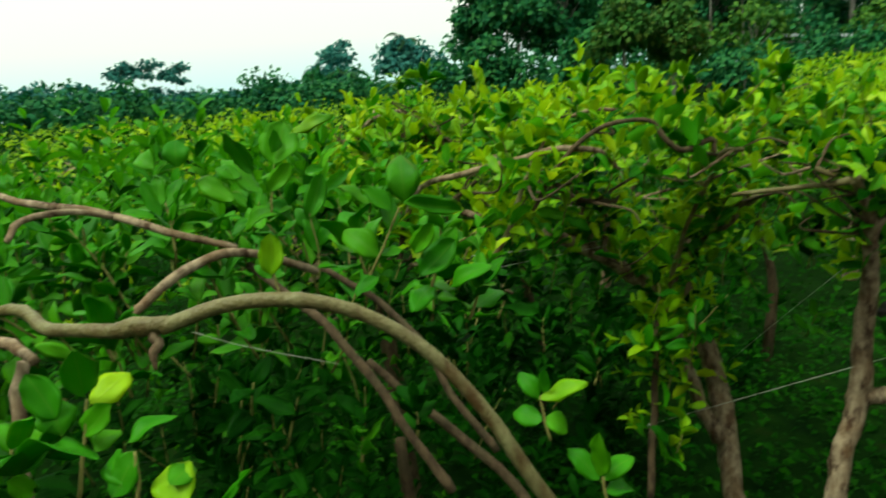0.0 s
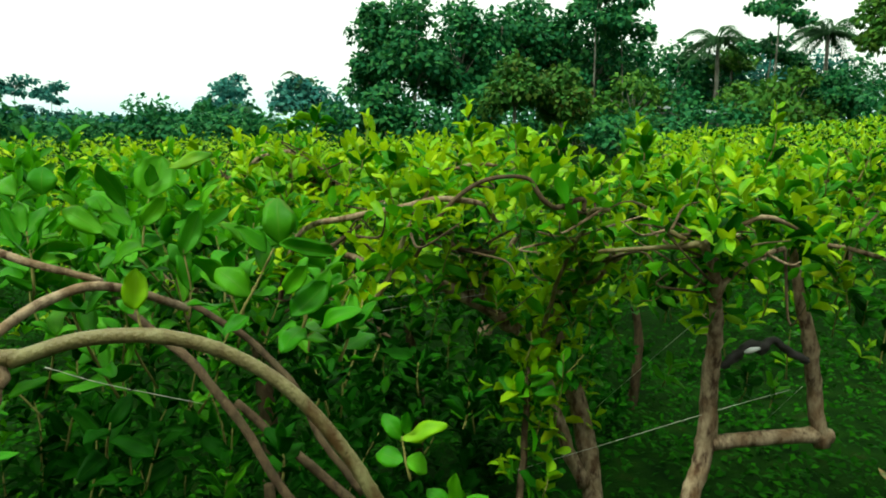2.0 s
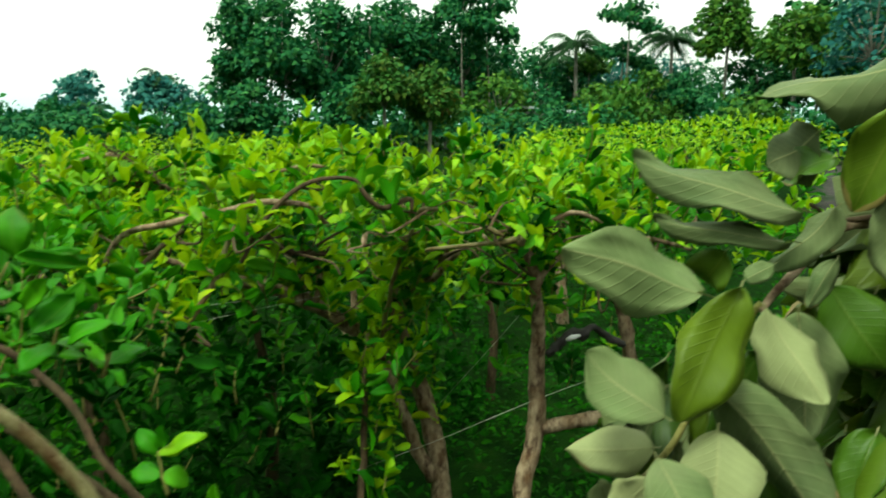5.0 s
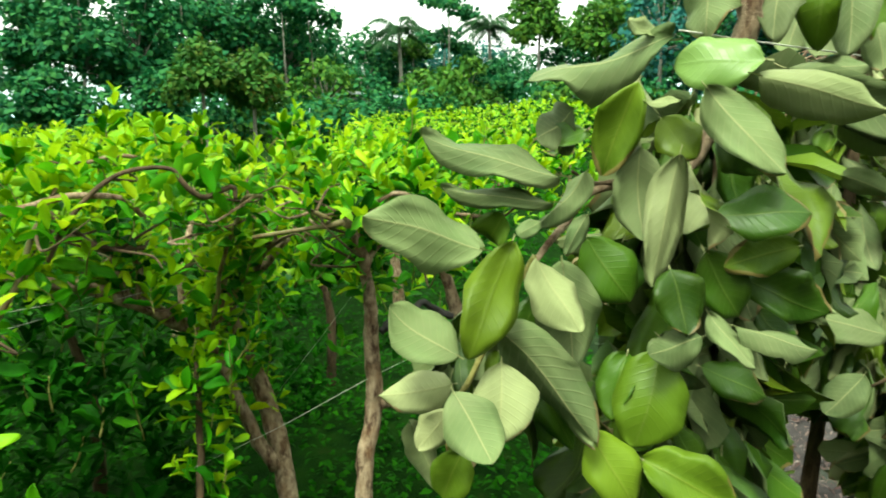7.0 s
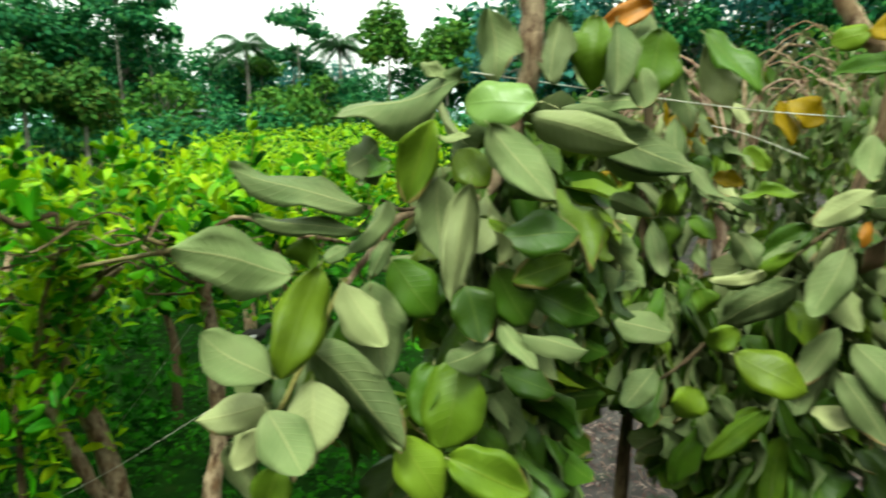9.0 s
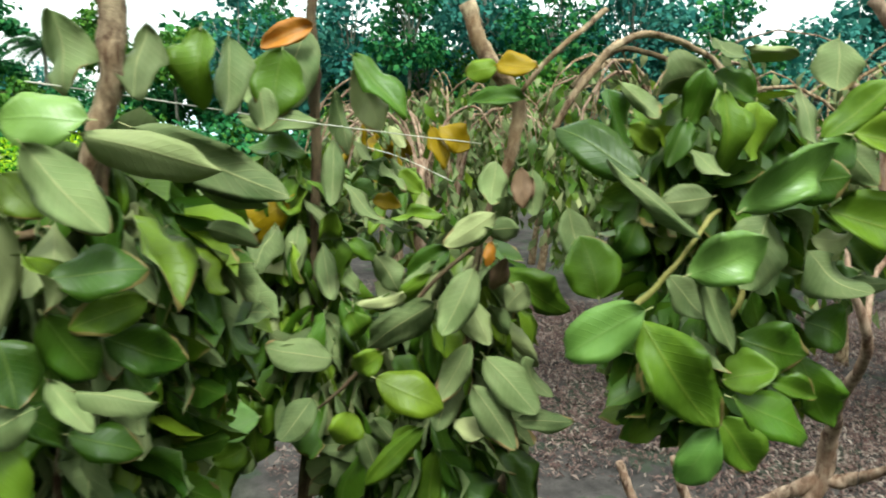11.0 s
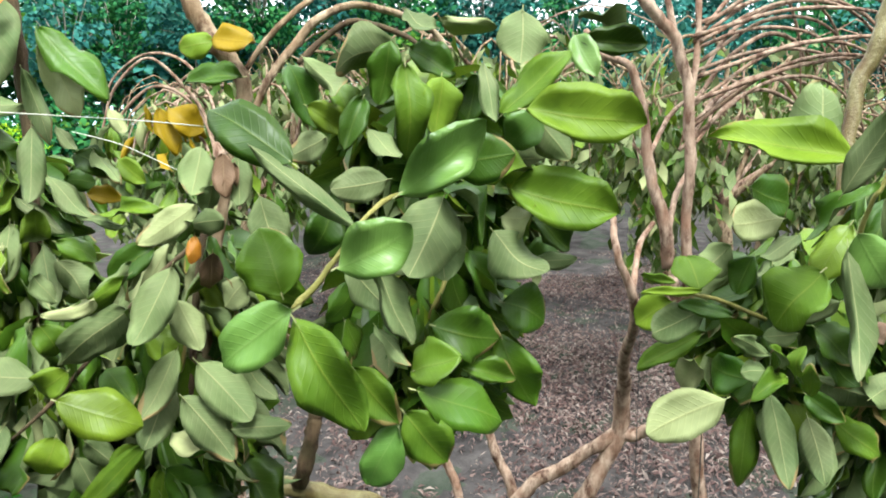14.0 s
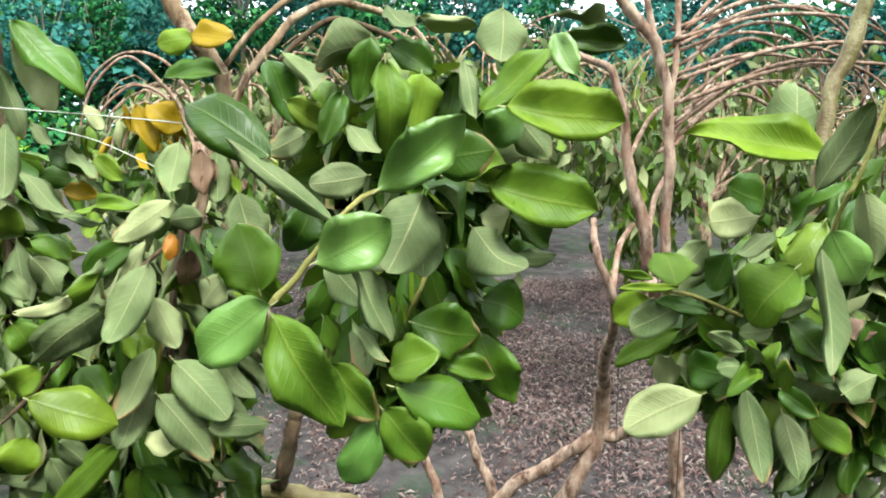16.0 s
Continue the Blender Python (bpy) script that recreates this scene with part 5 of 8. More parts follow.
leaf(bundle_one, (0.608, 0.162, 1.505), (0.559, 0.184, 1.494), 0.032, (-0.84, -0.48, 0.26), "olive", shape=0)
leaf(bundle_one, (0.543, 0.186, 1.460), (0.548, 0.150, 1.426), 0.021, (0.65, 0.74, -0.62), shape=3)
leaf(bundle_one, (0.548, 0.168, 1.454), (0.585, 0.131, 1.434), 0.020, (0.54, 0.15, -1.28), shape=10)
leaf(bundle_one, (0.519, 0.209, 1.431), (0.479, 0.194, 1.368), 0.055, (-0.67, -0.56, 0.49), shape=5)
leaf(bundle_one, (0.514, 0.235, 1.420), (0.482, 0.222, 1.380), 0.033, (-0.63, -0.35, 0.70), shape=6)
leaf(bundle_one, (0.458, 0.216, 1.379), (0.472, 0.176, 1.332), 0.041, (-0.44, -0.54, 0.71), "olive", shape=8)
leaf(bundle_one, (0.492, 0.198, 1.355), (0.528, 0.138, 1.334), 0.040, (-0.58, -0.46, 0.67), "olive", shape=6)
leaf(bundle_one, (0.536, 0.207, 1.367), (0.574, 0.188, 1.309), 0.037, (-0.10, -0.74, 0.66), shape=8)
leaf(bundle_one, (0.521, 0.215, 1.354), (0.560, 0.213, 1.309), 0.027, (0.56, 0.72, -0.49), shape=2)
leaf(bundle_one, (0.492, 0.260, 1.510), (0.506, 0.223, 1.465), 0.044, (-0.69, -0.47, 0.56), shape=8)
leaf(bundle_one, (0.550, 0.236, 1.427), (0.604, 0.217, 1.373), 0.038, (-0.45, -0.57, 0.68), shape=1)
leaf(bundle_one, (0.593, 0.192, 1.478), (0.638, 0.157, 1.449), 0.037, (-0.70, -0.48, 0.53), shape=2)
leaf(bundle_one, (0.574, 0.213, 1.403), (0.608, 0.170, 1.388), 0.032, (-0.67, -0.19, 0.71), shape=8)
leaf(bundle_one, (0.448, 0.264, 1.394), (0.481, 0.260, 1.335), 0.035, (-0.31, -0.53, 0.79), shape=5)
leaf(bundle_one, (0.431, 0.284, 1.532), (0.422, 0.307, 1.500), 0.028, (-0.35, -0.66, 0.66), "olive", shape=1)
leaf(bundle_one, (0.447, 0.259, 1.528), (0.421, 0.259, 1.518), 0.013, (0.34, 0.93, -0.64), shape=0)
leaf(bundle_one, (0.483, 0.253, 1.561), (0.470, 0.283, 1.516), 0.028, (0.96, 0.29, -0.43), shape=6)
leaf(bundle_one, (0.474, 0.241, 1.532), (0.450, 0.237, 1.505), 0.015, (0.29, 0.93, -1.04), shape=3)
leaf(bundle_one, (0.536, 0.264, 1.503), (0.506, 0.261, 1.450), 0.044, (-0.43, -0.75, 0.51), shape=1)
leaf(bundle_one, (0.601, 0.225, 1.592), (0.625, 0.207, 1.554), 0.037, (-0.84, -0.45, 0.30), shape=2)
leaf(bundle_one, (0.571, 0.261, 1.597), (0.578, 0.230, 1.570), 0.038, (-0.57, -0.72, 0.39), shape=0)
leaf(bundle_one, (0.472, 0.265, 1.417), (0.460, 0.279, 1.365), 0.037, (-0.54, -0.65, 0.54), shape=5)
leaf(bundle_one, (0.383, 0.267, 1.364), (0.364, 0.271, 1.326), 0.033, (-0.44, -0.75, 0.50), "olive", shape=6)
leaf(bundle_one, (0.353, 0.292, 1.382), (0.373, 0.295, 1.326), 0.022, (0.30, 0.89, -0.41), shape=6)

bundle_two = thing("guava_branch", (1.076, 0.110, 0.843), "bent guava branch hung with dull drooping leaves", "branch", TIED)
limb(bundle_two, [(1.250, 0.179, 1.836, 0.0131), (1.244, 0.150, 1.768, 0.0131), (1.242, 0.118, 1.723, 0.0131), (1.241, 0.090, 1.685, 0.0111), (1.227, 0.091, 1.616, 0.0092), (1.210, 0.107, 1.541, 0.0079), (1.181, 0.124, 1.412, 0.0079), (1.152, 0.126, 1.260, 0.0079), (1.126, 0.113, 1.109, 0.0092), (1.079, 0.095, 0.843, 0.0105)], "stem", mat=BARK, lumps=0.1)
limb(bundle_two, [(1.192, 0.097, 1.587, 0.0051), (1.152, 0.108, 1.495, 0.0050), (1.128, 0.118, 1.379, 0.0050), (1.100, 0.119, 1.235, 0.0043)], "stem", mat=TWIG)
limb(bundle_two, [(0.982, 0.283, 1.259, 0.0017), (0.992, 0.258, 1.282, 0.0023), (1.019, 0.242, 1.304, 0.0029), (1.054, 0.211, 1.351, 0.0030), (1.108, 0.165, 1.427, 0.0031), (1.148, 0.115, 1.480, 0.0031)], "twig", mat=TWIG)
drooping_leaves(bundle_two, np.random.default_rng(61), (1.182, 0.164, 1.361), (0.09, 0.09, 0.16), 90, 0.116, ("mature", "mature", "olive"), outward=2.5)
drooping_leaves(bundle_two, np.random.default_rng(62), (1.130, 0.169, 1.192), (0.12, 0.10, 0.09), 67, 0.116, ("mature", "mature", "olive"), outward=2.5)
drooping_leaves(bundle_two, np.random.default_rng(63), (1.101, 0.317, 1.312), (0.08, 0.07, 0.10), 52, 0.104, ("mature", "mature", "olive"), outward=2.5)
inner_foliage(bundle_two, 153, (1.282, 0.213, 1.330), (0.08, 0.08, 0.17), 320, 0.09)
inner_foliage(bundle_two, 154, (1.214, 0.262, 1.131), (0.13, 0.09, 0.09), 272, 0.09)
inner_foliage(bundle_two, 155, (1.190, 0.396, 1.257), (0.09, 0.07, 0.12), 208, 0.09)
leaf(bundle_two, (1.045, 0.050, 1.539), (1.027, 0.108, 1.495), 0.036, (0.63, 0.71, -0.56), shape=0)
leaf(bundle_two, (1.042, 0.049, 1.524), (1.055, 0.097, 1.489), 0.021, (-0.74, -0.65, 0.16), "sheen", shape=0)
leaf(bundle_two, (1.058, 0.065, 1.515), (1.062, 0.021, 1.520), 0.031, (0.91, 0.42, -0.29), shape=10)
leaf(bundle_two, (1.072, 0.042, 1.559), (1.082, 0.061, 1.528), 0.028, (0.45, 0.87, -0.45), shape=10)
leaf(bundle_two, (1.072, 0.025, 1.594), (1.051, 0.016, 1.549), 0.027, (-0.94, -0.29, 0.18), "dry", shape=0)
leaf(bundle_two, (1.073, 0.012, 1.585), (1.069, 0.023, 1.540), 0.016, (-0.58, -0.37, 0.73), "dry", shape=1)
leaf(bundle_two, (1.085, 0.015, 1.594), (1.075, 0.010, 1.533), 0.031, (0.87, 0.35, 0.10), shape=0)
leaf(bundle_two, (1.096, 0.068, 1.603), (1.063, 0.070, 1.540), 0.040, (0.71, 0.70, -0.25), shape=8)
leaf(bundle_two, (0.990, 0.106, 1.430), (0.987, 0.196, 1.361), 0.044, (0.56, 0.73, -0.64), shape=3)
leaf(bundle_two, (1.009, 0.061, 1.475), (0.975, 0.088, 1.393), 0.045, (0.90, 0.41, -0.41), shape=0)
leaf(bundle_two, (1.038, 0.078, 1.429), (1.039, 0.055, 1.369), 0.038, (0.58, 0.38, -0.97), shape=6)
leaf(bundle_two, (1.010, 0.065, 1.378), (1.006, 0.103, 1.300), 0.037, (0.90, 0.35, -0.52), shape=8)
leaf(bundle_two, (1.035, 0.096, 1.333), (0.997, 0.108, 1.258), 0.044, (0.48, 0.57, -0.91), shape=8)
leaf(bundle_two, (1.001, 0.055, 1.326), (1.023, 0.011, 1.248), 0.046, (0.82, 0.57, -0.30), shape=0)
leaf(bundle_two, (1.029, 0.053, 1.359), (1.021, -0.021, 1.293), 0.051, (0.82, 0.56, -0.33), shape=0)
leaf(bundle_two, (1.006, 0.002, 1.291), (1.032, -0.064, 1.288), 0.028, (0.83, 0.34, -0.69), shape=0)
leaf(bundle_two, (0.923, 0.149, 1.347), (0.943, 0.066, 1.321), 0.055, (-0.67, -0.55, 0.49), shape=8)
leaf(bundle_two, (0.947, 0.154, 1.371), (0.924, 0.193, 1.346), 0.033, (-0.61, -0.64, 0.47), "olive", shape=1)
leaf(bundle_two, (0.984, 0.184, 1.482), (0.978, 0.152, 1.443), 0.037, (0.76, 0.56, 0.07), shape=2)
leaf(bundle_two, (0.984, 0.146, 1.439), (0.989, 0.208, 1.415), 0.026, (0.97, 0.10, -0.47), shape=6)
leaf(bundle_two, (1.019, 0.117, 1.477), (0.995, 0.160, 1.442), 0.019, (0.75, 0.63, -0.46), shape=2)
leaf(bundle_two, (1.006, 0.115, 1.464), (0.979, 0.197, 1.409), 0.023, (-0.78, -0.45, 0.45), "olive", shape=5)
leaf(bundle_two, (1.024, 0.091, 1.271), (1.009, 0.037, 1.254), 0.036, (0.56, 0.38, -0.99), shape=0)
leaf(bundle_two, (1.016, 0.206, 1.249), (1.041, 0.188, 1.206), 0.029, (0.74, 0.59, -0.57), shape=6)
leaf(bundle_two, (1.025, 0.230, 1.219), (1.037, 0.219, 1.161), 0.034, (0.68, 0.52, -0.77), shape=0)
leaf(bundle_two, (1.045, 0.156, 1.239), (1.021, 0.177, 1.194), 0.042, (-0.46, -0.49, 0.74), shape=0)
leaf(bundle_two, (1.046, 0.122, 1.209), (1.068, 0.073, 1.152), 0.046, (-0.62, -0.49, 0.61), shape=0)
leaf(bundle_two, (1.061, 0.061, 1.420), (1.081, 0.043, 1.366), 0.028, (0.99, 0.11, -0.35), shape=2)
leaf(bundle_two, (1.083, 0.046, 1.409), (1.090, 0.014, 1.443), 0.041, (0.89, 0.28, -0.61), shape=0)
leaf(bundle_two, (1.048, 0.055, 1.503), (1.034, 0.051, 1.474), 0.018, (-0.67, -0.65, 0.36), "rust", shape=5)
leaf(bundle_two, (1.057, 0.039, 1.483), (1.073, 0.054, 1.424), 0.028, (-0.61, -0.60, 0.51), "dry", shape=8)
leaf(bundle_two, (1.062, 0.119, 1.486), (1.030, 0.166, 1.450), 0.040, (-0.86, -0.43, 0.27), shape=6)
leaf(bundle_two, (1.076, 0.148, 1.383), (1.069, 0.101, 1.330), 0.042, (-0.50, -0.74, 0.45), shape=6)
leaf(bundle_two, (1.038, 0.186, 1.336), (1.023, 0.139, 1.302), 0.041, (-0.56, -0.58, 0.60), shape=3)
leaf(bundle_two, (1.071, 0.069, 1.273), (1.040, 0.083, 1.228), 0.042, (-0.22, -0.48, 0.85), shape=0)
leaf(bundle_two, (1.059, 0.010, 1.355), (1.079, -0.005, 1.299), 0.036, (0.69, 0.38, -0.86), shape=1)
leaf(bundle_two, (0.993, 0.227, 1.265), (0.965, 0.237, 1.221), 0.047, (-0.41, -0.46, 0.79), "olive", shape=1)
leaf(bundle_two, (0.998, 0.235, 1.401), (1.002, 0.214, 1.360), 0.038, (-0.55, -0.12, 0.83), "olive", shape=1)
leaf(bundle_two, (1.008, 0.244, 1.458), (1.031, 0.240, 1.419), 0.031, (0.47, 0.79, -0.64), shape=3)
leaf(bundle_two, (1.052, 0.178, 1.294), (1.063, 0.145, 1.239), 0.042, (-0.60, -0.42, 0.69), shape=8)

bundle_three = thing("guava_branch", (1.065, -0.146, 0.865), "bowed guava branch with a full bunch of glossy leaves", "branch", TIED)
limb(bundle_three, [(1.082, -0.012, 1.643, 0.0042), (1.093, -0.029, 1.681, 0.0046), (1.117, -0.046, 1.713, 0.0051), (1.145, -0.073, 1.750, 0.0048), (1.184, -0.104, 1.766, 0.0045), (1.235, -0.146, 1.758, 0.0042), (1.267, -0.189, 1.726, 0.0039), (1.227, -0.213, 1.638, 0.0033), (1.128, -0.208, 1.508, 0.0026)], "stem", lumps=0.1)
limb(bundle_three, [(1.263, 0.016, 1.708, 0.0036), (1.289, -0.007, 1.740, 0.0042), (1.302, -0.044, 1.764, 0.0042), (1.309, -0.083, 1.759, 0.0042), (1.315, -0.129, 1.740, 0.0036), (1.304, -0.180, 1.700, 0.0030)], "stem", mat=TWIG)
limb(bundle_three, [(1.246, 0.088, 1.700, 0.0036), (1.259, 0.063, 1.738, 0.0041), (1.269, 0.037, 1.765, 0.0041), (1.295, 0.011, 1.794, 0.0042), (1.337, -0.015, 1.830, 0.0043)], "stem")
limb(bundle_three, [(0.877, -0.147, 1.474, 0.0019), (0.880, -0.154, 1.482, 0.0033), (0.886, -0.167, 1.495, 0.0028), (0.893, -0.182, 1.516, 0.0024), (0.901, -0.198, 1.541, 0.0019), (0.948, -0.207, 1.558, 0.0025), (0.993, -0.212, 1.561, 0.0022)], "twig", mat=GREEN_TWIG)
limb(bundle_three, [(1.080, -0.181, 1.289, 0.0026), (1.077, -0.193, 1.333, 0.0032), (1.063, -0.211, 1.392, 0.0037), (1.048, -0.231, 1.442, 0.0036), (1.054, -0.239, 1.466, 0.0030), (1.093, -0.233, 1.527, 0.0025)], "twig", mat=GREEN_TWIG)
drooping_leaves(bundle_three, np.random.default_rng(71), (1.259, -0.159, 1.564), (0.096, 0.080, 0.120), 165, 0.089)
drooping_leaves(bundle_three, np.random.default_rng(72), (1.195, -0.160, 1.377), (0.080, 0.072, 0.080), 90, 0.085)
drooping_leaves(bundle_three, np.random.default_rng(73), (1.307, -0.276, 1.531), (0.048, 0.048, 0.064), 45, 0.076)
inner_foliage(bundle_three, 156, (1.182, -0.188, 1.583), (0.11, 0.09, 0.13), 512, 0.085)
inner_foliage(bundle_three, 157, (1.119, -0.196, 1.401), (0.09, 0.08, 0.10), 288, 0.085)
leaf(bundle_three, (0.891, -0.148, 1.596), (0.886, -0.068, 1.653), 0.047, (-0.86, -0.34, 0.38), shape=8)
leaf(bundle_three, (0.883, -0.204, 1.545), (0.880, -0.117, 1.610), 0.020, (0.86, 0.47, -0.05), shape=10)
leaf(bundle_three, (0.905, -0.235, 1.570), (0.944, -0.300, 1.625), 0.042, (-0.74, -0.51, 0.44), "sheen", shape=2)
leaf(bundle_three, (0.958, -0.264, 1.593), (0.955, -0.324, 1.601), 0.047, (-1.00, -0.05, 0.06), shape=8)
leaf(bundle_three, (0.855, -0.198, 1.517), (0.881, -0.255, 1.546), 0.045, (-0.88, -0.27, 0.39), "sheen", shape=2)
leaf(bundle_three, (0.842, -0.167, 1.485), (0.832, -0.093, 1.436), 0.050, (-0.70, -0.37, 0.61), "sheen", shape=0)
leaf(bundle_three, (0.849, -0.162, 1.476), (0.843, -0.224, 1.389), 0.051, (-0.82, -0.13, 0.56), "olive", shape=2)
leaf(bundle_three, (0.905, -0.189, 1.415), (0.892, -0.233, 1.372), 0.037, (-0.72, 0.11, 0.68), "olive", shape=6)
leaf(bundle_three, (0.930, -0.172, 1.451), (0.949, -0.187, 1.409), 0.031, (-0.43, -0.12, 0.89), shape=8)
leaf(bundle_three, (0.904, -0.230, 1.366), (0.887, -0.194, 1.308), 0.038, (-0.50, -0.23, 0.83), "sheen", shape=5)
leaf(bundle_three, (0.925, -0.228, 1.369), (0.932, -0.270, 1.317), 0.043, (-0.68, 0.01, 0.73), "olive", shape=6)
leaf(bundle_three, (0.931, -0.238, 1.388), (0.969, -0.326, 1.357), 0.052, (-0.66, -0.11, 0.74), shape=8)
leaf(bundle_three, (0.952, -0.230, 1.398), (0.942, -0.273, 1.422), 0.046, (-0.66, 0.02, 0.75), shape=6)
leaf(bundle_three, (0.983, -0.242, 1.434), (1.017, -0.297, 1.413), 0.052, (-0.87, -0.05, 0.49), shape=2)
leaf(bundle_three, (0.999, -0.262, 1.387), (1.017, -0.322, 1.376), 0.024, (-0.72, 0.01, 0.70), shape=6)
leaf(bundle_three, (1.033, -0.301, 1.410), (1.052, -0.327, 1.336), 0.043, (-0.67, -0.01, 0.74), shape=2)
leaf(bundle_three, (1.040, -0.301, 1.445), (1.036, -0.350, 1.428), 0.052, (-0.71, 0.54, 0.45), shape=1)
leaf(bundle_three, (0.971, -0.258, 1.562), (0.931, -0.231, 1.489), 0.059, (0.93, 0.36, -0.33), shape=0)
leaf(bundle_three, (0.987, -0.246, 1.552), (0.986, -0.250, 1.479), 0.051, (0.87, 0.38, -0.56), shape=8)
leaf(bundle_three, (1.013, -0.296, 1.523), (1.012, -0.343, 1.471), 0.050, (0.91, 0.19, -0.62), shape=1)
leaf(bundle_three, (1.034, -0.330, 1.489), (1.043, -0.375, 1.490), 0.019, (0.97, -0.02, -0.50), shape=0)
leaf(bundle_three, (0.940, -0.173, 1.499), (0.955, -0.201, 1.454), 0.038, (0.78, 0.37, -0.76), shape=8)
leaf(bundle_three, (0.927, -0.204, 1.505), (0.935, -0.237, 1.432), 0.023, (0.99, -0.10, -0.18), shape=3)
leaf(bundle_three, (0.935, -0.200, 1.446), (0.929, -0.230, 1.407), 0.016, (0.58, 0.81, -0.35), shape=0)
leaf(bundle_three, (0.972, -0.252, 1.577), (0.963, -0.316, 1.541), 0.040, (-0.36, -0.62, 0.70), shape=1)
leaf(bundle_three, (1.024, -0.310, 1.563), (1.021, -0.416, 1.546), 0.059, (-0.83, 0.01, 0.56), "olive", shape=10)
leaf(bundle_three, (1.017, -0.270, 1.574), (1.049, -0.355, 1.593), 0.040, (-0.76, -0.18, 0.62), "olive", shape=1)
leaf(bundle_three, (1.037, -0.300, 1.533), (1.028, -0.345, 1.533), 0.037, (0.90, 0.02, -0.69), shape=1)
leaf(bundle_three, (1.063, -0.323, 1.536), (1.083, -0.372, 1.496), 0.038, (-0.68, -0.37, 0.64), shape=6)
leaf(bundle_three, (1.022, -0.326, 1.638), (1.028, -0.439, 1.629), 0.054, (-0.84, -0.35, 0.42), "olive", shape=10)
leaf(bundle_three, (1.036, -0.300, 1.633), (1.043, -0.362, 1.700), 0.036, (-0.93, 0.16, 0.32), "olive", shape=0)
leaf(bundle_three, (1.063, -0.278, 1.688), (1.036, -0.291, 1.619), 0.020, (0.92, 0.39, -0.19), shape=0)
leaf(bundle_three, (1.102, -0.312, 1.741), (1.089, -0.309, 1.680), 0.052, (0.94, 0.33, -0.23), shape=0)
leaf(bundle_three, (1.113, -0.369, 1.735), (1.152, -0.424, 1.728), 0.042, (-0.37, 0.28, 0.89), shape=1)
leaf(bundle_three, (1.108, -0.370, 1.706), (1.128, -0.443, 1.707), 0.029, (-0.90, -0.41, 0.16), shape=6)
leaf(bundle_three, (1.108, -0.364, 1.713), (1.082, -0.389, 1.672), 0.028, (-0.96, -0.23, 0.19), "sheen", shape=10)
leaf(bundle_three, (1.104, -0.328, 1.630), (1.117, -0.359, 1.585), 0.040, (0.97, 0.24, -0.35), shape=6)
leaf(bundle_three, (1.085, -0.333, 1.636), (1.078, -0.293, 1.601), 0.042, (-0.78, -0.37, 0.50), "sheen", shape=1)
leaf(bundle_three, (1.051, -0.237, 1.672), (1.026, -0.237, 1.611), 0.047, (-0.78, -0.61, 0.13), "olive", shape=3)
leaf(bundle_three, (1.026, -0.207, 1.684), (0.989, -0.224, 1.599), 0.040, (-0.91, -0.39, 0.17), "olive", shape=1)
leaf(bundle_three, (1.047, -0.186, 1.708), (1.044, -0.171, 1.645), 0.034, (-0.90, -0.22, 0.38), shape=3)
leaf(bundle_three, (1.067, -0.189, 1.702), (1.034, -0.116, 1.692), 0.052, (0.69, 0.47, 0.30), shape=1)
leaf(bundle_three, (1.026, -0.101, 1.693), (1.022, -0.158, 1.647), 0.021, (0.86, 0.19, 0.23), shape=1)
leaf(bundle_three, (0.998, -0.114, 1.645), (1.022, -0.148, 1.620), 0.029, (-0.89, -0.17, 0.43), shape=6)
leaf(bundle_three, (0.992, -0.175, 1.651), (0.967, -0.164, 1.605), 0.026, (-0.80, -0.46, 0.38), shape=6)
leaf(bundle_three, (0.987, -0.181, 1.623), (0.967, -0.214, 1.585), 0.027, (0.66, 0.68, -0.57), shape=8)
leaf(bundle_three, (0.963, -0.207, 1.577), (0.945, -0.157, 1.568), 0.034, (0.80, 0.60, -0.26), shape=0)
leaf(bundle_three, (0.996, -0.132, 1.614), (1.011, -0.091, 1.595), 0.033, (0.95, 0.33, -0.28), shape=0)
leaf(bundle_three, (1.021, -0.085, 1.686), (1.023, -0.117, 1.620), 0.047, (-0.56, -0.56, 0.61), shape=3)
leaf(bundle_three, (0.940, -0.106, 1.469), (0.938, -0.086, 1.533), 0.060, (-0.74, -0.02, 0.67), shape=6)
leaf(bundle_three, (1.101, -0.219, 1.733), (1.140, -0.286, 1.728), 0.017, (0.98, -0.10, -0.07), shape=2)
leaf(bundle_three, (1.097, -0.187, 1.745), (1.086, -0.223, 1.711), 0.036, (0.69, 0.73, -0.24), shape=5)
leaf(bundle_three, (1.110, -0.188, 1.706), (1.106, -0.240, 1.681), 0.037, (-0.78, -0.53, 0.34), shape=6)
leaf(bundle_three, (1.008, -0.052, 1.554), (1.006, -0.075, 1.490), 0.042, (0.85, 0.52, -0.16), shape=5)
leaf(bundle_three, (1.022, -0.127, 1.543), (0.994, -0.112, 1.494), 0.042, (-0.69, -0.53, 0.50), shape=1)
leaf(bundle_three, (1.062, -0.261, 1.493), (1.051, -0.299, 1.430), 0.043, (-0.61, -0.45, 0.65), shape=3)
leaf(bundle_three, (1.034, -0.248, 1.474), (1.045, -0.270, 1.417), 0.042, (-0.59, -0.45, 0.67), shape=8)
leaf(bundle_three, (0.985, -0.187, 1.504), (0.985, -0.232, 1.489), 0.040, (0.58, 0.58, -0.82), shape=0)
leaf(bundle_three, (1.120, -0.262, 1.676), (1.107, -0.245, 1.616), 0.037, (-0.69, 0.18, 0.70), shape=0)
leaf(bundle_three, (1.067, -0.114, 1.675), (1.052, -0.142, 1.622), 0.036, (-0.76, -0.29, 0.58), shape=1)
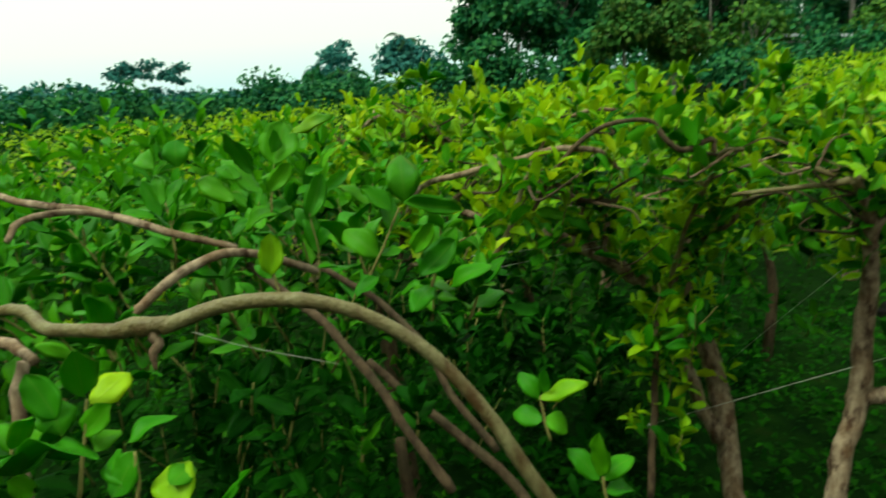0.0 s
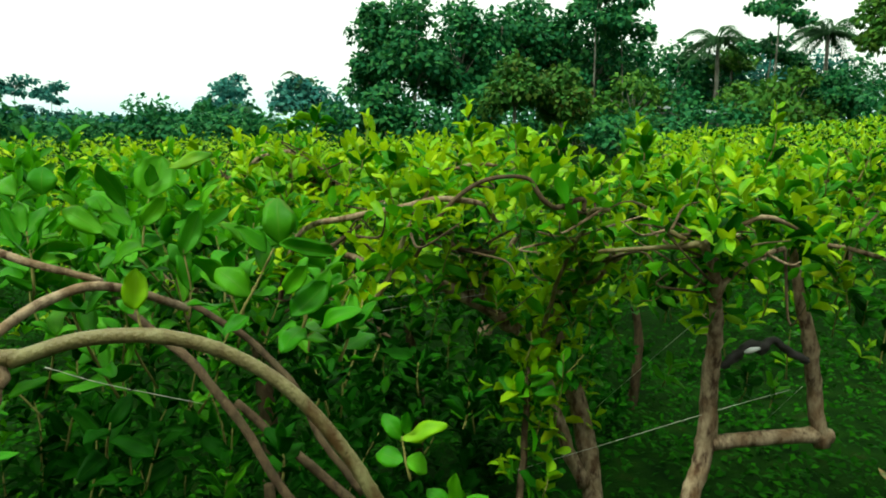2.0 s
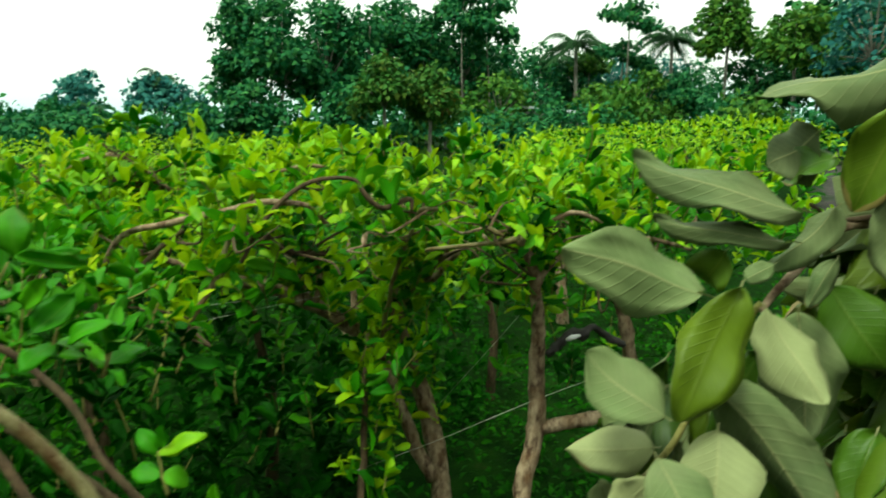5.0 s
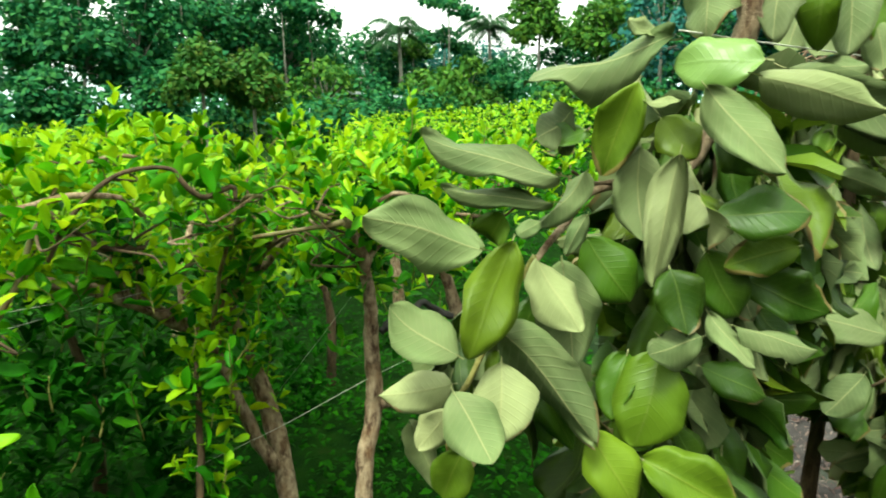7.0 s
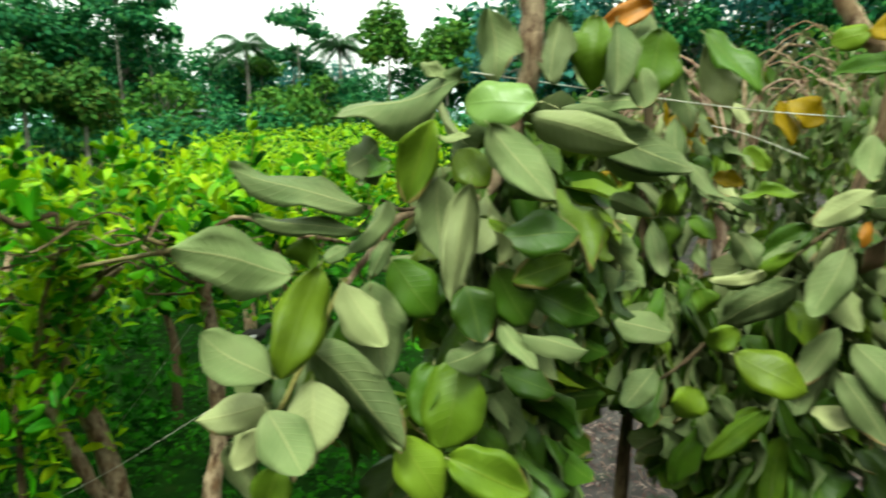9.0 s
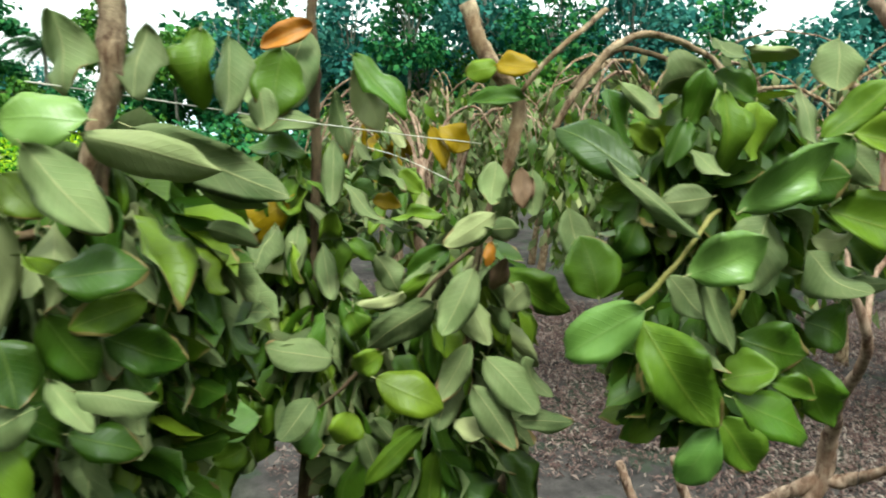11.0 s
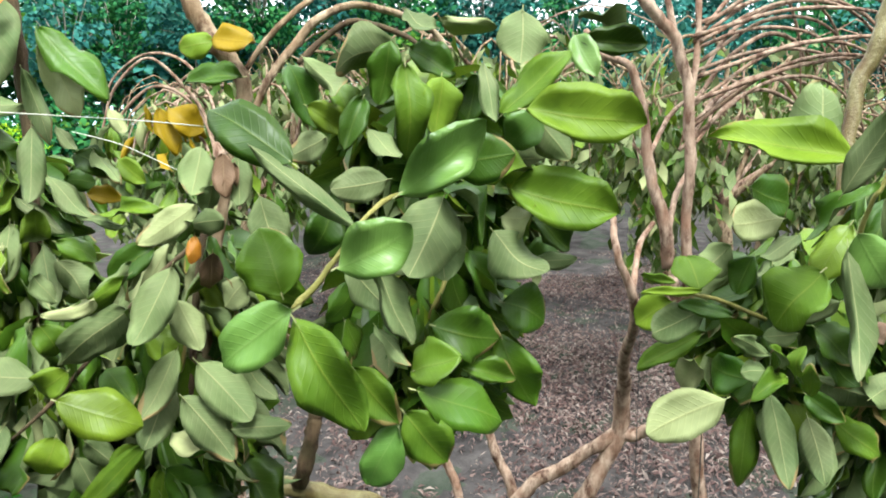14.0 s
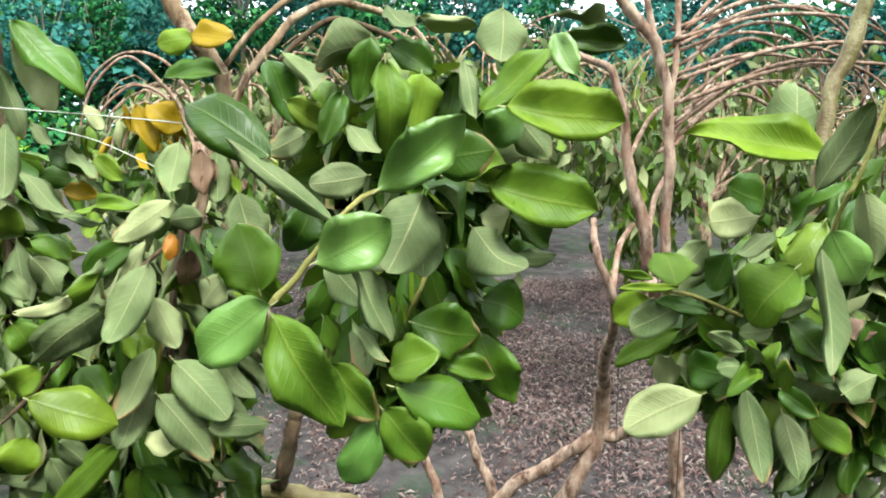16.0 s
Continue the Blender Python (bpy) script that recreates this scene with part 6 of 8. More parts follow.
leaf(bundle_three, (1.102, -0.353, 1.489), (1.070, -0.320, 1.487), 0.037, (-0.81, 0.00, 0.59), shape=1)
leaf(bundle_three, (1.012, -0.152, 1.468), (0.981, -0.139, 1.429), 0.035, (-0.38, -0.83, 0.41), shape=5)

bundle_four = thing("guava_branch", (1.040, -0.626, 1.030), "hanging guava branch with dark leaves and small fresh shoots", "branch", TIED)
limb(bundle_four, [(1.310, -0.727, 1.808, 0.0093), (1.296, -0.713, 1.749, 0.0093), (1.283, -0.699, 1.696, 0.0100), (1.268, -0.678, 1.644, 0.0087), (1.235, -0.666, 1.573, 0.0072), (1.172, -0.644, 1.484, 0.0056), (1.106, -0.612, 1.394, 0.0047), (1.069, -0.582, 1.320, 0.0034)], "stem", mat=BARK_PALE)
limb(bundle_four, [(*(1.235, -0.666, 1.573), 0.010), (*(1.219, -0.686, 1.375), 0.012), (*(1.196, -0.711, 1.098), 0.014), (*(1.196, -0.711, -0.05), 0.016)], "stem", mat=BARK_PALE)
limb(bundle_four, [(1.035, -0.659, 1.663, 0.0019), (1.030, -0.636, 1.576, 0.0020), (1.032, -0.628, 1.556, 0.0020), (1.049, -0.625, 1.517, 0.0021)], "twig", mat=GREEN_TWIG)
limb(bundle_four, [(0.975, -0.468, 1.479, 0.0015), (0.996, -0.498, 1.470, 0.0020), (1.034, -0.540, 1.446, 0.0021), (1.073, -0.591, 1.415, 0.0028)], "twig", mat=GREEN_TWIG)
drooping_leaves(bundle_four, np.random.default_rng(81), (1.106, -0.582, 1.428), (0.075, 0.068, 0.082), 120, 0.072, outward=3.0)
drooping_leaves(bundle_four, np.random.default_rng(82), (1.116, -0.678, 1.455), (0.054, 0.054, 0.122), 90, 0.079, outward=3.0)
drooping_leaves(bundle_four, np.random.default_rng(83), (1.118, -0.667, 1.306), (0.048, 0.054, 0.041), 37, 0.072, outward=3.0)
inner_foliage(bundle_four, 158, (1.108, -0.588, 1.428), (0.075, 0.07, 0.08), 352, 0.07)
inner_foliage(bundle_four, 159, (1.134, -0.690, 1.451), (0.06, 0.06, 0.14), 288, 0.075)
leaf(bundle_four, (0.962, -0.480, 1.486), (0.990, -0.472, 1.512), 0.041, (-0.89, -0.01, 0.46), "olive", shape=10)
leaf(bundle_four, (0.959, -0.461, 1.492), (0.967, -0.432, 1.496), 0.008, (-0.88, 0.19, 0.44), "olive", shape=3)
leaf(bundle_four, (0.961, -0.480, 1.484), (0.937, -0.436, 1.490), 0.009, (-0.82, -0.34, 0.46), "olive", shape=0)
leaf(bundle_four, (0.965, -0.574, 1.505), (0.954, -0.527, 1.467), 0.053, (-0.53, 0.25, 0.81), "olive", shape=1)
leaf(bundle_four, (0.984, -0.595, 1.475), (0.996, -0.562, 1.452), 0.021, (0.88, -0.46, -0.34), shape=5)
leaf(bundle_four, (1.019, -0.532, 1.505), (1.021, -0.518, 1.468), 0.031, (-0.68, 0.19, 0.71), shape=10)
leaf(bundle_four, (1.016, -0.465, 1.460), (1.020, -0.430, 1.435), 0.035, (-0.93, 0.28, 0.23), "olive", shape=6)
leaf(bundle_four, (1.000, -0.491, 1.458), (0.959, -0.435, 1.435), 0.031, (0.96, -0.22, -0.44), shape=5)
leaf(bundle_four, (0.983, -0.510, 1.458), (0.981, -0.466, 1.470), 0.016, (-0.78, 0.27, 0.56), shape=0)
leaf(bundle_four, (1.015, -0.490, 1.429), (0.984, -0.434, 1.409), 0.023, (-0.69, -0.10, 0.72), "olive", shape=0)
leaf(bundle_four, (1.010, -0.485, 1.410), (1.026, -0.474, 1.366), 0.027, (0.93, 0.05, -0.61), shape=2)
leaf(bundle_four, (0.949, -0.504, 1.395), (0.938, -0.439, 1.360), 0.042, (0.95, -0.29, -0.38), shape=5)
leaf(bundle_four, (0.976, -0.527, 1.404), (0.994, -0.488, 1.411), 0.036, (-0.91, 0.27, 0.31), shape=1)
leaf(bundle_four, (0.963, -0.538, 1.432), (0.945, -0.505, 1.451), 0.015, (0.93, -0.03, -0.60), shape=3)
leaf(bundle_four, (0.943, -0.543, 1.428), (0.923, -0.536, 1.453), 0.014, (-0.66, -0.04, 0.75), "olive", shape=6)
leaf(bundle_four, (0.944, -0.556, 1.421), (0.939, -0.552, 1.446), 0.018, (-0.44, 0.39, 0.81), "olive", shape=1)
leaf(bundle_four, (0.944, -0.567, 1.408), (0.923, -0.559, 1.434), 0.016, (-0.91, 0.36, 0.21), "olive", shape=0)
leaf(bundle_four, (0.942, -0.548, 1.421), (0.914, -0.522, 1.425), 0.017, (-0.64, 0.25, 0.73), "olive", shape=1)
leaf(bundle_four, (0.960, -0.536, 1.419), (0.962, -0.517, 1.414), 0.020, (0.80, 0.07, -0.85), shape=3)
leaf(bundle_four, (0.972, -0.561, 1.449), (0.993, -0.544, 1.439), 0.021, (0.94, -0.33, -0.28), shape=8)
leaf(bundle_four, (0.976, -0.575, 1.454), (0.962, -0.606, 1.431), 0.035, (-0.55, -0.01, 0.84), shape=6)
leaf(bundle_four, (0.974, -0.580, 1.437), (0.976, -0.607, 1.403), 0.029, (-0.47, 0.25, 0.85), shape=2)
leaf(bundle_four, (0.957, -0.574, 1.415), (0.993, -0.639, 1.383), 0.020, (0.83, -0.45, -0.56), shape=6)
leaf(bundle_four, (0.964, -0.618, 1.399), (0.995, -0.651, 1.404), 0.028, (0.90, -0.40, -0.42), shape=10)
leaf(bundle_four, (0.962, -0.590, 1.525), (0.928, -0.607, 1.417), 0.018, (0.89, -0.43, -0.11), shape=1)
leaf(bundle_four, (0.955, -0.593, 1.538), (0.958, -0.626, 1.488), 0.037, (-0.57, 0.46, 0.68), "sheen", shape=8)
leaf(bundle_four, (0.953, -0.567, 1.403), (0.931, -0.589, 1.391), 0.021, (-0.75, 0.45, 0.49), shape=6)
leaf(bundle_four, (0.957, -0.540, 1.400), (0.940, -0.555, 1.327), 0.026, (0.74, -0.27, -0.87), shape=8)
leaf(bundle_four, (0.980, -0.577, 1.372), (0.950, -0.589, 1.323), 0.027, (0.55, -0.48, -0.93), shape=8)
leaf(bundle_four, (1.005, -0.603, 1.361), (1.003, -0.652, 1.331), 0.031, (-0.74, 0.13, 0.66), "olive", shape=0)
leaf(bundle_four, (1.012, -0.536, 1.366), (0.987, -0.530, 1.287), 0.026, (-0.65, -0.02, 0.76), shape=8)
leaf(bundle_four, (0.996, -0.549, 1.374), (1.006, -0.561, 1.314), 0.023, (0.87, -0.03, -0.74), shape=3)
leaf(bundle_four, (0.999, -0.602, 1.539), (0.970, -0.567, 1.502), 0.032, (-0.65, 0.38, 0.66), shape=5)
leaf(bundle_four, (1.010, -0.566, 1.529), (0.995, -0.535, 1.502), 0.020, (0.69, -0.65, -0.57), shape=0)
leaf(bundle_four, (0.944, -0.582, 1.597), (0.901, -0.477, 1.620), 0.042, (-0.92, -0.01, 0.39), "olive", shape=10)
leaf(bundle_four, (0.962, -0.573, 1.595), (1.005, -0.575, 1.667), 0.045, (1.00, -0.05, -0.21), shape=2)
leaf(bundle_four, (0.915, -0.568, 1.573), (0.909, -0.601, 1.636), 0.025, (0.94, -0.34, -0.19), shape=8)
leaf(bundle_four, (0.954, -0.601, 1.579), (0.965, -0.564, 1.524), 0.024, (-0.67, 0.71, 0.25), shape=2)
leaf(bundle_four, (1.030, -0.556, 1.538), (0.998, -0.498, 1.528), 0.037, (0.96, 0.10, -0.50), shape=5)
leaf(bundle_four, (1.051, -0.529, 1.564), (1.075, -0.580, 1.546), 0.044, (-0.95, 0.06, 0.31), shape=0)
leaf(bundle_four, (0.989, -0.626, 1.567), (0.993, -0.643, 1.505), 0.028, (0.83, -0.54, -0.39), shape=10)
leaf(bundle_four, (0.969, -0.633, 1.462), (0.960, -0.619, 1.445), 0.023, (-0.70, -0.06, 0.72), "dry", shape=2)
leaf(bundle_four, (0.958, -0.626, 1.465), (0.962, -0.646, 1.426), 0.033, (-0.74, 0.20, 0.64), shape=6)
leaf(bundle_four, (1.037, -0.515, 1.512), (1.036, -0.486, 1.484), 0.032, (0.98, 0.10, -0.45), shape=2)
leaf(bundle_four, (1.055, -0.547, 1.465), (1.056, -0.518, 1.429), 0.033, (-0.43, 0.60, 0.67), shape=1)
leaf(bundle_four, (1.021, -0.572, 1.371), (1.000, -0.590, 1.331), 0.028, (-0.76, 0.45, 0.47), shape=5)

bundle_five = thing("guava_branch", (1.112, 0.462, 0.768), "upright guava branch with hanging leaves, one rust-orange", "branch", TIED)
limb(bundle_five, [(1.277, 0.483, 1.899, 0.0082), (1.262, 0.476, 1.810, 0.0091), (1.253, 0.466, 1.748, 0.0100), (1.246, 0.459, 1.650, 0.0091), (1.225, 0.448, 1.469, 0.0092), (1.185, 0.435, 1.193, 0.0102), (1.126, 0.422, 0.767, 0.0123)], "stem", mat=TWIG)
limb(bundle_five, [(*(1.185, 0.435, 1.193), 0.010), (*(1.134, 0.424, 0.814), 0.012), (*(1.134, 0.424, -0.05), 0.014)], "stem", mat=TWIG)
drooping_leaves(bundle_five, np.random.default_rng(91), (1.233, 0.509, 1.465), (0.10, 0.09, 0.16), 90, 0.116, ("mature", "olive", "olive"), outward=2.5)
drooping_leaves(bundle_five, np.random.default_rng(92), (1.144, 0.542, 1.330), (0.10, 0.09, 0.13), 75, 0.116, ("mature", "olive", "olive"), outward=2.5)
drooping_leaves(bundle_five, np.random.default_rng(93), (1.068, 0.553, 1.224), (0.10, 0.09, 0.10), 60, 0.116, ("mature", "olive", "olive"), outward=2.5)
inner_foliage(bundle_five, 160, (1.270, 0.546, 1.458), (0.09, 0.08, 0.17), 320, 0.09)
inner_foliage(bundle_five, 161, (1.163, 0.606, 1.280), (0.12, 0.08, 0.16), 384, 0.09)
leaf(bundle_five, (1.235, 0.469, 1.818), (1.176, 0.491, 1.660), 0.094, (0.85, 0.46, -0.51), shape=0)
leaf(bundle_five, (1.223, 0.445, 1.815), (1.170, 0.516, 1.779), 0.046, (-0.82, -0.56, 0.09), "rust", shape=6)
leaf(bundle_five, (1.201, 0.420, 1.662), (1.138, 0.531, 1.645), 0.043, (0.83, 0.42, -0.62), shape=0)
leaf(bundle_five, (1.180, 0.466, 1.532), (1.118, 0.546, 1.467), 0.069, (-0.86, -0.43, 0.29), "yellow", shape=5)
leaf(bundle_five, (1.185, 0.454, 1.488), (1.158, 0.450, 1.396), 0.040, (0.83, 0.48, -0.52), shape=0)
leaf(bundle_five, (1.237, 0.557, 1.776), (1.206, 0.561, 1.677), 0.072, (0.85, 0.46, -0.50), shape=0)
leaf(bundle_five, (1.226, 0.463, 1.605), (1.175, 0.549, 1.602), 0.059, (-0.75, -0.43, 0.51), shape=2)
leaf(bundle_five, (1.151, 0.504, 1.405), (1.120, 0.526, 1.338), 0.046, (-0.84, -0.49, 0.23), shape=5)
leaf(bundle_five, (1.098, 0.544, 1.360), (1.076, 0.549, 1.312), 0.049, (0.83, 0.45, -0.57), shape=8)
leaf(bundle_five, (1.061, 0.484, 1.324), (1.029, 0.528, 1.295), 0.049, (-0.86, -0.38, 0.35), shape=0)
leaf(bundle_five, (1.029, 0.281, 1.323), (0.981, 0.364, 1.330), 0.059, (0.63, 0.42, -0.91), shape=0)
leaf(bundle_five, (0.979, 0.375, 1.235), (0.939, 0.420, 1.215), 0.069, (-0.56, -0.14, 0.81), "sheen", shape=10)
leaf(bundle_five, (0.972, 0.278, 1.284), (0.933, 0.299, 1.230), 0.047, (0.82, 0.33, -0.71), shape=0)
leaf(bundle_five, (0.966, 0.387, 1.191), (0.938, 0.427, 1.174), 0.044, (-0.78, -0.31, 0.55), "olive", shape=3)
leaf(bundle_five, (1.007, 0.438, 1.230), (0.997, 0.461, 1.273), 0.044, (0.24, 0.87, -0.67), shape=2)
leaf(bundle_five, (1.099, 0.599, 1.463), (1.091, 0.554, 1.397), 0.061, (-0.38, -0.74, 0.55), shape=6)
leaf(bundle_five, (1.109, 0.620, 1.548), (1.104, 0.575, 1.498), 0.059, (0.35, 0.69, -0.89), shape=5)
leaf(bundle_five, (1.126, 0.306, 1.747), (1.120, 0.208, 1.674), 0.052, (-0.56, -0.59, 0.58), shape=0)
leaf(bundle_five, (1.123, 0.302, 1.727), (1.113, 0.253, 1.643), 0.051, (0.82, 0.56, -0.15), shape=2)
leaf(bundle_five, (1.138, 0.351, 1.702), (1.131, 0.314, 1.608), 0.026, (0.62, 0.73, 0.05), shape=2)
leaf(bundle_five, (1.136, 0.330, 1.564), (1.132, 0.271, 1.489), 0.034, (0.30, 0.94, -0.43), shape=8)
leaf(bundle_five, (1.144, 0.354, 1.630), (1.118, 0.341, 1.521), 0.036, (0.85, 0.51, -0.16), shape=0)
leaf(bundle_five, (1.151, 0.321, 1.630), (1.146, 0.291, 1.590), 0.019, (0.51, 0.84, -0.42), shape=0)
leaf(bundle_five, (1.167, 0.310, 1.592), (1.167, 0.260, 1.566), 0.041, (-0.90, -0.08, 0.43), shape=1)
leaf(bundle_five, (1.173, 0.284, 1.596), (1.155, 0.233, 1.549), 0.029, (0.57, 0.81, -0.11), shape=3)
leaf(bundle_five, (1.177, 0.304, 1.534), (1.189, 0.260, 1.530), 0.028, (-0.62, -0.58, 0.52), "yellow", shape=6)
leaf(bundle_five, (1.142, 0.165, 1.522), (1.128, 0.240, 1.507), 0.029, (-0.70, -0.50, 0.50), "olive", shape=2)
leaf(bundle_five, (1.204, 0.271, 1.580), (1.200, 0.229, 1.549), 0.032, (-0.85, -0.38, 0.36), "olive", shape=10)
leaf(bundle_five, (1.117, 0.276, 1.515), (1.136, 0.206, 1.488), 0.014, (0.72, 0.23, -0.91), shape=0)
leaf(bundle_five, (1.124, 0.346, 1.520), (1.132, 0.365, 1.449), 0.036, (-0.62, -0.57, 0.54), shape=1)
leaf(bundle_five, (1.121, 0.315, 1.476), (1.148, 0.272, 1.450), 0.036, (-0.74, -0.39, 0.55), shape=5)
leaf(bundle_five, (1.182, 0.347, 1.553), (1.206, 0.313, 1.547), 0.034, (-0.69, -0.72, 0.10), shape=5)
leaf(bundle_five, (1.275, 0.252, 1.650), (1.262, 0.212, 1.589), 0.035, (-0.52, -0.64, 0.57), "yellow", shape=0)
leaf(bundle_five, (1.279, 0.236, 1.654), (1.297, 0.196, 1.609), 0.045, (-0.54, -0.78, 0.33), "yellow", shape=2)
leaf(bundle_five, (1.242, 0.311, 1.654), (1.235, 0.278, 1.610), 0.021, (0.84, 0.52, -0.40), shape=0)
leaf(bundle_five, (1.217, 0.117, 1.739), (1.205, 0.050, 1.734), 0.043, (-0.91, -0.29, 0.29), "yellow", shape=3)
leaf(bundle_five, (1.218, 0.114, 1.738), (1.194, 0.158, 1.732), 0.037, (-0.80, -0.48, 0.35), "olive", shape=5)
leaf(bundle_five, (1.198, 0.065, 1.688), (1.189, 0.156, 1.689), 0.042, (-0.73, -0.56, 0.40), shape=6)

# ---- the forked tree between the bunches ----
tree_g = thing("guava_tree", (2.05, -0.45, 0.0), "pale forked guava tree with bare bowed twigs", "tree", NEAR)
limb(tree_g, [(2.135, -0.344, 0.557, 0.0236), (2.138, -0.395, 0.656, 0.0224), (2.163, -0.453, 0.792, 0.0232), (2.125, -0.459, 0.930, 0.0186), (1.989, -0.454, 1.057, 0.0144), (1.821, -0.469, 1.200, 0.0113), (1.768, -0.455, 1.281, 0.0094), (1.750, -0.426, 1.360, 0.0078), (1.788, -0.416, 1.429, 0.0065)], mat=BARK_GREY, lumps=0.1)
limb(tree_g, [(2.161, -0.451, 0.784, 0.0212), (2.149, -0.376, 0.732, 0.0176), (2.141, -0.286, 0.658, 0.0187), (2.140, -0.208, 0.598, 0.0200), (2.137, -0.145, 0.450, 0.0204), (2.115, -0.137, -0.003, 0.0230)], mat=BARK_GREY, lumps=0.1)
limb(tree_g, [(2.161, -0.454, 0.777, 0.0193), (2.162, -0.510, 0.790, 0.0173), (2.109, -0.577, 0.853, 0.0109), (2.096, -0.616, 0.879, 0.0073)], mat=BARK_GREY, lumps=0.1)
limb(tree_g, [(2.135, -0.344, 0.557, 0.0216), (2.123, -0.310, 0.394, 0.0219), (2.092, -0.289, 0.048, 0.0245)], mat=BARK_GREY, lumps=0.1)
limb(tree_g, [(1.769, -0.459, 1.281, 0.0065), (1.853, -0.472, 1.360, 0.0061), (1.907, -0.502, 1.402, 0.0054)], mat=BARK_GREY, lumps=0.1)
limb(tree_g, [(1.922, -0.539, 1.299, 0.0142), (1.912, -0.526, 1.402, 0.0140), (1.910, -0.492, 1.501, 0.0116), (1.915, -0.477, 1.610, 0.0100), (1.917, -0.443, 1.730, 0.0090), (1.908, -0.373, 1.765, 0.0075), (1.925, -0.347, 1.814, 0.0062)], mat=BARK_GREY, lumps=0.1)
limb(tree_g, [(1.922, -0.584, 1.249, 0.0126), (1.922, -0.571, 1.402, 0.0109), (1.920, -0.573, 1.526, 0.0114), (1.932, -0.564, 1.670, 0.0113), (1.934, -0.531, 1.788, 0.0119), (1.921, -0.475, 1.856, 0.0125), (1.910, -0.425, 1.924, 0.0118)], mat=BARK_GREY, lumps=0.1)
limb(tree_g, [(1.930, -0.567, 1.658, 0.0075), (1.969, -0.581, 1.778, 0.0068), (2.004, -0.582, 1.889, 0.0069), (2.033, -0.589, 1.964, 0.0062)], mat=BARK_GREY, lumps=0.1)
limb(tree_g, [(1.936, -0.530, 1.799, 0.0074), (1.961, -0.513, 1.884, 0.0068), (1.988, -0.509, 1.959, 0.0068)], mat=BARK_GREY, lumps=0.1)
limb(tree_g, [(1.918, -0.546, 1.274, 0.0134), (1.973, -0.574, 1.182, 0.0139), (2.009, -0.615, 0.976, 0.0154), (2.062, -0.677, 0.491, 0.0184)], mat=BARK_GREY, lumps=0.1)
limb(tree_g, [(1.909, -0.534, 1.378, 0.0070), (1.955, -0.551, 1.461, 0.0063), (2.045, -0.599, 1.531, 0.0049)], mat=BARK_GREY, lumps=0.1)
limb(tree_g, [(1.986, -0.583, 1.585, 0.0051), (2.145, -0.642, 1.662, 0.0056), (2.238, -0.719, 1.712, 0.0058), (2.327, -0.816, 1.723, 0.0052), (2.355, -0.876, 1.665, 0.0045), (2.383, -0.912, 1.561, 0.0039)], mat=BARK_GREY, sides=8, label="bare bowed twig")
limb(tree_g, [(1.996, -0.577, 1.647, 0.0045), (2.168, -0.665, 1.756, 0.0056), (2.340, -0.783, 1.832, 0.0060), (2.424, -0.872, 1.824, 0.0054), (2.491, -0.930, 1.761, 0.0040)], mat=BARK_GREY, sides=8, label="bare bowed twig")
limb(tree_g, [(1.985, -0.590, 1.572, 0.0045), (2.149, -0.669, 1.649, 0.0048), (2.243, -0.761, 1.691, 0.0050), (2.324, -0.862, 1.658, 0.0045), (2.350, -0.915, 1.592, 0.0030)], mat=BARK_GREY, sides=8, label="bare bowed twig")
limb(tree_g, [(2.011, -0.591, 1.709, 0.0038), (2.183, -0.676, 1.824, 0.0048), (2.360, -0.809, 1.904, 0.0052), (2.535, -0.977, 1.939, 0.0056), (2.548, -1.071, 1.900, 0.0048), (2.551, -1.151, 1.823, 0.0040)], mat=BARK_GREY, sides=8, label="bare bowed twig")
limb(tree_g, [(1.994, -0.588, 1.622, 0.0038), (2.295, -0.703, 1.687, 0.0052), (2.466, -0.830, 1.745, 0.0056), (2.622, -0.959, 1.720, 0.0051)], mat=BARK_GREY, sides=8, label="bare bowed twig")
limb(tree_g, [(1.919, -0.490, 1.550, 0.0050), (2.048, -0.531, 1.622, 0.0054), (2.131, -0.575, 1.662, 0.0048), (2.282, -0.645, 1.679, 0.0045)], mat=BARK_GREY, sides=8, label="bare bowed twig")
limb(tree_g, [(2.182, -0.086, 0.754, 0.0122), (2.172, -0.121, 0.658, 0.0143), (2.160, -0.166, 0.546, 0.0153), (2.089, -0.206, 0.129, 0.0163)], "stem", mat=BARK_GREY)
limb(tree_g, [(2.157, 0.060, 0.717, 0.0122), (2.149, 0.024, 0.636, 0.0134), (2.136, -0.012, 0.523, 0.0134), (2.066, -0.044, 0.119, 0.0144)], "stem", mat=BARK_GREY)
rng = np.random.default_rng(23)
for _ in range(14):
    a = np.array([1.95 + rng.uniform(0, 0.05), -0.58 + rng.uniform(-0.02, 0.04), rng.uniform(1.55, 1.88)])
    o = np.array([rng.uniform(0.15, 0.7), -rng.uniform(0.3, 0.75), 0.0])
    h = rng.uniform(0.05, 0.16)
    limb(tree_g, [(*a, 0.0050), (*(a + o * 0.35 + (0, 0, h)), 0.0046), (*(a + o * 0.7 + (0, 0, h * 1.1)), 0.0040), (*(a + o * 0.95 + (0, 0, h * 0.3)), 0.0033), (*(a + o * 1.02 + (0, 0, -h * 0.9)), 0.0022)], mat=BARK_GREY, sides=6, steps=5, label="bare bowed twig")
bowed = thing("guava_tree", (2.282, 0.760, -0.05), "pale bowed guava branches with a few yellowing leaves", "tree", NEAR)
limb(bowed, [(*(2.282, 0.760, -0.05), 0.03), (*(2.155, 0.733, 0.609), 0.028), (*(2.248, 0.760, 1.132), 0.024), (*(2.323, 0.798, 1.568), 0.018)], "trunk", mat=BARK_GREY)
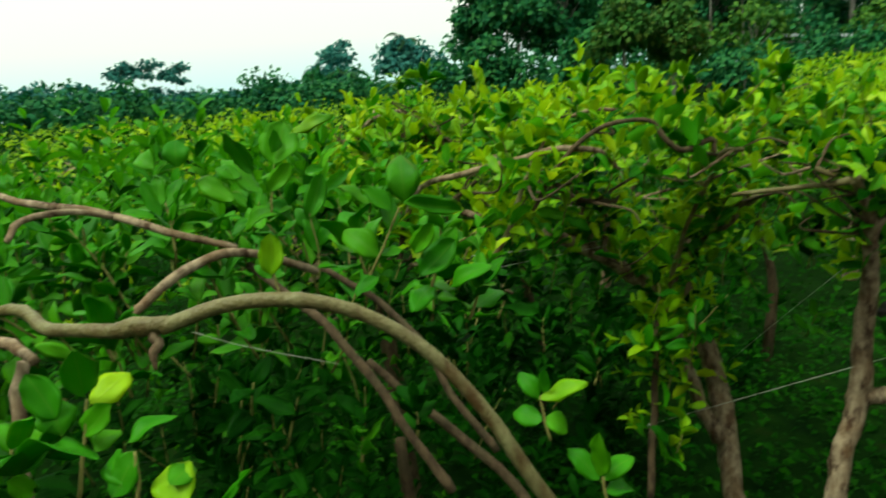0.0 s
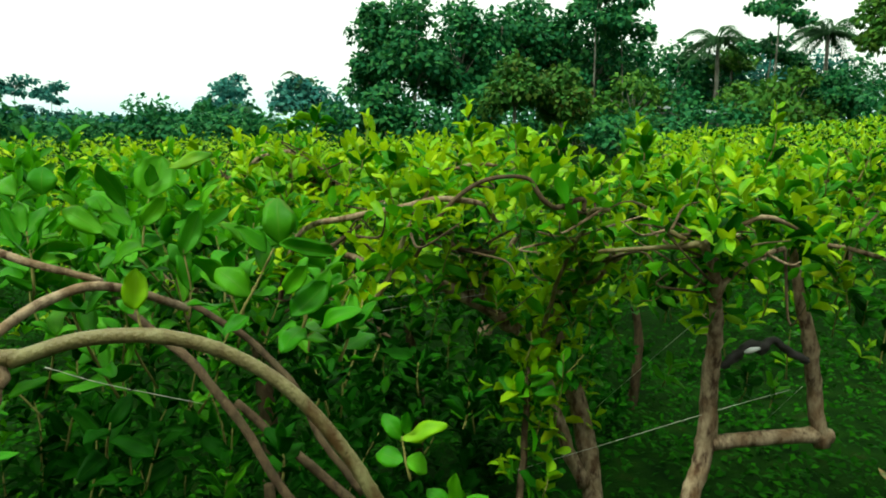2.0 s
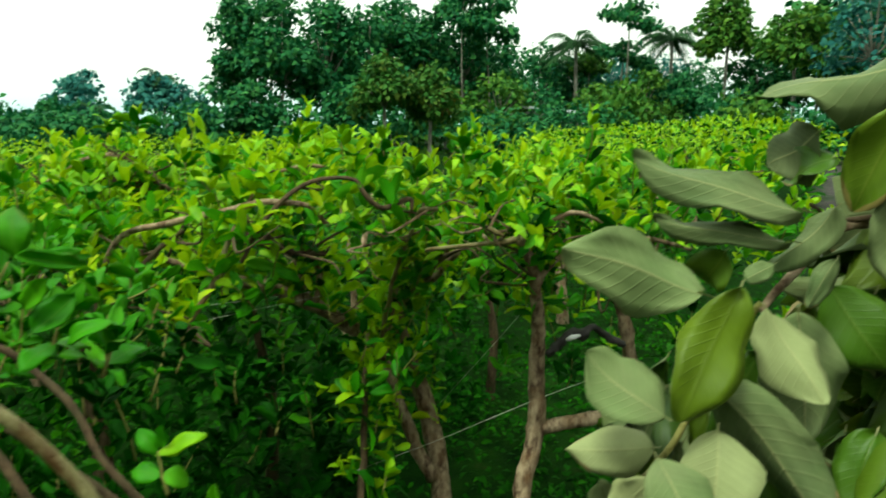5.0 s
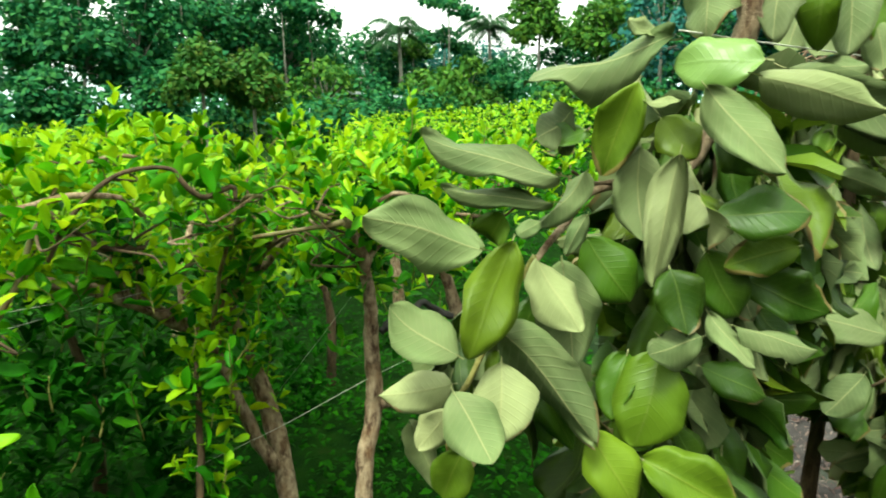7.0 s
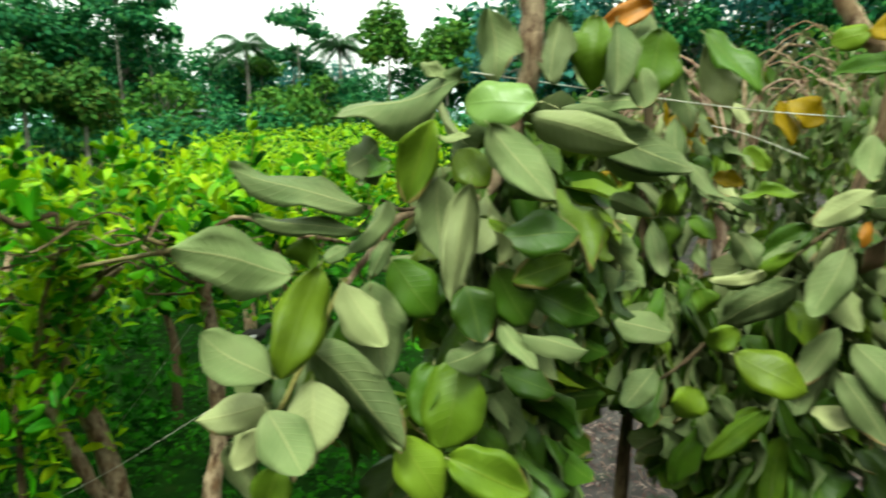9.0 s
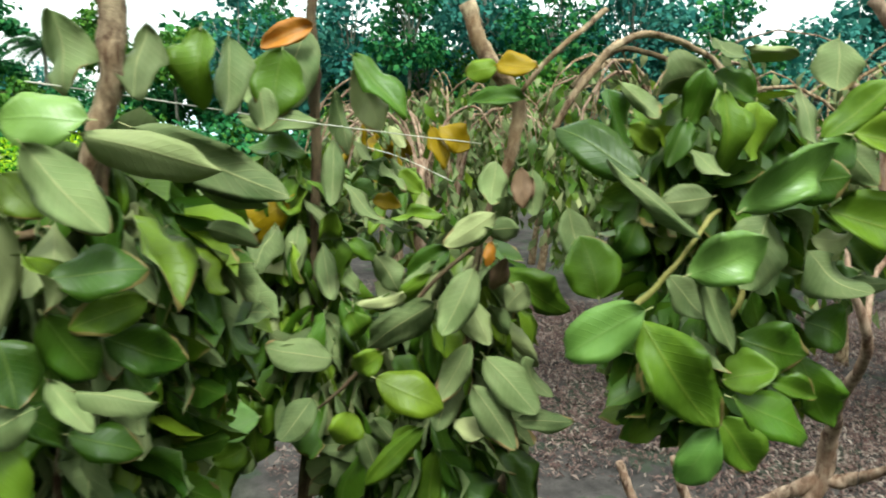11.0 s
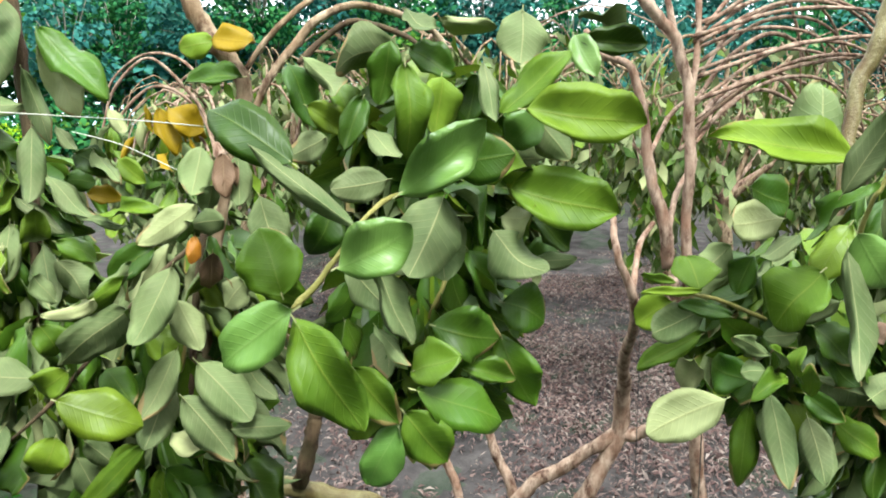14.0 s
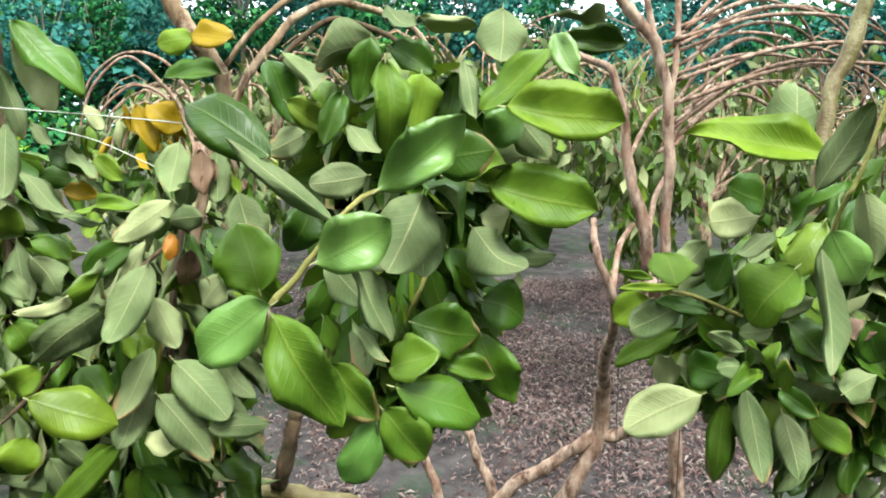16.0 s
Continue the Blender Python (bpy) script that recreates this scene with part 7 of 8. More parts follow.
limb(bowed, [(2.309, 0.788, 1.481, 0.0059), (2.329, 0.847, 1.656, 0.0059), (2.289, 0.900, 1.757, 0.0058), (2.238, 0.968, 1.825, 0.0047), (2.202, 1.061, 1.738, 0.0047), (2.176, 1.090, 1.638, 0.0038), (2.154, 1.106, 1.538, 0.0029)], mat=BARK_GREY, sides=8, label="bare bowed twig")
limb(bowed, [(2.306, 0.787, 1.464, 0.0059), (2.325, 0.837, 1.621, 0.0050), (2.325, 0.918, 1.717, 0.0050), (2.310, 1.013, 1.743, 0.0050), (2.279, 1.094, 1.673, 0.0050), (2.265, 1.114, 1.621, 0.0040), (2.240, 1.121, 1.499, 0.0030)], mat=BARK_GREY, sides=8, label="bare bowed twig")
limb(bowed, [(2.322, 0.787, 1.551, 0.0050), (2.427, 0.875, 1.693, 0.0052), (2.476, 0.971, 1.806, 0.0053), (2.511, 1.086, 1.863, 0.0054), (2.489, 1.180, 1.857, 0.0043), (2.459, 1.262, 1.791, 0.0043), (2.437, 1.297, 1.715, 0.0032)], mat=BARK_GREY, sides=8, label="bare bowed twig")
limb(bowed, [(2.215, 0.734, 1.438, 0.0047), (2.229, 0.789, 1.571, 0.0047), (2.184, 0.829, 1.637, 0.0046), (2.133, 0.865, 1.661, 0.0036), (2.115, 0.919, 1.629, 0.0036), (2.094, 0.940, 1.542, 0.0027)], mat=BARK_GREY, sides=8, label="bare bowed twig")
limb(bowed, [(2.317, 0.781, 1.516, 0.0050), (2.352, 0.743, 1.656, 0.0050), (2.376, 0.693, 1.725, 0.0050), (2.394, 0.625, 1.743, 0.0040), (2.393, 0.570, 1.673, 0.0030)], mat=BARK_GREY, sides=8, label="bare bowed twig")
drooping_leaves(bowed, np.random.default_rng(171), (2.126, 0.855, 1.613), (0.10, 0.10, 0.09), 24, 0.10, ("yellow", "olive", "olive", "mature"))
drooping_leaves(bowed, np.random.default_rng(172), (2.153, 1.068, 1.488), (0.12, 0.12, 0.14), 40, 0.11, ("mature", "olive", "mature"))
drooping_leaves(bowed, np.random.default_rng(173), (2.197, 0.817, 1.438), (0.14, 0.12, 0.16), 50, 0.11, ("olive", "mature", "mature"))
snag = thing("guava_stump", (1.568, 0.244, 0.488), "low sawn guava fork with a dark broken stub", "stump")
limb(snag, [(1.599, 0.368, 0.940, 0.0158), (1.599, 0.312, 0.874, 0.0207), (1.608, 0.246, 0.847, 0.0219), (1.648, 0.160, 0.811, 0.0223), (1.688, 0.070, 0.772, 0.0215), (1.718, 0.002, 0.628, 0.0233), (1.734, -0.017, 0.318, 0.0271)], "trunk", mat=BARK_PALE, lumps=0.1)
limb(snag, [(1.602, 0.222, 0.861, 0.0169), (1.593, 0.196, 0.936, 0.0166), (1.595, 0.181, 1.000, 0.0152), (1.604, 0.171, 1.037, 0.0141)], "stub", mat=TWIG, lumps=0.15, label="dark broken stub")
log_right = thing("fallen_branch", (1.932, -0.755, 0.797), "pale fallen guava branch lying on the soil", "branch")
limb(log_right, [(2.9, -1.35, 0.03, 0.035), (2.6, -1.05, 0.06, 0.04), (2.3, -0.85, 0.10, 0.04), (2.15, -0.62, 0.32, 0.035)], "limb", mat=BARK_PALE, lumps=0.12)



# ---- the pruned field: bowed, tied-down trees on bare soil ----
def pruned_tree(rng, bows, leaves):
    """A guava tree with bare bowed branches, tied down, leaves hanging from their ends."""
    tree = thing("guava_tree", (0, 0, 0), "pruned guava tree with bare bowed branches and hanging leaves", "tree", "pruned guava trees")
    fork = np.array([rng.normal(0, 0.08), rng.normal(0, 0.08), rng.uniform(0.8, 1.15)])
    part("trunk", tubes_mesh("trunk", [[(0, 0, -0.05, 0.05), (*(fork * 0.5), 0.042), (*fork, 0.038)]], BARK, 8, 5), tree)
    old, under = [], []
    for i in range(bows):
        a = 2 * np.pi * i / bows + rng.normal(0, 0.3)
        o = np.array([math.cos(a), math.sin(a), 0.0])
        reach, h = rng.uniform(0.45, 1.0), rng.uniform(1.5, 2.12)
        start = fork + o * 0.08 + (0, 0, rng.uniform(0.1, 0.3))
        end = o * reach + (0, 0, h - rng.uniform(0.2, 0.55))
        run = [(*fork, 0.02), (*start, 0.018), (*(o * reach * 0.3 + (0, 0, h - 0.1)), 0.013), (*(o * reach * 0.65 + (0, 0, h)), 0.010),
               (*(o * reach * 0.93 + (0, 0, h - 0.18)), 0.008), (*end, 0.005)]
        runs = [run]
        for _ in range(3):
            turn = o * rng.uniform(0.5, 1.0) + np.array([-o[1], o[0], 0]) * rng.normal(0, 0.5)
            m = o * reach * rng.uniform(0.3, 0.6) + (0, 0, h - rng.uniform(-0.05, 0.15))
            runs.append([(*m, 0.006), (*(m + turn * 0.2 + (0, 0, 0.1)), 0.005), (*(m + turn * 0.42 + (0, 0, -0.02)), 0.004), (*(m + turn * 0.5 + (0, 0, -0.22)), 0.003)])
        part("branch", tubes_mesh("branch", runs, BARK_GREY if i % 2 else BARK, 5, 2), tree)
        for _ in range(leaves):
            b = end + rng.normal(0, 1, 3) * (0.075, 0.075, 0.14) - (0, 0, 0.1)
            d = np.array([rng.normal(0, 0.4), rng.normal(0, 0.4), -1.0])
            s = rng.uniform(0.08, 0.13)
            (old if rng.random() < 0.5 else under).append([*b, *d, *rng.standard_normal(3), s, s * 0.45])
        for _ in range(leaves // 4):
            f = rng.random()
            b = o * reach * (0.25 + 0.6 * f) + (0, 0, h - 0.06) + rng.normal(0, 1, 3) * (0.09, 0.09, 0.07)
            d = np.array([rng.normal(0, 0.5), rng.normal(0, 0.5), -0.8])
            s = rng.uniform(0.08, 0.13)
            (old if rng.random() < 0.3 else under).append([*b, *d, *rng.standard_normal(3), s, s * 0.45])
    part("foliage", leaf_rows_mesh("foliage", old, MATURE, 2, 1), tree)["kind"] = "stuff"
    part("dull_foliage", leaf_rows_mesh("dull_foliage", under, UNDER, 2, 1), tree, "pale leaf undersides")["kind"] = "stuff"
    return tree


rng = np.random.default_rng(77)
pruned = [pruned_tree(np.random.default_rng(100 + i), 8, 150) for i in range(4)]
k = 0
for ring, step in ((4.3, 21), (5.7, 17), (7.4, 14), (9.4, 11.5), (11.6, 10), (14.2, 9), (17.5, 8), (21.5, 7)):
    bearing = 56 + step * 0.3
    while bearing < 125:
        r = ring + rng.normal(0, 0.3)
        x, y = 0.4 + r * math.sin(radians(bearing)), -0.4 + r * math.cos(radians(bearing))
        m = Matrix.Translation((x, y, ground_z(x, y))) @ Matrix.Rotation(rng.random() * 6.28, 4, "Z")
        if k < 4:
            pruned[k].matrix_basis = m
        else:
            copy_thing(pruned[k % 4], m)
        k += 1
        bearing += step * rng.uniform(0.8, 1.2)

# ---- ground cover ----
weeds = []
rng = np.random.default_rng(5)
while len(weeds) < 38000:
    bearing, r = radians(rng.uniform(-46, 47)), 0.7 + 9.0 * rng.random() ** 0.75
    x, y = 0.2 + r * math.sin(bearing), -0.2 + r * math.cos(bearing)
    if rng.random() > 0.35 + 1.2 * (0.5 + 0.5 * noise.noise((x * 1.3, y * 1.3, 4.0))) - (0.5 if bearing > 0.7 else 0):
        continue
    tall = 0.04 + 0.34 * max(0.0, 0.3 + 1.4 * noise.noise((x * 1.6, y * 1.6, 9.0)))
    s = rng.uniform(0.025, 0.062)
    d = (*rng.normal(0, 1, 2), rng.uniform(-0.1, 0.7))
    weeds.append([x, y, ground_z(x, y) + tall * rng.random(), *d, *rng.normal(0, 0.5, 2), 1.0, s, s * rng.uniform(0.4, 0.75)])
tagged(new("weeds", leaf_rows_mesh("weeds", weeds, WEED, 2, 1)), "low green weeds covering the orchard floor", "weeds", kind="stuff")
litter = []
rng = np.random.default_rng(6)
while len(litter) < 76000:
    bearing, r = radians(rng.uniform(46, 124) if rng.random() < 0.4 else rng.uniform(66, 106)), 0.9 + 7.5 * rng.random() ** 0.6
    x, y = 0.4 + r * math.sin(bearing), -0.4 + r * math.cos(bearing)
    heap = noise.noise((x * 0.55 + 3.1, y * 0.55, 2.0)) + 0.3 * noise.noise((x * 2, y * 2, 7.0))
    band = 0.75 if 3.5 < r < 7.0 else -0.25 if r < 3.1 else 0.0
    if rng.random() > 0.45 + 2.4 * heap + band:
        continue
    s = rng.uniform(0.018, 0.058)
    d = (*rng.normal(0, 1, 2), rng.normal(0, 0.3))
    litter.append([x, y, ground_z(x, y) + 0.004 + rng.random() * 0.03 * (1 + 2 * max(0, heap)), *d, *rng.normal(0, 0.45, 2), 1.0, s, s * rng.uniform(0.12, 0.34)])
tagged(new("leaf_litter", leaf_rows_mesh("leaf_litter", litter, LITTER, 2, 1, 0.4, 0.5)), "dry reddish-brown leaf litter and prunings on the soil", "leaf litter", kind="stuff")

# ---- strings that hold the branches down ----
def twine(points, label="pale plastic twine tied between branches", mat=None, r=0.0007):
    a = [(*p, r) for p in points]
    me = tubes_mesh("twine", [a], mat or STRING, 5, 4, 0.0)
    return tagged(new("twine", me), label, "twine", "tie-down twines")


twine([(0.606, 0.277, 1.668), (0.722, 0.277, 1.662), (0.895, 0.250, 1.649), (1.199, 0.239, 1.635), (1.210, 0.135, 1.625)], r=0.0008)
twine([(1.219, 0.357, 1.620), (1.214, 0.272, 1.601), (1.200, 0.176, 1.567)])
twine([(0.014, 1.833, 1.086), (0.180, 1.817, 1.114), (0.369, 1.798, 1.144)])
twine([(-0.040, 1.847, 1.127), (0.149, 1.825, 1.140), (0.354, 1.803, 1.157)])
twine([(0.792, 2.033, 0.680), (0.858, 1.790, 0.925), (0.861, 1.495, 1.152)])
twine([(0.431, 1.651, 0.684), (0.704, 1.765, 0.680), (0.900, 1.558, 0.856), (1.154, 1.563, 0.911)])
twine([(1.236, 1.795, 0.705), (1.208, 1.593, 0.905)])
twine([(-0.272, 0.609, 1.390), (-0.234, 0.648, 1.356), (-0.161, 0.727, 1.298)], r=0.00022)
twine([(1.844, -0.472, 1.161), (1.825, -0.481, 1.052), (1.825, -0.481, -0.05)], "thin black tie wire hanging from a branch", WIRE, 0.0009)
twine([(1.387, -0.545, 1.223), (1.367, -0.549, 1.115), (1.357, -0.551, -0.05)], "thin black tie wire hanging from a branch", WIRE, 0.0009)


# ---- distance: forest edge, palms, a shed ----
def crown_rows(rng, center, radii, count, size):
    rows = []
    for _ in range(count):
        p = rng.standard_normal(3)
        p /= np.linalg.norm(p)
        q = np.asarray(center) + p * radii * rng.uniform(0.5, 1.25)
        d = p * (1, 1, 0.4) + rng.normal(0, 0.6, 3) - (0, 0, 0.25)
        s = size * rng.uniform(0.6, 1.3)
        rows.append([*q, *d, *(p * 0.6 + rng.normal(0, 0.5, 3) + (0, 0, 0.7)), s, s * rng.uniform(0.55, 0.85)])
    return rows


def forest_tree(top, width, bottom, mat, leaf_size, count, seed, trunk=0.14, lobes=24, label="unseen broadleaf tree added behind the way to block sky light", gap=0.0):
    """A far tree whose highest leaf is at top; its crown is width across and ends bottom metres above the ground."""
    rng = np.random.default_rng(seed)
    x, y, z = top
    tree = thing("forest_tree", (x, y, 0), label, "tree", "forest edge")
    deep = z - bottom
    lean = rng.normal(0, 0.02, 2) * z
    hub = np.array([x + lean[0], y + lean[1], bottom + 0.35 * deep])
    runs = [[(x, y, -0.2, trunk), (x + lean[0] * 0.3, y + lean[1] * 0.3, bottom * 0.5 + 0.2, trunk * 0.85), (*hub, trunk * 0.6)]]
    count, leaf_size = int(count * 1.0), leaf_size * 0.92
    rows = []
    for i in range(lobes):
        a, r = 2.4 * i + rng.normal(0, 0.3), width * 0.5 * math.sqrt((i + 0.5) / lobes) * 0.78
        dome = math.sqrt(max(0.0, 1 - (r / (width * 0.5)) ** 2))
        lz = bottom + deep * (0.1 + 0.78 * dome * rng.uniform(0.25, 1.05)) if i > 2 else z - deep * 0.1
        if trunk < 0.1:
            lz = bottom + deep * (0.12 + 0.8 * (i * 0.618 % 1)) if i else z - deep * 0.1
            r *= 1.25
        c = np.array([x + r * math.cos(a), y + r * math.sin(a), lz])
        lr = np.array([width, width, min(deep * 0.8, width * 0.9)]) * (rng.uniform(0.13, 0.21) if trunk > 0.1 else rng.uniform(0.11, 0.19)) * rng.uniform(0.75, 1.15) * (1 - gap)
        runs.append([(*hub, trunk * 0.4), (*((hub + c) / 2 + (0, 0, 0.1)), trunk * 0.28), (*c, trunk * 0.12)])
        rows += crown_rows(rng, c, lr, count // lobes, leaf_size)
    part("trunk", tubes_mesh("trunk", runs, BARK_FAR, 4, 2), tree)
    part("crown", leaf_rows_mesh("crown", rows, mat, 2, 1), tree)["kind"] = "stuff"
    return tree


def palm(top, fronds, reach, seed, label="tall coconut palm with drooping fronds", trunk=0.16):
    rng = np.random.default_rng(seed)
    x, y, z = top
    z -= reach * 0.4
    tree = thing("palm_tree", (x, y, 0), label, "palm tree", "palms")
    part("trunk", tubes_mesh("trunk", [[(x + 0.4, y, -0.2, trunk * 1.3), (x + 0.1, y, z * 0.5, trunk), (x, y, z, trunk * 0.8)]], BARK_FAR, 8, 5), tree)
    for i in range(fronds):
        a = 2.4 * i + rng.normal(0, 0.2)
        rise = rng.uniform(-0.35, 1.5)
        o = np.array([math.cos(a), math.sin(a), 0])
        pts = [np.array([x, y, z]) + o * reach * f + (0, 0, reach * (rise * f - (0.55 + rise * 0.55) * f * f)) for f in np.linspace(0, 1, 13)]
        part("frond_rib", tubes_mesh("frond_rib", [[(*p, 0.03 * (1.1 - j / 12)) for j, p in enumerate(pts[::3])]], PALM_LEAF, 4, 3), tree)
        rows = []
        for j in range(1, 13):
            for sub in (0.0, 0.25, 0.5, 0.75):
                p = pts[j] * (1 - sub) + pts[j - 1] * sub
                side = np.array([-o[1], o[0], 0])
                for sgn in (1, -1):
                    d = sgn * side * 0.8 + o * 0.55 + (0, 0, -0.45 + rng.normal(0, 0.12))
                    s = reach * 0.24 * math.sin(math.pi * (0.12 + 0.8 * j / 13))
                    rows.append([*p, *d, 0, 0, 1.0, s, s * 0.13])
        part("frond", leaf_rows_mesh("frond", rows, PALM_LEAF, 2, 1), tree)
    return tree


# most of these far crowns wear the blue tint put in for haze
forest_tree((-84.6, 123.8, 7.86), 10.25, 1.44, CROWN_HAZY, 1.3, 700, 301, label="distant blue-green tree on the skyline")
forest_tree((-78.4, 127.8, 7.42), 11.64, 1.22, CROWN_HAZY, 1.3, 700, 302, label="distant blue-green tree on the skyline")
forest_tree((-72.3, 131.4, 6.94), 11.05, 1.00, CROWN_HAZY, 1.3, 700, 303, label="distant blue-green tree on the skyline")
forest_tree((-66.3, 134.5, 6.20), 10.36, 0.80, CROWN_HAZY, 1.3, 700, 304, label="distant blue-green tree on the skyline")
forest_tree((-60.2, 137.4, 5.32), 10.64, 0.60, CROWN_HAZY, 1.3, 700, 305, label="distant blue-green tree on the skyline")
forest_tree((-54.1, 139.9, 4.49), 10.91, 0.41, CROWN_HAZY, 1.3, 700, 306, label="distant blue-green tree on the skyline")
forest_tree((-48.1, 142.1, 3.62), 10.03, 0.30, CROWN_HAZY, 1.3, 700, 307, label="distant blue-green tree on the skyline")
forest_tree((-41.1, 144.2, 4.49), 9.09, 0.30, CROWN_HAZY, 1.3, 700, 308, label="distant blue-green tree on the skyline")
forest_tree((-34.9, 145.9, 4.39), 10.39, 0.30, CROWN_HAZY, 1.3, 700, 309, label="distant blue-green tree on the skyline")
forest_tree((-65.6, 134.9, 10.65), 4.33, 6.81, CROWN_HAZY, 1.0, 420, 310, 0.09, 20, "slender tree with a thin pale trunk and small crown")
forest_tree((-61.9, 136.6, 10.89), 6.71, 7.00, CROWN_HAZY, 1.0, 420, 311, 0.09, 20, "slender tree with a thin pale trunk and small crown")
forest_tree((-56.5, 138.9, 9.90), 5.36, 5.91, CROWN_HAZY, 1.0, 420, 312, 0.09, 20, "slender tree with a thin pale trunk and small crown")
forest_tree((-15.8, 88.6, 6.82), 7.70, 0.41, CROWN_HAZY, 0.8, 1400, 313, label="distant blue-green tree on the skyline")
forest_tree((-15.7, 93.7, 8.33), 3.55, 5.44, CROWN_HAZY, 0.7, 400, 314, 0.09, 20, "slender tree with a thin pale trunk and small crown")
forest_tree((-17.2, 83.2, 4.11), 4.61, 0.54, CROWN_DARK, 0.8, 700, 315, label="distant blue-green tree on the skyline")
forest_tree((-6.1, 79.8, 6.79), 6.67, 2.23, CROWN_HAZY, 0.7, 1500, 316, label="distant blue-green tree on the skyline")
forest_tree((-2.2, 75.0, 4.48), 4.22, 0.62, CROWN_HAZY, 0.7, 800, 317, label="distant blue-green tree on the skyline")
forest_tree((-9.1, 69.4, 2.23), 6.67, 0.30, CROWN_DARK, 0.7, 800, 318, label="distant blue-green tree on the skyline")
forest_tree((-20.4, 77.3, 1.92), 7.35, 0.30, CROWN_DARK, 0.7, 800, 319, label="distant blue-green tree on the skyline")
forest_tree((-28.2, 74.8, 1.93), 9.37, 0.30, CROWN_DARK, 0.7, 900, 320, label="distant blue-green tree on the skyline")
forest_tree((-34.7, 72.1, 2.25), 8.93, 0.30, CROWN_DARK, 0.7, 900, 321, label="distant blue-green tree on the skyline")
forest_tree((1.2, 42.0, 8.83), 3.97, 1.84, CROWN_DARK, 0.42, 3000, 322, label="tall dark broadleaf tree at the forest edge")
forest_tree((3.4, 39.8, 8.55), 4.74, 1.14, CROWN_DARK, 0.42, 2800, 323, label="tall dark broadleaf tree at the forest edge")
forest_tree((6.4, 41.5, 8.60), 4.97, 1.05, CROWN_DARK, 0.42, 2800, 324, label="tall dark broadleaf tree at the forest edge")
forest_tree((10.8, 43.7, 9.24), 3.87, 4.63, CROWN_DARK, 0.42, 1800, 325, label="tall dark broadleaf tree at the forest edge")
forest_tree((8.7, 42.1, 8.23), 5.76, 1.16, CROWN_DARK, 0.42, 3000, 326, label="tall dark broadleaf tree at the forest edge")
forest_tree((13.1, 44.1, 8.86), 3.93, 1.41, CROWN_DARK, 0.42, 2000, 327, label="tall dark broadleaf tree at the forest edge")
forest_tree((6.8, 29.2, 4.33), 2.86, 1.40, CROWN_RUST, 0.32, 2200, 328, label="broad low tree with reddish-brown dying leaves")
forest_tree((9.0, 29.7, 4.07), 2.68, 1.28, CROWN_RUST, 0.32, 2000, 329, label="broad low tree with reddish-brown dying leaves")
forest_tree((5.6, 32.5, 3.38), 2.39, 1.16, CROWN_DARK, 0.32, 1200, 330, label="tall dark broadleaf tree at the forest edge")
forest_tree((1.6, 36.0, 3.65), 3.19, 1.07, CROWN_DARK, 0.36, 1500, 331, label="tall dark broadleaf tree at the forest edge")
forest_tree((15.0, 42.4, 10.15), 3.09, 7.01, CROWN_DARK, 0.4, 1300, 332, 0.09, 20, "slender tree with a thin pale trunk and small crown")
forest_tree((17.1, 42.7, 9.86), 3.13, 6.79, CROWN_DARK, 0.4, 1300, 333, 0.09, 20, "slender tree with a thin pale trunk and small crown")
forest_tree((18.7, 51.7, 7.54), 4.98, 1.30, CROWN_DARK, 0.45, 1300, 334, label="tall dark broadleaf tree at the forest edge")
forest_tree((21.7, 51.6, 8.11), 3.88, 1.02, CROWN_DARK, 0.45, 1100, 335, label="tall dark broadleaf tree at the forest edge")
forest_tree((16.1, 38.8, 4.48), 5.04, 0.52, CROWN_FRESH, 0.36, 1500, 336, label="fresh green shrub tree at the forest edge")
forest_tree((25.0, 52.3, 7.76), 5.65, 0.94, CROWN_DARK, 0.45, 1600, 337, label="tall dark broadleaf tree at the forest edge")
forest_tree((18.7, 39.8, 4.04), 5.21, 0.44, CROWN_DARK, 0.36, 1300, 338, label="tall dark broadleaf tree at the forest edge")
forest_tree((28.6, 52.7, 7.13), 6.32, 0.86, CROWN_DARK, 0.45, 1700, 339, label="tall dark broadleaf tree at the forest edge")
forest_tree((28.7, 50.4, 7.32), 3.38, 5.27, CROWN_FRESH, 0.42, 900, 340, label="tall dark broadleaf tree at the forest edge")
forest_tree((31.9, 50.8, 6.67), 6.70, 0.79, CROWN_HAZY, 0.5, 1500, 341, label="tall dark broadleaf tree at the forest edge")
forest_tree((22.2, 38.0, 4.02), 3.35, 1.04, CROWN_FRESH, 0.34, 1100, 342, label="fresh green young tree")
forest_tree((28.0, 41.4, 5.20), 5.03, 0.90, CROWN_FRESH, 0.36, 1600, 343, label="tall dark broadleaf tree at the forest edge")
forest_tree((38.1, 51.4, 6.07), 6.29, 0.65, CROWN_DARK, 0.42, 1700, 344, label="tall dark broadleaf tree at the forest edge")
forest_tree((26.9, 42.1, 9.90), 3.50, 7.70, CROWN_DARK, 0.42, 800, 345, 0.09, 20, "slender tree with a thin pale trunk and small crown")
forest_tree((27.5, 44.1, 7.48), 3.34, 5.86, CROWN_DARK, 0.42, 600, 346, 0.09, 20, "slender tree with a thin pale trunk and small crown")
forest_tree((29.0, 43.2, 6.28), 1.83, 5.39, CROWN_DARK, 0.42, 300, 347, 0.09, 20, "slender tree with a thin pale trunk and small crown")
forest_tree((30.7, 36.9, 9.53), 3.87, 5.09, CROWN_FRESH, 0.42, 2000, 348, label="tall tree with bright yellow-green young leaves")
forest_tree((31.7, 32.0, 7.82), 5.41, 3.78, CROWN_FRESH, 0.42, 2400, 349, label="tall tree with bright yellow-green young leaves")
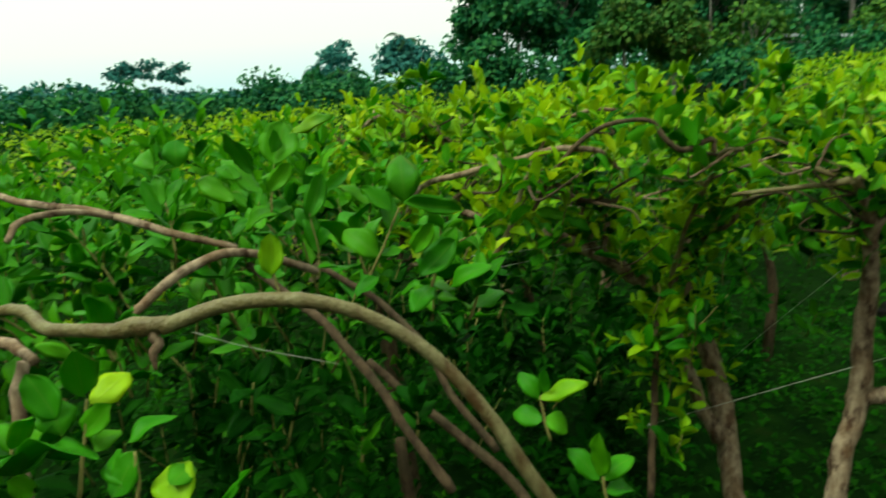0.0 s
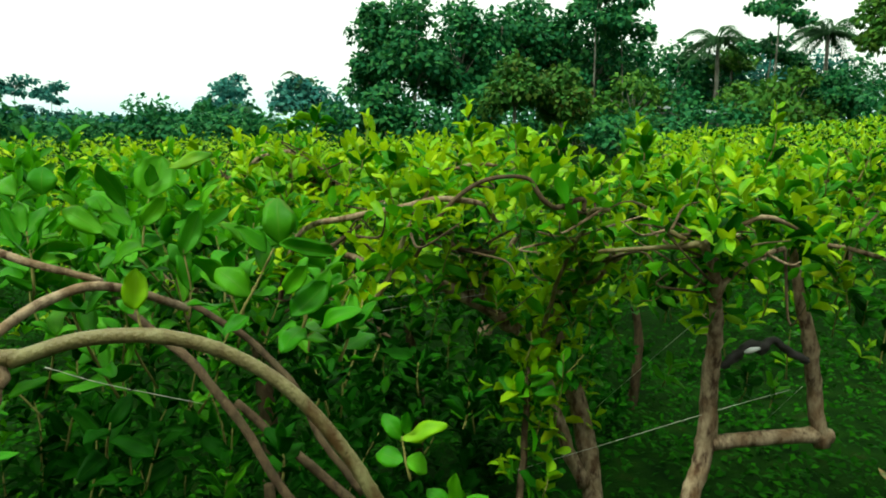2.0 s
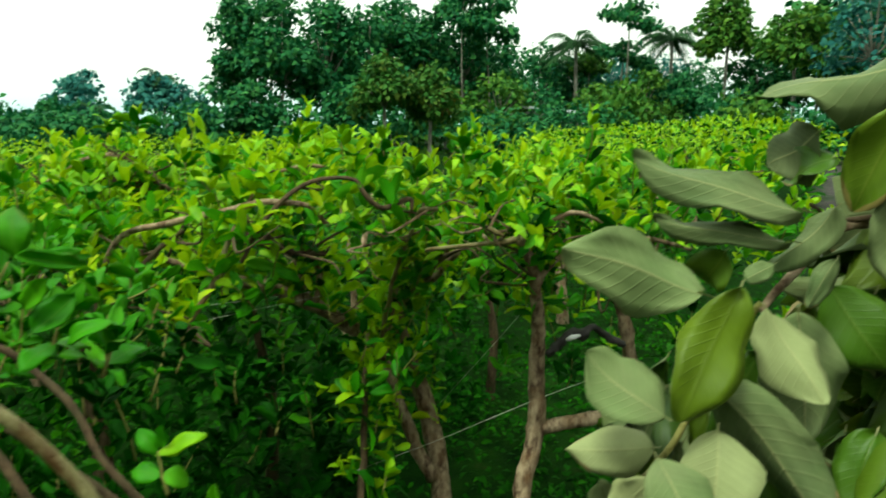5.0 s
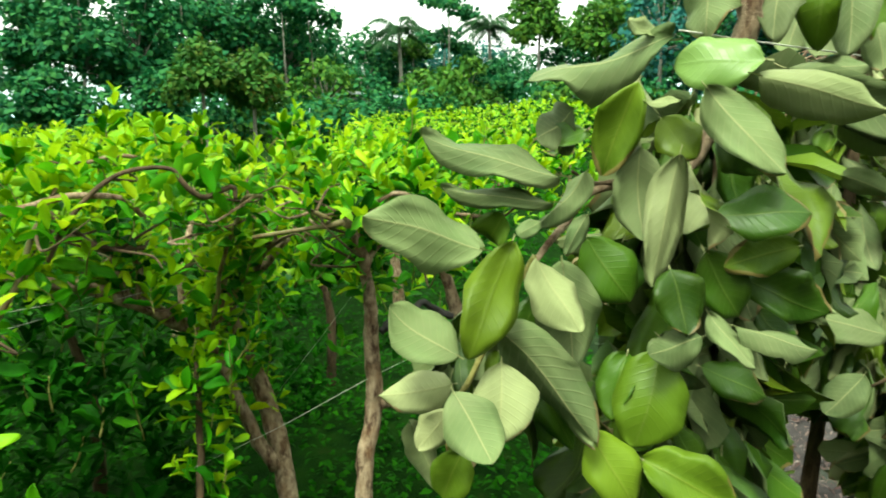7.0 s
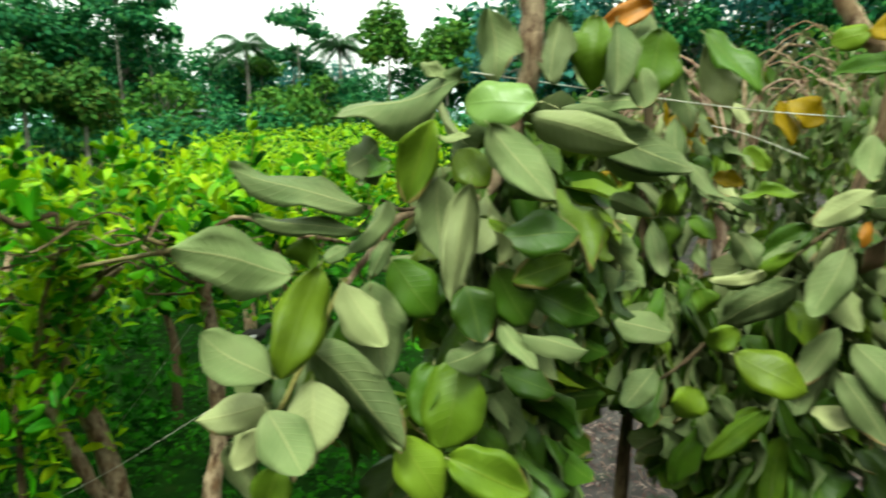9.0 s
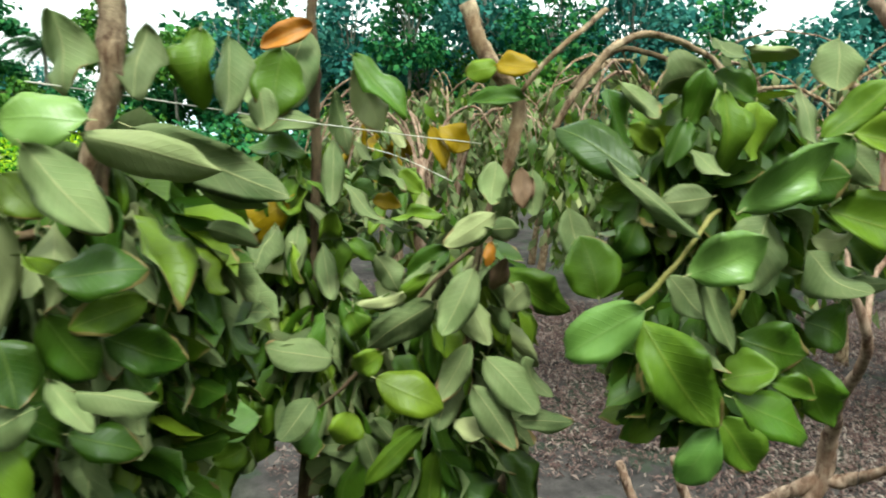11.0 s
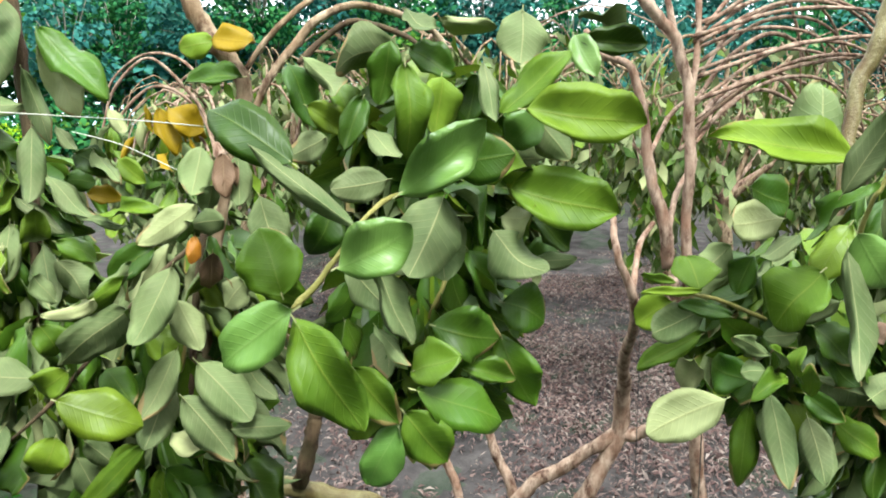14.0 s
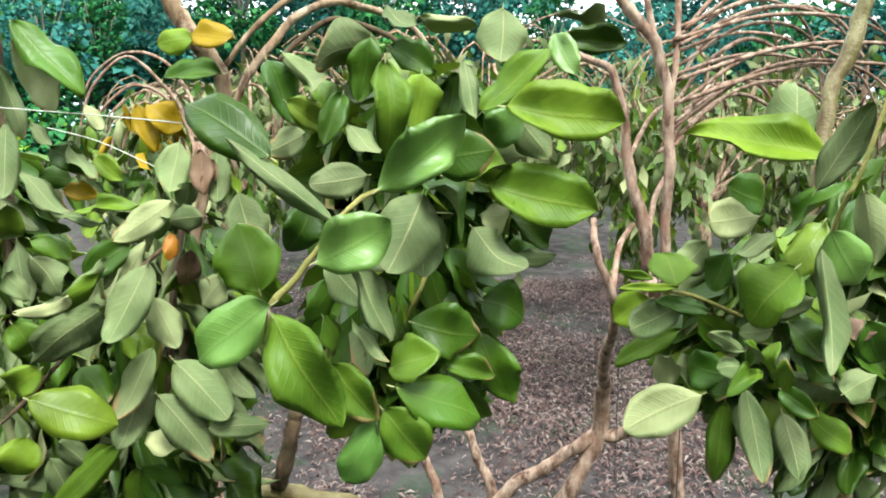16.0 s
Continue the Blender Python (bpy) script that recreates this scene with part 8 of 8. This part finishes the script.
forest_tree((35.0, 31.5, 9.10), 4.48, 1.86, CROWN_DARK, 0.42, 2200, 350, label="tall dark broadleaf tree at the forest edge")
forest_tree((33.7, 37.0, 6.22), 5.83, 1.74, CROWN_DARK, 0.42, 1800, 351, label="tall dark broadleaf tree at the forest edge")
forest_tree((30.9, 41.9, 4.91), 4.77, 1.78, CROWN_DARK, 0.42, 1400, 352, label="tall dark broadleaf tree at the forest edge")
forest_tree((34.7, 30.2, 7.72), 4.92, 1.51, CROWN_DARK, 0.42, 2000, 353, label="tall dark broadleaf tree at the forest edge")
forest_tree((37.0, 27.4, 9.13), 5.79, 1.44, CROWN_DARK, 0.42, 2200, 354, label="tall dark broadleaf tree at the forest edge")
forest_tree((37.9, 22.5, 8.12), 5.63, 1.36, CROWN_DARK, 0.42, 2200, 355, label="tall dark broadleaf tree at the forest edge")
forest_tree((39.8, 18.9, 6.87), 5.08, 1.59, CROWN_DARK, 0.42, 2200, 356, label="tall dark broadleaf tree at the forest edge")
forest_tree((35.7, 22.2, 11.36), 5.28, 3.28, CROWN_HAZY, 0.42, 2000, 357, label="tall dark broadleaf tree at the forest edge")
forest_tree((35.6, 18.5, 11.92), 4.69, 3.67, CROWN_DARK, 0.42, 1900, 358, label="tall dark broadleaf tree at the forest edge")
forest_tree((39.2, 15.3, 13.15), 6.16, 5.59, CROWN_HAZY, 0.42, 2000, 359, label="tall dark broadleaf tree at the forest edge")
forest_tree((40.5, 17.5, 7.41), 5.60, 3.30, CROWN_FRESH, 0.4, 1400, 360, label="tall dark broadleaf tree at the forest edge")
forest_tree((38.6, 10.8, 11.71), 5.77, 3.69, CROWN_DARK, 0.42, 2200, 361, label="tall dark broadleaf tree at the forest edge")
forest_tree((39.6, 6.4, 11.29), 5.57, 3.83, CROWN_HAZY, 0.42, 2200, 362, label="tall dark broadleaf tree at the forest edge")
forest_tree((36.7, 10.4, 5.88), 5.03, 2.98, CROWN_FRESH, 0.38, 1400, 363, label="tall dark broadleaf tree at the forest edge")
forest_tree((28.8, 24.9, 9.41), 4.90, 1.67, CROWN_HAZY, 0.4, 1100, 364, label="tall dark broadleaf tree at the forest edge", gap=0.3)
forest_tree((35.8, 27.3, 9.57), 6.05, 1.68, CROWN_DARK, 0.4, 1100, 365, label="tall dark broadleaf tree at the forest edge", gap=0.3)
forest_tree((37.7, 22.9, 8.09), 6.23, 1.68, CROWN_HAZY, 0.4, 1100, 366, label="tall dark broadleaf tree at the forest edge", gap=0.3)
forest_tree((38.7, 19.1, 9.90), 6.20, 1.68, CROWN_HAZY, 0.4, 1100, 367, label="tall dark broadleaf tree at the forest edge", gap=0.3)
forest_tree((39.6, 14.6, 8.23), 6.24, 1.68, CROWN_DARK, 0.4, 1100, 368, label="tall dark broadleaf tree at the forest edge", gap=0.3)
forest_tree((40.0, 10.3, 9.89), 6.10, 1.68, CROWN_HAZY, 0.4, 1100, 369, label="tall dark broadleaf tree at the forest edge", gap=0.3)
forest_tree((39.9, 5.7, 8.10), 6.00, 1.67, CROWN_HAZY, 0.4, 1700, 370, label="tall dark broadleaf tree at the forest edge")
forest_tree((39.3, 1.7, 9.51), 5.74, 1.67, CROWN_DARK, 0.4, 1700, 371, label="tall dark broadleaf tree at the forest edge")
forest_tree((38.3, -2.4, 7.68), 5.50, 1.67, CROWN_HAZY, 0.4, 1700, 372, label="tall dark broadleaf tree at the forest edge")
forest_tree((44.9, -7.2, 10.36), 6.26, 1.67, CROWN_HAZY, 0.4, 1700, 373, label="tall dark broadleaf tree at the forest edge")
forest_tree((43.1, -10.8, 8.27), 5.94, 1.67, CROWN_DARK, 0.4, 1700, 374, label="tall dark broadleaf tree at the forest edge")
forest_tree((41.2, -14.0, 9.41), 5.51, 1.67, CROWN_HAZY, 0.4, 1700, 375, label="tall dark broadleaf tree at the forest edge")
forest_tree((39.0, -16.8, 7.49), 5.14, 1.66, CROWN_HAZY, 0.4, 1700, 376, label="tall dark broadleaf tree at the forest edge")
forest_tree((3.3, 47.8, 10.17), 5.53, 2.22, CROWN_DARK, 0.42, 1700, 377, label="tall dark broadleaf tree at the forest edge")
forest_tree((7.3, 47.3, 9.99), 5.79, 2.15, CROWN_DARK, 0.42, 1700, 378, label="tall dark broadleaf tree at the forest edge")
forest_tree((12.0, 46.4, 10.07), 6.04, 2.07, CROWN_DARK, 0.42, 1700, 379, label="tall dark broadleaf tree at the forest edge")
forest_tree((15.9, 45.2, 8.82), 6.23, 2.00, CROWN_DARK, 0.42, 1700, 380, label="tall dark broadleaf tree at the forest edge")
forest_tree((40.9, 32.2, 12.53), 2.03, 7.23, CROWN_DARK, 0.4, 300, 381, 0.09, 20, "slender tree with a thin pale trunk and small crown")
forest_tree((42.2, 32.1, 12.80), 2.07, 7.39, CROWN_DARK, 0.4, 300, 382, 0.09, 20, "slender tree with a thin pale trunk and small crown")
forest_tree((49.8, 21.1, 13.64), 2.11, 8.13, CROWN_DARK, 0.4, 300, 383, 0.09, 20, "slender tree with a thin pale trunk and small crown")
forest_tree((51.6, 19.3, 13.90), 2.14, 8.32, CROWN_DARK, 0.4, 300, 384, 0.09, 20, "slender tree with a thin pale trunk and small crown")
forest_tree((34.6, 28.8, 10.08), 1.86, 5.56, CROWN_DARK, 0.4, 300, 385, 0.09, 20, "slender tree with a thin pale trunk and small crown")
forest_tree((35.9, 28.8, 10.07), 1.93, 5.69, CROWN_DARK, 0.4, 300, 386, 0.09, 20, "slender tree with a thin pale trunk and small crown")
forest_tree((37.2, 28.9, 10.04), 1.98, 5.81, CROWN_DARK, 0.4, 300, 387, 0.09, 20, "slender tree with a thin pale trunk and small crown")
forest_tree((39.5, 27.4, 10.14), 2.08, 6.01, CROWN_DARK, 0.4, 300, 388, 0.09, 20, "slender tree with a thin pale trunk and small crown")
forest_tree((40.8, 27.3, 10.07), 2.14, 6.14, CROWN_DARK, 0.4, 300, 389, 0.09, 20, "slender tree with a thin pale trunk and small crown")
forest_tree((42.1, 27.2, 9.99), 2.20, 6.26, CROWN_DARK, 0.4, 300, 390, 0.09, 20, "slender tree with a thin pale trunk and small crown")
forest_tree((20.0, 58.7, 7.24), 6.28, 1.05, CROWN_DARK, 0.45, 1500, 391, label="tall dark broadleaf tree at the forest edge")
forest_tree((23.5, 60.6, 7.87), 6.51, 0.96, CROWN_HAZY, 0.45, 1500, 392, label="tall dark broadleaf tree at the forest edge")
forest_tree((27.5, 62.2, 8.49), 6.70, 0.87, CROWN_DARK, 0.45, 1500, 393, label="tall dark broadleaf tree at the forest edge")
forest_tree((27.7, 55.4, 6.82), 6.03, 0.88, CROWN_HAZY, 0.45, 1500, 394, label="tall dark broadleaf tree at the forest edge")
forest_tree((31.8, 56.7, 7.12), 6.19, 0.78, CROWN_DARK, 0.45, 1500, 395, label="tall dark broadleaf tree at the forest edge")
forest_tree((35.3, 58.1, 8.17), 6.35, 0.70, CROWN_HAZY, 0.45, 1500, 396, label="tall dark broadleaf tree at the forest edge")
forest_tree((34.3, 51.7, 6.78), 5.69, 0.74, CROWN_DARK, 0.45, 1500, 397, label="tall dark broadleaf tree at the forest edge")
forest_tree((38.0, 52.7, 7.50), 5.83, 0.65, CROWN_HAZY, 0.45, 1500, 398, label="tall dark broadleaf tree at the forest edge")
forest_tree((41.7, 53.7, 7.13), 5.98, 0.56, CROWN_DARK, 0.45, 1500, 399, label="tall dark broadleaf tree at the forest edge")
forest_tree((13.7, 48.1, 9.26), 4.28, 1.41, CROWN_DARK, 0.42, 1500, 400, label="tall dark broadleaf tree at the forest edge")
forest_tree((15.5, 47.5, 8.42), 4.65, 1.36, CROWN_DARK, 0.42, 1500, 401, label="tall dark broadleaf tree at the forest edge")
forest_tree((17.3, 46.9, 8.13), 4.23, 1.32, CROWN_DARK, 0.42, 1500, 402, label="tall dark broadleaf tree at the forest edge")
forest_tree((19.1, 46.2, 7.29), 4.20, 1.28, CROWN_DARK, 0.42, 1500, 403, label="tall dark broadleaf tree at the forest edge")
palm((35.1, 48.6, 9.49), 22, 3.0, 404)
palm((26.3, 48.3, 8.72), 20, 2.8, 405)
palm((27.3, 53.4, 7.69), 14, 2.6, 406)
palm((-5.8, 79.8, 7.65), 8, 2.4, 407, "far palm with upright fronds above a round tree", 0.2)
palm((-17.3, 83.2, 3.79), 14, 3.0, 408)
palm((-13.0, 85.0, 4.40), 14, 3.0, 409)
palm((20.7, 41.1, 3.12), 9, 1.6, 410, "broad-leaved banana-like plant beside the shed", 0.12)

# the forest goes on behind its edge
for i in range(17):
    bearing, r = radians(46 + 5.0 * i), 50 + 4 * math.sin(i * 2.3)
    forest_tree((r * math.sin(bearing), r * math.cos(bearing), (9.5 if i < 4 else 10.5) + 1.8 * math.sin(i * 1.9)), 7.6, 0.8, CROWN_HAZY if i % 3 else CROWN_DARK, 0.85, 1000, 900 + i, lobes=20, label="tall blue-green tree inside the forest")

# a belt of shrubs closes the foot of the forest
def shrub(seed, mat, label):
    rng = np.random.default_rng(seed)
    bush = thing("shrub", (0, 0, 0), label, "shrub", "forest edge shrubs")
    part("stem", tubes_mesh("stem", [[(0, 0, -0.1, 0.05), (0.05, 0, 0.6, 0.04), (0.0, 0.1, 1.4, 0.02)]], BARK_FAR, 6, 3), bush)
    rows = []
    for i in range(5):
        c = np.array([rng.normal(0, 1.1), rng.normal(0, 0.8), rng.uniform(0.6, 2.0)])
        rows += crown_rows(rng, c, np.array([1.0, 0.9, 0.75]), 130, 0.34)
    part("leaves", leaf_rows_mesh("leaves", rows, mat, 2, 1), bush)["kind"] = "stuff"
    return bush


kinds = [shrub(501, CROWN_DARK, "dark green shrub at the foot of the forest"), shrub(502, CROWN_FRESH, "bright green shrub at the foot of the forest"),
         shrub(503, CROWN_DARK, "dense dark shrub at the foot of the forest")]
rng = np.random.default_rng(9)
bearing, k = -46.0, 0
while bearing < 128:
    r = 38 + rng.normal(0, 1.6) if bearing < 45 else 31 + rng.normal(0, 2)
    m = Matrix.Translation((r * math.sin(radians(bearing)), r * math.cos(radians(bearing)), 0)) @ Matrix.Rotation(rng.random() * 6.28, 4, "Z") @ Matrix.Diagonal((1, 1, rng.uniform(0.7, 1.25), 1))
    if k < 3:
        kinds[k].matrix_basis = m
    else:
        copy_thing(kinds[k % 3 if bearing > 10 else k % 2 * 2], m)
    k += 1
    bearing += rng.uniform(2.2, 3.6)
# a ring of unseen trees behind the way, added to cut low sky light
for i in range(26):
    bearing, r = radians(132 + 7.2 * i), 24 + 3 * math.sin(i * 2.1)
    forest_tree((r * math.sin(bearing), r * math.cos(bearing), 11 + 2 * math.sin(i * 1.7)), 5.5, 0.6, CROWN_DARK, 0.9, 500, 800 + i, lobes=12)


def box_arrays(center, size, turn):
    c, s = math.cos(turn), math.sin(turn)
    v = [(center[0] + c * x * size[0] / 2 - s * y * size[1] / 2, center[1] + s * x * size[0] / 2 + c * y * size[1] / 2, center[2] + z * size[2] / 2)
         for x in (-1, 1) for y in (-1, 1) for z in (-1, 1)]
    return v, [(0, 1, 3, 2), (4, 6, 7, 5), (0, 4, 5, 1), (2, 3, 7, 6), (0, 2, 6, 4), (1, 5, 7, 3)]


def shed(x, y, eave, turn, wide, deep):
    """A low open shed with a corrugated sheet roof."""
    hut = thing("shed", (x, y, 0), "low shed with a pale sheet-metal roof among the trees", "shed")
    part("wall", make_mesh("wall", *box_arrays((x, y, eave / 2 - 0.1), (wide * 0.9, deep * 0.8, eave - 0.2), turn), [FAR_WALL], smooth=False), hut)
    n = 24
    verts = []
    for i in range(n + 1):
        for j, (f, dz) in enumerate(((-0.5, 0.0), (0.5, 0.16))):
            px, py = (i / n - 0.5) * wide, f * deep
            verts.append((x + math.cos(turn) * px - math.sin(turn) * py, y + math.sin(turn) * px + math.cos(turn) * py, eave + dz + (0.03 if i % 2 else 0)))
    verts += [(a, b, c - 0.04) for a, b, c in verts]
    o = 2 * (n + 1)
    faces = [(2 * i, 2 * i + 2, 2 * i + 3, 2 * i + 1) for i in range(n)] + [(o + 2 * i, o + 2 * i + 1, o + 2 * i + 3, o + 2 * i + 2) for i in range(n)]
    faces += [(2 * i, o + 2 * i, o + 2 * i + 2, 2 * i + 2) for i in range(n)] + [(2 * i + 1, 2 * i + 3, o + 2 * i + 3, o + 2 * i + 1) for i in range(n)]
    faces += [(0, 1, o + 1, o), (2 * n, o + 2 * n, o + 2 * n + 1, 2 * n + 1)]
    part("roof", make_mesh("roof", verts, faces, [SHEET_METAL], smooth=False), hut)
    return hut


shed(20.3, 37.4, 2.3, 0.25, 1.25, 0.9)
shed(17.7, 37.8, 2.55, 0.2, 0.9, 0.8)
